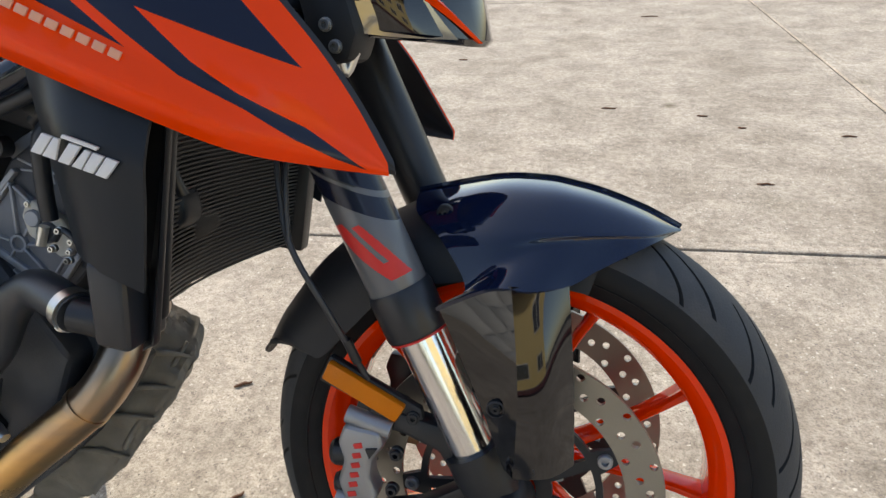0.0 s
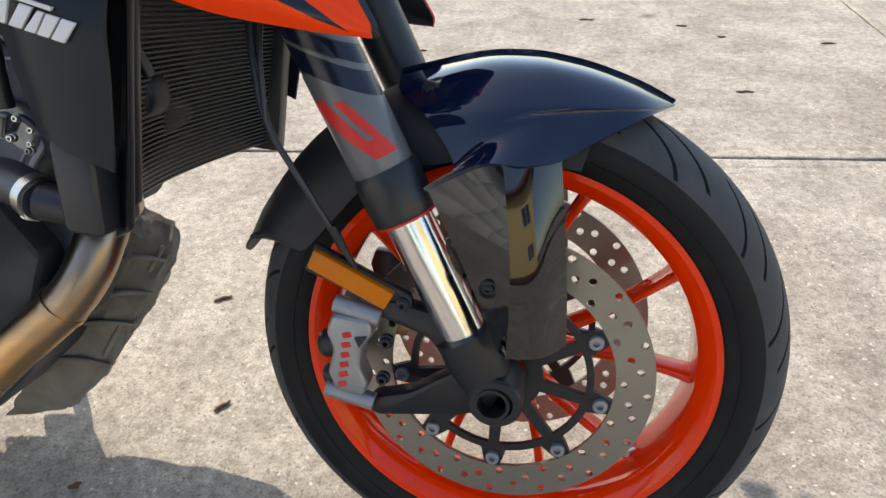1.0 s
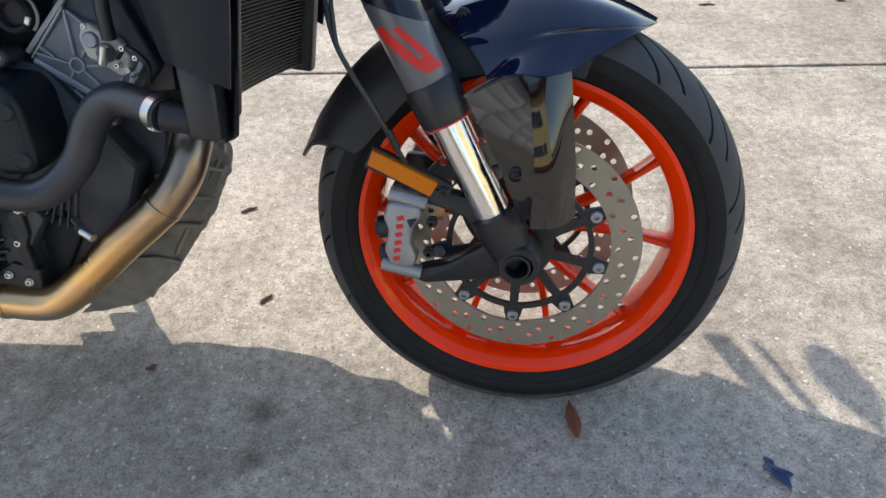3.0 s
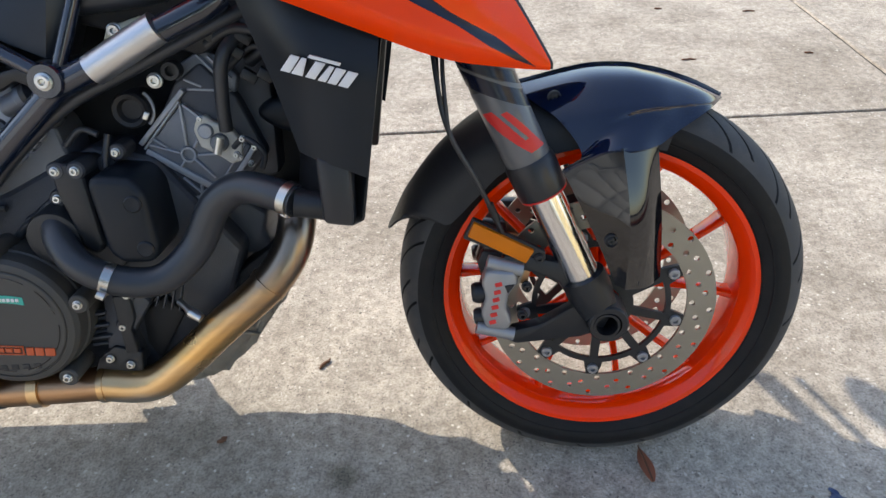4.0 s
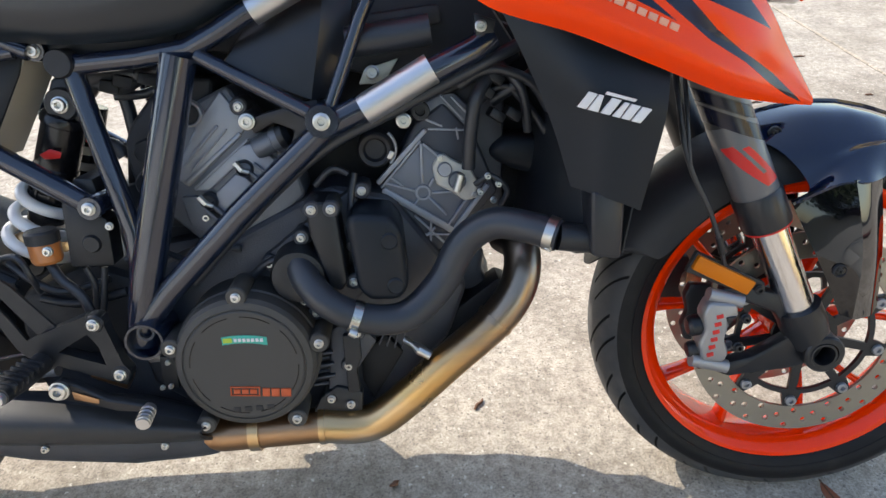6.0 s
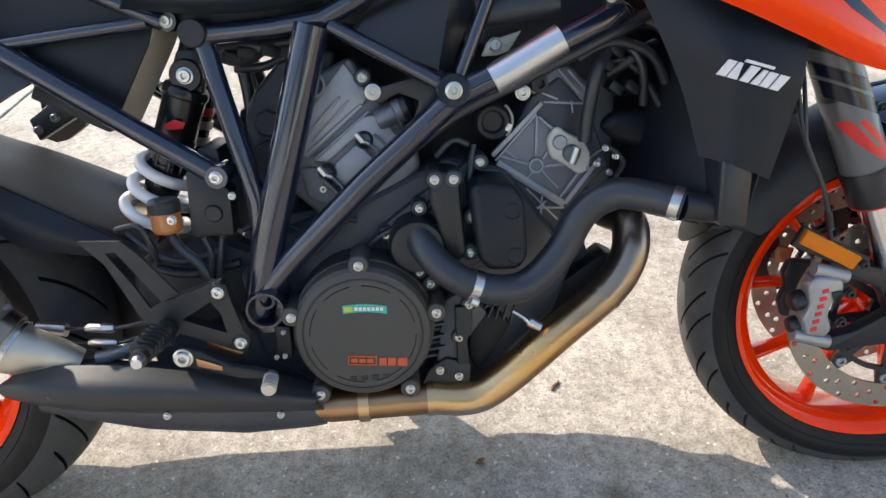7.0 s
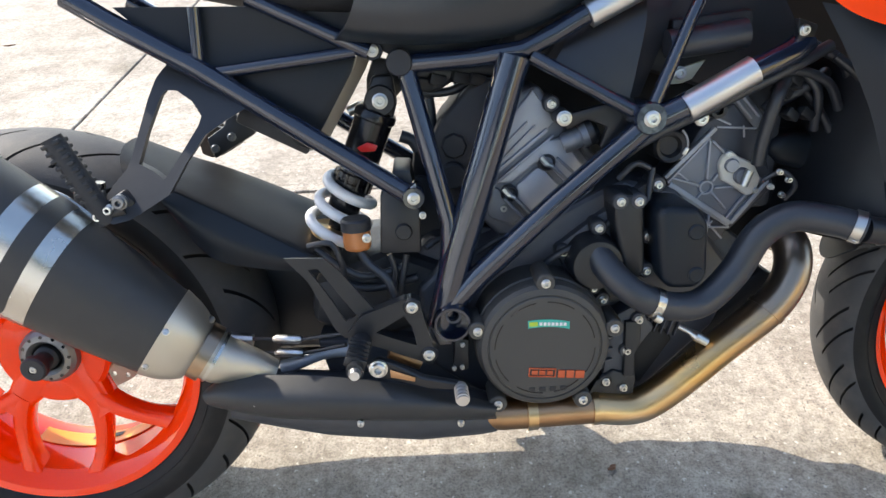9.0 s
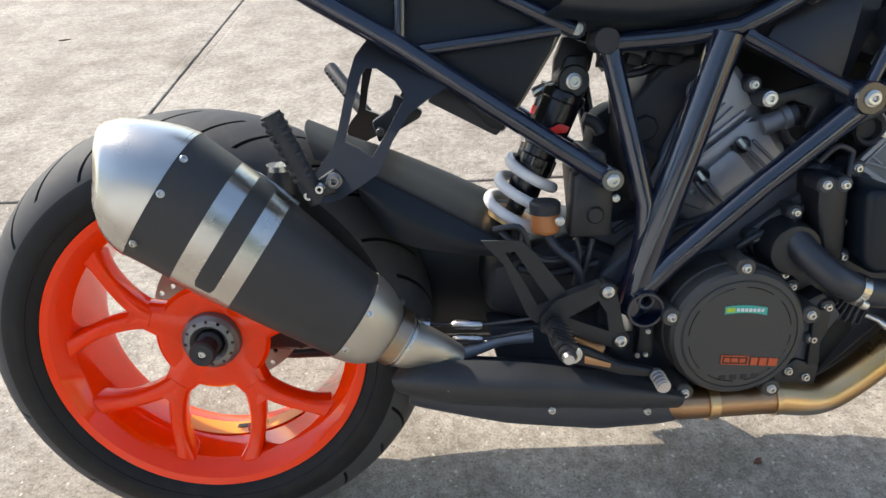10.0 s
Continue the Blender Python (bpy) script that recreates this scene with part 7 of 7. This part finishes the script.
shield = part("collector_shield", sheet(bmesh.new(), [
    [(-1.212, -0.165, 0.336), (-1.180, -0.175, 0.352), (-1.069, -0.185, 0.350), (-0.968, -0.180, 0.328), (-0.890, -0.170, 0.301), (-0.831, -0.160, 0.274)],
    [(-1.218, -0.185, 0.334), (-1.170, -0.205, 0.342), (-1.073, -0.212, 0.333), (-0.973, -0.205, 0.316), (-0.898, -0.195, 0.299), (-0.838, -0.178, 0.278)],
    [(-1.214, -0.185, 0.319), (-1.157, -0.205, 0.317), (-1.073, -0.208, 0.304), (-0.971, -0.200, 0.288), (-0.896, -0.190, 0.276), (-0.839, -0.175, 0.266)],
    [(-1.206, -0.165, 0.300), (-1.143, -0.172, 0.286), (-1.069, -0.172, 0.276), (-0.963, -0.168, 0.264), (-0.892, -0.160, 0.254), (-0.835, -0.150, 0.245)]], 0.004, 5, 5), CAN_BLACK, BIKE, "matt black heat shield over the exhaust collector", sharp=50)
part("collector", tube(bmesh.new(), [(-1.195, -0.120, 0.297), (-1.063, -0.120, 0.271), (-0.936, -0.120, 0.253), (-0.832, -0.120, 0.235)], [0.035, 0.045, 0.045, 0.026], 24, 4), ENGINE_DARK, shield)
for p in ((-1.145, -0.207, 0.329), (-1.017, -0.201, 0.285), (-0.886, -0.176, 0.259)):
    bolt(shield, p, 0.0048, 0.004)

# dark plate added to hide bright ground between pedal and shield
part("backing_plate", plate(bmesh.new(), [(-1.085, -0.070, 0.344), (-0.953, -0.070, 0.342), (-0.848, -0.070, 0.303), (-0.825, -0.070, 0.219), (-1.063, -0.070, 0.249)], 0.06, 0.006), ENGINE_DARK, BIKE)

# ---- rider's footrest, brake pedal, heel plate ----
rest = bmesh.new()
pierced(rest, [[(-1.026, -0.168, 0.399), (-1.006, -0.168, 0.422), (-0.950, -0.168, 0.441), (-0.931, -0.168, 0.438), (-0.928, -0.168, 0.420), (-0.918, -0.168, 0.375), (-0.911, -0.168, 0.365), (-0.918, -0.168, 0.346), (-0.934, -0.168, 0.352), (-0.995, -0.168, 0.379), (-1.011, -0.168, 0.370), (-1.026, -0.168, 0.381)],
               [(-0.990, -0.168, 0.397), (-0.952, -0.168, 0.418), (-0.942, -0.168, 0.401), (-0.938, -0.168, 0.375), (-0.972, -0.168, 0.389)]], 0.018)
footrest = part("footrest_bracket", rest, BLACK_METAL, BIKE, "black rider footrest bracket")
for p in ((-0.941, -0.170, 0.430), (-0.923, -0.170, 0.361)):
    part("boss", lathe(bmesh.new(), [(0, 0.0), (0.010, 0.0), (0.012, 0.003), (0.012, 0.02)], p, Y, 24), BLACK_METAL, footrest)
    bolt(footrest, p, 0.0078, 0.005)
part("footpeg", tube(bmesh.new(), [(-1.008, -0.175, 0.389), (-1.010, -0.215, 0.388), (-1.010, -0.262, 0.393)], [0.013, 0.012, 0.010], 16), BLACK_METAL, footrest, "ribbed black folding footpeg")
for k in range(6):
    c = Vector((-1.008, -0.175, 0.389)).lerp(Vector((-1.010, -0.262, 0.393)), 0.2 + 0.13 * k)
    part("rib", bar_box(bmesh.new(), c + Vector((0, 0, 0.006)), (0.026, 0.004, 0.012), (0, 20, 0), 0.001), BLACK_METAL, footrest)
part("peg_tip", lathe(bmesh.new(), [(0, -0.006), (0.006, -0.006), (0.008, 0), (0.008, 0.01)], (-1.010, -0.262, 0.391), Y, 16), ALU, footrest)
heel = bmesh.new()
pierced(heel, [[(-1.097, -0.160, 0.503), (-1.048, -0.160, 0.500), (-1.030, -0.160, 0.482), (-0.986, -0.160, 0.421), (-1.008, -0.160, 0.406), (-1.030, -0.160, 0.388), (-1.042, -0.160, 0.401), (-1.070, -0.160, 0.470)],
               [(-1.068, -0.160, 0.486), (-1.056, -0.160, 0.487), (-1.034, -0.160, 0.452), (-1.013, -0.160, 0.419), (-1.028, -0.160, 0.412), (-1.042, -0.160, 0.441)]], 0.004)
part("heel_plate", heel, BLACK_METAL, BIKE, "black slotted heel plate")
pedal = part("brake_pedal", plate(bmesh.new(), [(-1.005, -0.185, 0.358), (-0.988, -0.185, 0.368), (-0.967, -0.188, 0.361), (-0.932, -0.195, 0.343), (-0.885, -0.200, 0.333), (-0.880, -0.200, 0.322), (-0.925, -0.195, 0.325), (-0.968, -0.188, 0.336), (-0.997, -0.185, 0.342)], 0.012, 0.003), BLACK_METAL, BIKE, "black brake pedal with ribbed metal tip")
bolt(pedal, (-0.989, -0.188, 0.356), 0.0125, 0.008)
tip = part("pedal_tip", tube(bmesh.new(), [(-0.885, -0.195, 0.327), (-0.884, -0.226, 0.323)], 0.0078, 20), ALU, pedal, "ribbed metal pedal tip")
for k in range(4):
    c = Vector((-0.885, -0.195, 0.327)).lerp(Vector((-0.884, -0.226, 0.323)), 0.2 + 0.22 * k)
    d = (Vector((-0.884, -0.226, 0.323)) - Vector((-0.885, -0.195, 0.327))).normalized()
    part("tip_rib", lathe(bmesh.new(), [(0.0075, -0.0015), (0.0092, -0.0012), (0.0092, 0.0012), (0.0075, 0.0015)], c, d, 20), ALU, pedal)
part("pedal_slot", plate(bmesh.new(), [(-0.974, -0.190, 0.354), (-0.942, -0.196, 0.344), (-0.943, -0.196, 0.338), (-0.974, -0.190, 0.343)], 0.001, 0.0003), COPPER, pedal)
for z0, z1 in ((0.371, 0.391), (0.350, 0.374)):
    part("push_rod", tube(bmesh.new(), [(-1.180, -0.100, z0 - 0.002), (-1.095, -0.118, z0), (-1.032, -0.150, z1)], 0.0026, 10), HOSE, pedal, "thin dark rod")
    part("rod_adjuster", tube(bmesh.new(), [(-1.136, -0.110, z0 - 0.001), (-1.131, -0.111, z0), (-1.101, -0.117, z0), (-1.096, -0.118, z0)], [0.0045, 0.0062, 0.0062, 0.0040], 16), ALU, pedal, "steel rod adjuster")
part("link_arm", tube(bmesh.new(), [(-1.128, -0.108, 0.324), (-1.105, -0.110, 0.332), (-1.070, -0.112, 0.344), (-1.028, -0.112, 0.348)], [0.012, 0.009, 0.008, 0.010], 16, 4), ENGINE_GREY, pedal, "cast linkage arm")
part("rod_sleeve", tube(bmesh.new(), [(-1.204, -0.100, 0.371), (-1.167, -0.100, 0.366)], 0.009, 12), ALU, pedal)
part("stand_switch", plate(bmesh.new(), [(-0.887, -0.135, 0.365), (-0.868, -0.135, 0.362), (-0.870, -0.135, 0.316), (-0.891, -0.135, 0.318)], 0.02, 0.002), BLACK_METAL, engine)
for p in ((-0.877, -0.137, 0.356), (-0.890, -0.137, 0.321), (-0.879, -0.137, 0.322)):
    bolt(engine, p, 0.0035, 0.003)
part("gold_pipe", tube(bmesh.new(), [(-0.977, -0.120, 0.347), (-0.935, -0.120, 0.326)], 0.012, 16), COPPER, engine)

# ---- passenger footrest and silencer hanger ----
HANG = [[(-1.220, -0.078, 0.747), (-1.238, -0.092, 0.726), (-1.246, -0.108, 0.703), (-1.261, -0.152, 0.640), (-1.266, -0.161, 0.627), (-1.280, -0.174, 0.611), (-1.287, -0.184, 0.599), (-1.289, -0.198, 0.580), (-1.276, -0.203, 0.572), (-1.257, -0.200, 0.575), (-1.230, -0.188, 0.589), (-1.214, -0.181, 0.598), (-1.197, -0.157, 0.629), (-1.176, -0.136, 0.658), (-1.150, -0.124, 0.674), (-1.127, -0.114, 0.686), (-1.138, -0.104, 0.703), (-1.194, -0.082, 0.739)],
        [(-1.225, -0.102, 0.711), (-1.212, -0.102, 0.710), (-1.191, -0.111, 0.695), (-1.181, -0.121, 0.680), (-1.184, -0.128, 0.670), (-1.203, -0.149, 0.640), (-1.221, -0.169, 0.614), (-1.235, -0.163, 0.624), (-1.252, -0.157, 0.632), (-1.244, -0.134, 0.665), (-1.231, -0.107, 0.704)]]
hanger = part("footrest_hanger", pierced(bmesh.new(), HANG, 0.012), BLACK_METAL, BIKE, "black forked passenger footrest hanger")
part("footrest_hanger", pierced(bmesh.new(), [[(x, -y, z) for x, y, z in loop] for loop in HANG], 0.012), BLACK_METAL, BIKE, "black passenger footrest hanger on the far side")
part("hanger_top", plate(bmesh.new(), [(-1.220, -0.078, 0.747), (-1.194, -0.082, 0.741), (-1.136, -0.098, 0.702), (-1.155, -0.105, 0.683), (-1.192, -0.098, 0.702), (-1.223, -0.090, 0.720)], 0.02, 0.004), BLACK_METAL, hanger)
bolt(hanger, (-1.262, -0.204, 0.598), 0.009, 0.008, NUT_GREY)
part("pivot_block", plate(bmesh.new(), [(-1.294, -0.190, 0.590), (-1.264, -0.190, 0.608), (-1.251, -0.190, 0.594), (-1.263, -0.190, 0.578), (-1.290, -0.190, 0.568)], 0.02, 0.004), BLACK_METAL, hanger)
for p_top, p_bot in ((Vector((-1.325, -0.199, 0.674)), Vector((-1.284, -0.192, 0.572))), (Vector((-1.318, 0.280, 0.6925)), Vector((-1.255, 0.200, 0.6205)))):
    ppeg = part("passenger_footpeg", tube(bmesh.new(), [p_bot, p_bot.lerp(p_top, 0.4), p_top], [0.011, 0.0125, 0.012], 14), BLACK_PLASTIC, BIKE, "folded black passenger footpeg")
    for k in range(9):
        c = p_bot.lerp(p_top, 0.30 + 0.08 * k)
        part("rib", bar_box(bmesh.new(), c, (0.0232, 0.0232, 0.0050), (0, -22, 0), 0.0015), BLACK_PLASTIC, ppeg)
part("pivot", tube(bmesh.new(), [(-1.296, -0.190, 0.576), (-1.264, -0.190, 0.588)], 0.009, 16), BLACK_METAL, hanger)
part("hanger_clip", tube(bmesh.new(), [(-1.381, -0.135, 0.603), (-1.353, -0.140, 0.590), (-1.318, -0.140, 0.556)], 0.004, 12, 4), STEEL, hanger)
part("rubber_mount", tube(bmesh.new(), [(-1.336, -0.115, 0.602), (-1.340, -0.115, 0.568)], 0.0185, 24), HOSE, hanger, "round rubber mount")
part("mount_ring", tube(bmesh.new(), [(-1.337, -0.115, 0.603), (-1.337, -0.115, 0.596)], 0.0195, 24), STEEL, hanger)
for p in ((-1.293, -0.195, 0.581), (-1.280, -0.195, 0.588)):
    bolt(hanger, p, 0.0065, 0.008, BOLT)
hook = part("mount_tab", plate(bmesh.new(), [(-1.200, 0.060, 0.663), (-1.184, 0.060, 0.654), (-1.160, 0.060, 0.636), (-1.165, 0.060, 0.627), (-1.228, 0.060, 0.594), (-1.236, 0.060, 0.625), (-1.207, 0.060, 0.643)], 0.02, 0.003), BLACK_METAL, hanger, "black mounting tab with two bolts")
for p in ((-1.225, 0.060, 0.610), (-1.198, 0.060, 0.626)):
    bolt(hook, p, 0.0070, 0.005, NUT_GREY)
# unseen left plate cut to cast the notched ground shadow, and side stand
part("footrest_bracket", plate(bmesh.new(), [(-0.97, 0.185, 0.275), (-0.89, 0.185, 0.258), (-0.83, 0.185, 0.155), (-0.775, 0.185, 0.145), (-0.80, 0.185, 0.25), (-0.86, 0.185, 0.37), (-1.04, 0.185, 0.40)], 0.010, 0.003), BLACK_METAL, BIKE, "black left-side plate, unseen, cut to cast the ground shadow")
stand = part("side_stand", tube(bmesh.new(), [(-0.80, 0.12, 0.27), (-0.775, 0.20, 0.17), (-0.766, 0.262, 0.084)], 0.012, 16), BLACK_METAL, BIKE, "black side stand")
part("foot", plate(bmesh.new(), [(-0.80, 0.235, 0.076), (-0.74, 0.235, 0.076), (-0.73, 0.290, 0.092), (-0.79, 0.295, 0.093)], 0.008, 0.002, normal=(0, 0.27, -0.96)), BLACK_METAL, stand)

# ---- litter on the ground ----


def twig(at, length, turn, r=0.003, mat=None, label="small brown twig lying on the concrete"):
    bm = bmesh.new()
    pts = [(length * (k / 5 - 0.5), 0.05 * length * math.sin(k * 1.7 + turn), r * 0.9 + 0.0012 * (k % 2)) for k in range(6)]
    tube(bm, pts, [r * 0.6, r, r * 1.1, r, r * 0.9, r * 0.4], 8, 3)
    ob = new("twig", mesh_of("twig", bm, mat or TWIG))
    ob.matrix_basis = Matrix.Translation((*at, 0)) @ Matrix.Rotation(radians(turn), 4, "Z")
    return tagged(ob, label, "twig", "twigs on the ground")


for at, length, turn in (((-0.585, 0.367), 0.036, 35), ((-0.463, 0.109), 0.030, 55), ((0.554, 1.479), 0.05, 3), ((0.965, 1.513), 0.028, -10), ((0.429, 2.093), 0.04, 0), ((0.554, 1.973), 0.03, 0), ((0.083, 2.157), 0.06, 5),
                         ((-0.612, -0.064), 0.018, 40), ((0.891, 1.922), 0.05, 4), ((0.288, 3.966), 0.10, 3), ((-0.496, 1.777), 0.05, 8), ((-3.156, 2.467), 0.06, 20), ((-0.611, -0.067), 0.012, 30), ((-0.660, 2.878), 0.05, 5)):
    twig(at, length, turn)


def dry_leaf(at, length, width, turn):
    bm = bmesh.new()
    rows = []
    for k in range(9):
        s = k / 8
        w = width * math.sin(math.pi * min(1, s * 0.92 + 0.06)) ** 0.7
        rows.append([(length * (s - 0.5), w * u, 0.002 + 0.007 * abs(u) ** 1.5 + 0.002 * math.sin(6 * s)) for u in (-0.5, -0.25, 0, 0.25, 0.5)])
    sheet(bm, rows, 0.0008, 2, 2)
    ob = new("dry_leaf", mesh_of("dry_leaf", bm, LEAF))
    ob.matrix_basis = Matrix.Translation((*at, 0.001)) @ Matrix.Rotation(radians(turn), 4, "Z")
    tagged(ob, "curled reddish-brown dry leaf on the concrete", "leaf")
    part("midrib", tube(bmesh.new(), [(-length / 2, 0, 0.005), (0, 0, 0.006), (length * 0.58, 0, 0.004)], 0.0012, 8, 3), TWIG, ob)
    return ob


dry_leaf((0.099, -0.108), 0.062, 0.022, 100)
bm = bmesh.new()
random.seed(5)
rows = [[(0.011 * (i - 2) + random.uniform(-0.003, 0.003), 0.009 * (j - 2) + random.uniform(-0.003, 0.003) - 0.006 * (i - 2), 0.002 + random.uniform(0, 0.008)) for i in range(5)] for j in range(5)]
sheet(bm, rows, 0.001, 3, 3)
scrap = new("plastic_scrap", mesh_of("plastic_scrap", bm, BLUE_RAG, 60))
scrap.matrix_basis = Matrix.Translation((*(0.385, -0.170), 0.001)) @ Matrix.Rotation(radians(-20), 4, "Z") @ Matrix.Diagonal((0.9, 0.65, 0.8, 1))
tagged(scrap, "crumpled blue plastic scrap on the concrete", "litter")
bm = bmesh.new()
rows = [[(0.012 * (i - 2), 0.004 * (j - 1) + 0.004 * math.sin(i), 0.002 + random.uniform(0, 0.004)) for i in range(5)] for j in range(3)]
sheet(bm, rows, 0.001, 3, 3)
paper = new("paper_scrap", mesh_of("paper_scrap", bm, FLANGE, 60))
paper.matrix_basis = Matrix.Translation((*(0.346, -0.160), 0.001)) @ Matrix.Rotation(radians(-25), 4, "Z") @ Matrix.Diagonal((0.55, 0.6, 0.6, 1))
tagged(paper, "torn grey paper scrap beside a blue one", "litter")

# pebbles and grit
bm = bmesh.new()
random.seed(11)
for k in range(420):
    x, y = random.uniform(-2.6, 1.3), random.uniform(-0.45, 2.2)
    r = random.uniform(0.0012, 0.0034)
    made = bmesh.ops.create_icosphere(bm, subdivisions=1, radius=r, matrix=Matrix.Translation((x, y, r * 0.3)) @ Matrix.Diagonal((1, random.uniform(0.6, 1), 0.6, 1)))
grit = new("grit", mesh_of("grit", bm, material("grit_stone", (0.36, 0.33, 0.28), 0.85, vary=0.5)))
tagged(grit, "loose grit scattered over the concrete", "grit", kind="stuff")

# ---- houses, lawn and trees across the drive, unseen, added for glossy parts to mirror ----
WALL = material("yellow_stucco", (0.70, 0.56, 0.26), 0.85, vary=0.08, grain=6, bump=0.5, bscale=60, coords="Object")
ROOF = material("brown_shingle", (0.16, 0.09, 0.07), 0.85, vary=0.3, grain=12)
GARAGE = material("pale_grey_door", (0.70, 0.71, 0.71), 0.5, vary=0.06, grain=8)
GLASS_DARK = material("dark_window", (0.02, 0.025, 0.03), 0.06, coat=0.5, vary=0.2)
BARK = material("grey_bark", (0.13, 0.10, 0.08), 0.9, vary=0.3, bump=0.6, bscale=60)
LEAVES = material("green_leaves", (0.06, 0.10, 0.03), 0.6, vary=0.5, grain=20)
house = tagged(new("house"), "yellow stucco house with brown roof and dark windows", "house")
house.matrix_basis = pose(9.0, -7.6, 0, 0, 0, 52)
part("wall", bar_box(bmesh.new(), (0, -3, 2.6), (7, 6, 5.2), bevel=0.01), WALL, house)
bm = bmesh.new()
loft(bm, [[(-4, -6.6, 5.15), (-4, 0.6, 5.15), (-4, -3, 6.8)], [(4, -6.6, 5.15), (4, 0.6, 5.15), (4, -3, 6.8)]])
part("roof", bm, ROOF, house)
for x, z in ((-2.2, 1.4), (0.0, 1.4), (2.2, 1.4), (-2.2, 3.9), (0.0, 3.9), (2.2, 3.9)):
    w = part("window", bar_box(bmesh.new(), (x, 0.01, z), (1.1, 0.06, 1.2), bevel=0.01), GARAGE, house)
    for dx in (-0.26, 0.26):
        part("pane", bar_box(bmesh.new(), (x + dx, 0.045, z), (0.46, 0.02, 1.06), bevel=0), GLASS_DARK, w)
# out of view, set close and sunlit so the mudguard wing mirrors something pale
garage = tagged(new("garage"), "pale garage with a closed panelled door", "garage")
garage.matrix_basis = pose(-5.0, -4.4, 0)
part("wall", bar_box(bmesh.new(), (0, -2.5, 1.2), (8.0, 5, 2.4), bevel=0.01), material("pale_stucco", (0.66, 0.67, 0.66), 0.85, vary=0.06, grain=6, bump=0.5, bscale=60), garage)
part("roof", loft(bmesh.new(), [[(-4.3, -5.3, 2.38), (-4.3, 0.3, 2.38), (-4.3, -2.5, 3.1)], [(4.3, -5.3, 2.38), (4.3, 0.3, 2.38), (4.3, -2.5, 3.1)]]), ROOF, garage)
garage_door = part("garage_door", bar_box(bmesh.new(), (1.0, 0.0, 1.1), (4.9, 0.06, 2.2), bevel=0.01), GARAGE, garage, "pale panelled door")
for k in range(4):
    for q in range(6):
        part("panel", bar_box(bmesh.new(), (1.0 - 2.0 + 0.8 * q, 0.035, 0.28 + 0.54 * k), (0.70, 0.02, 0.44), bevel=0.006), GARAGE, garage_door)
# red-brown strip added out of view, for the maroon band the wing mirrors
bm = bmesh.new()
bmesh.ops.create_grid(bm, x_segments=50, y_segments=24, size=0.5, matrix=house.matrix_basis @ Matrix.Translation((0, 5.2, 0.0)) @ Matrix.Diagonal((9.0, 3.2, 1, 1)))
random.seed(5)
for v in bm.verts:
    v.co.z = 0.055 + random.uniform(0.0, 0.04)
mulch = new("maroon_strip", mesh_of("maroon_strip", bm, material("red_brown_ground", (0.13, 0.035, 0.025), 0.9, vary=0.5, grain=60, bump=0.8, bscale=60), 60))
tagged(mulch, "red-brown ground strip before the house, unseen, added for reflections", "mulch", kind="stuff")


bm = bmesh.new()
bmesh.ops.create_grid(bm, x_segments=60, y_segments=24, size=0.5, matrix=Matrix.Translation((0.4, -7.8, 0.0)) @ Matrix.Diagonal((7.0, 5.0, 1, 1)))
random.seed(9)
for v in bm.verts:
    v.co.z = 0.012 + random.uniform(0.0, 0.03)
lawn = new("lawn", mesh_of("lawn", bm, material("mown_grass", (0.20, 0.23, 0.055), 0.9, vary=0.4, grain=30, bump=0.8, bscale=120), 60))
tagged(lawn, "sunlit mown grass in front of the house", "grass", kind="stuff")


def tree(x, y, h, spread, seed):
    random.seed(seed)
    root = tagged(new("tree"), "leafy green tree with a grey trunk", "tree", "trees by the house")
    root.matrix_basis = pose(x, y, 0)
    bm = bmesh.new()
    tube(bm, [(0, 0, -0.05), (0.05, 0.02, h * 0.3), (-0.04, 0, h * 0.6), (0, 0, h * 0.85)], [0.16, 0.12, 0.09, 0.04], 10, 3)
    for k in range(7):
        a = k * 2.4
        z = h * (0.35 + 0.07 * k)
        tube(bm, [(0, 0, z), (spread * 0.35 * math.cos(a), spread * 0.35 * math.sin(a), z + 0.35), (spread * 0.7 * math.cos(a), spread * 0.7 * math.sin(a), z + 0.55)], [0.05, 0.03, 0.012], 7)
    part("trunk", bm, BARK, root)
    centres = [(random.gauss(0, spread * 0.45), random.gauss(0, spread * 0.45), h * random.uniform(0.45, 1.0)) for _ in range(34)]
    verts, faces = [], []
    for _ in range(2600):
        cx, cy_, cz = random.choice(centres)
        p = Vector((random.gauss(cx, 0.22), random.gauss(cy_, 0.22), random.gauss(cz, 0.18)))
        d1 = Vector((random.uniform(-1, 1), random.uniform(-1, 1), random.uniform(-1, 1))).normalized() * 0.085
        d2 = d1.orthogonal().normalized() * 0.045
        i = len(verts)
        verts += [p - d1, p + d2, p + d1, p - d2]
        faces.append((i, i + 1, i + 2, i + 3))
    me = bpy.data.meshes.new("crown")
    me.from_pydata([tuple(v) for v in verts], [], faces)
    me.materials.append(LEAVES)
    part("crown", me, None, root)
    return root


tree(0.2, -6.8, 3.6, 1.3, 1)
tree(-0.2, -9.4, 4.6, 1.6, 2)
tree(2.6, -9.0, 4.2, 1.4, 3)
tree(-10.6, -3.9, 4.4, 1.3, 4)
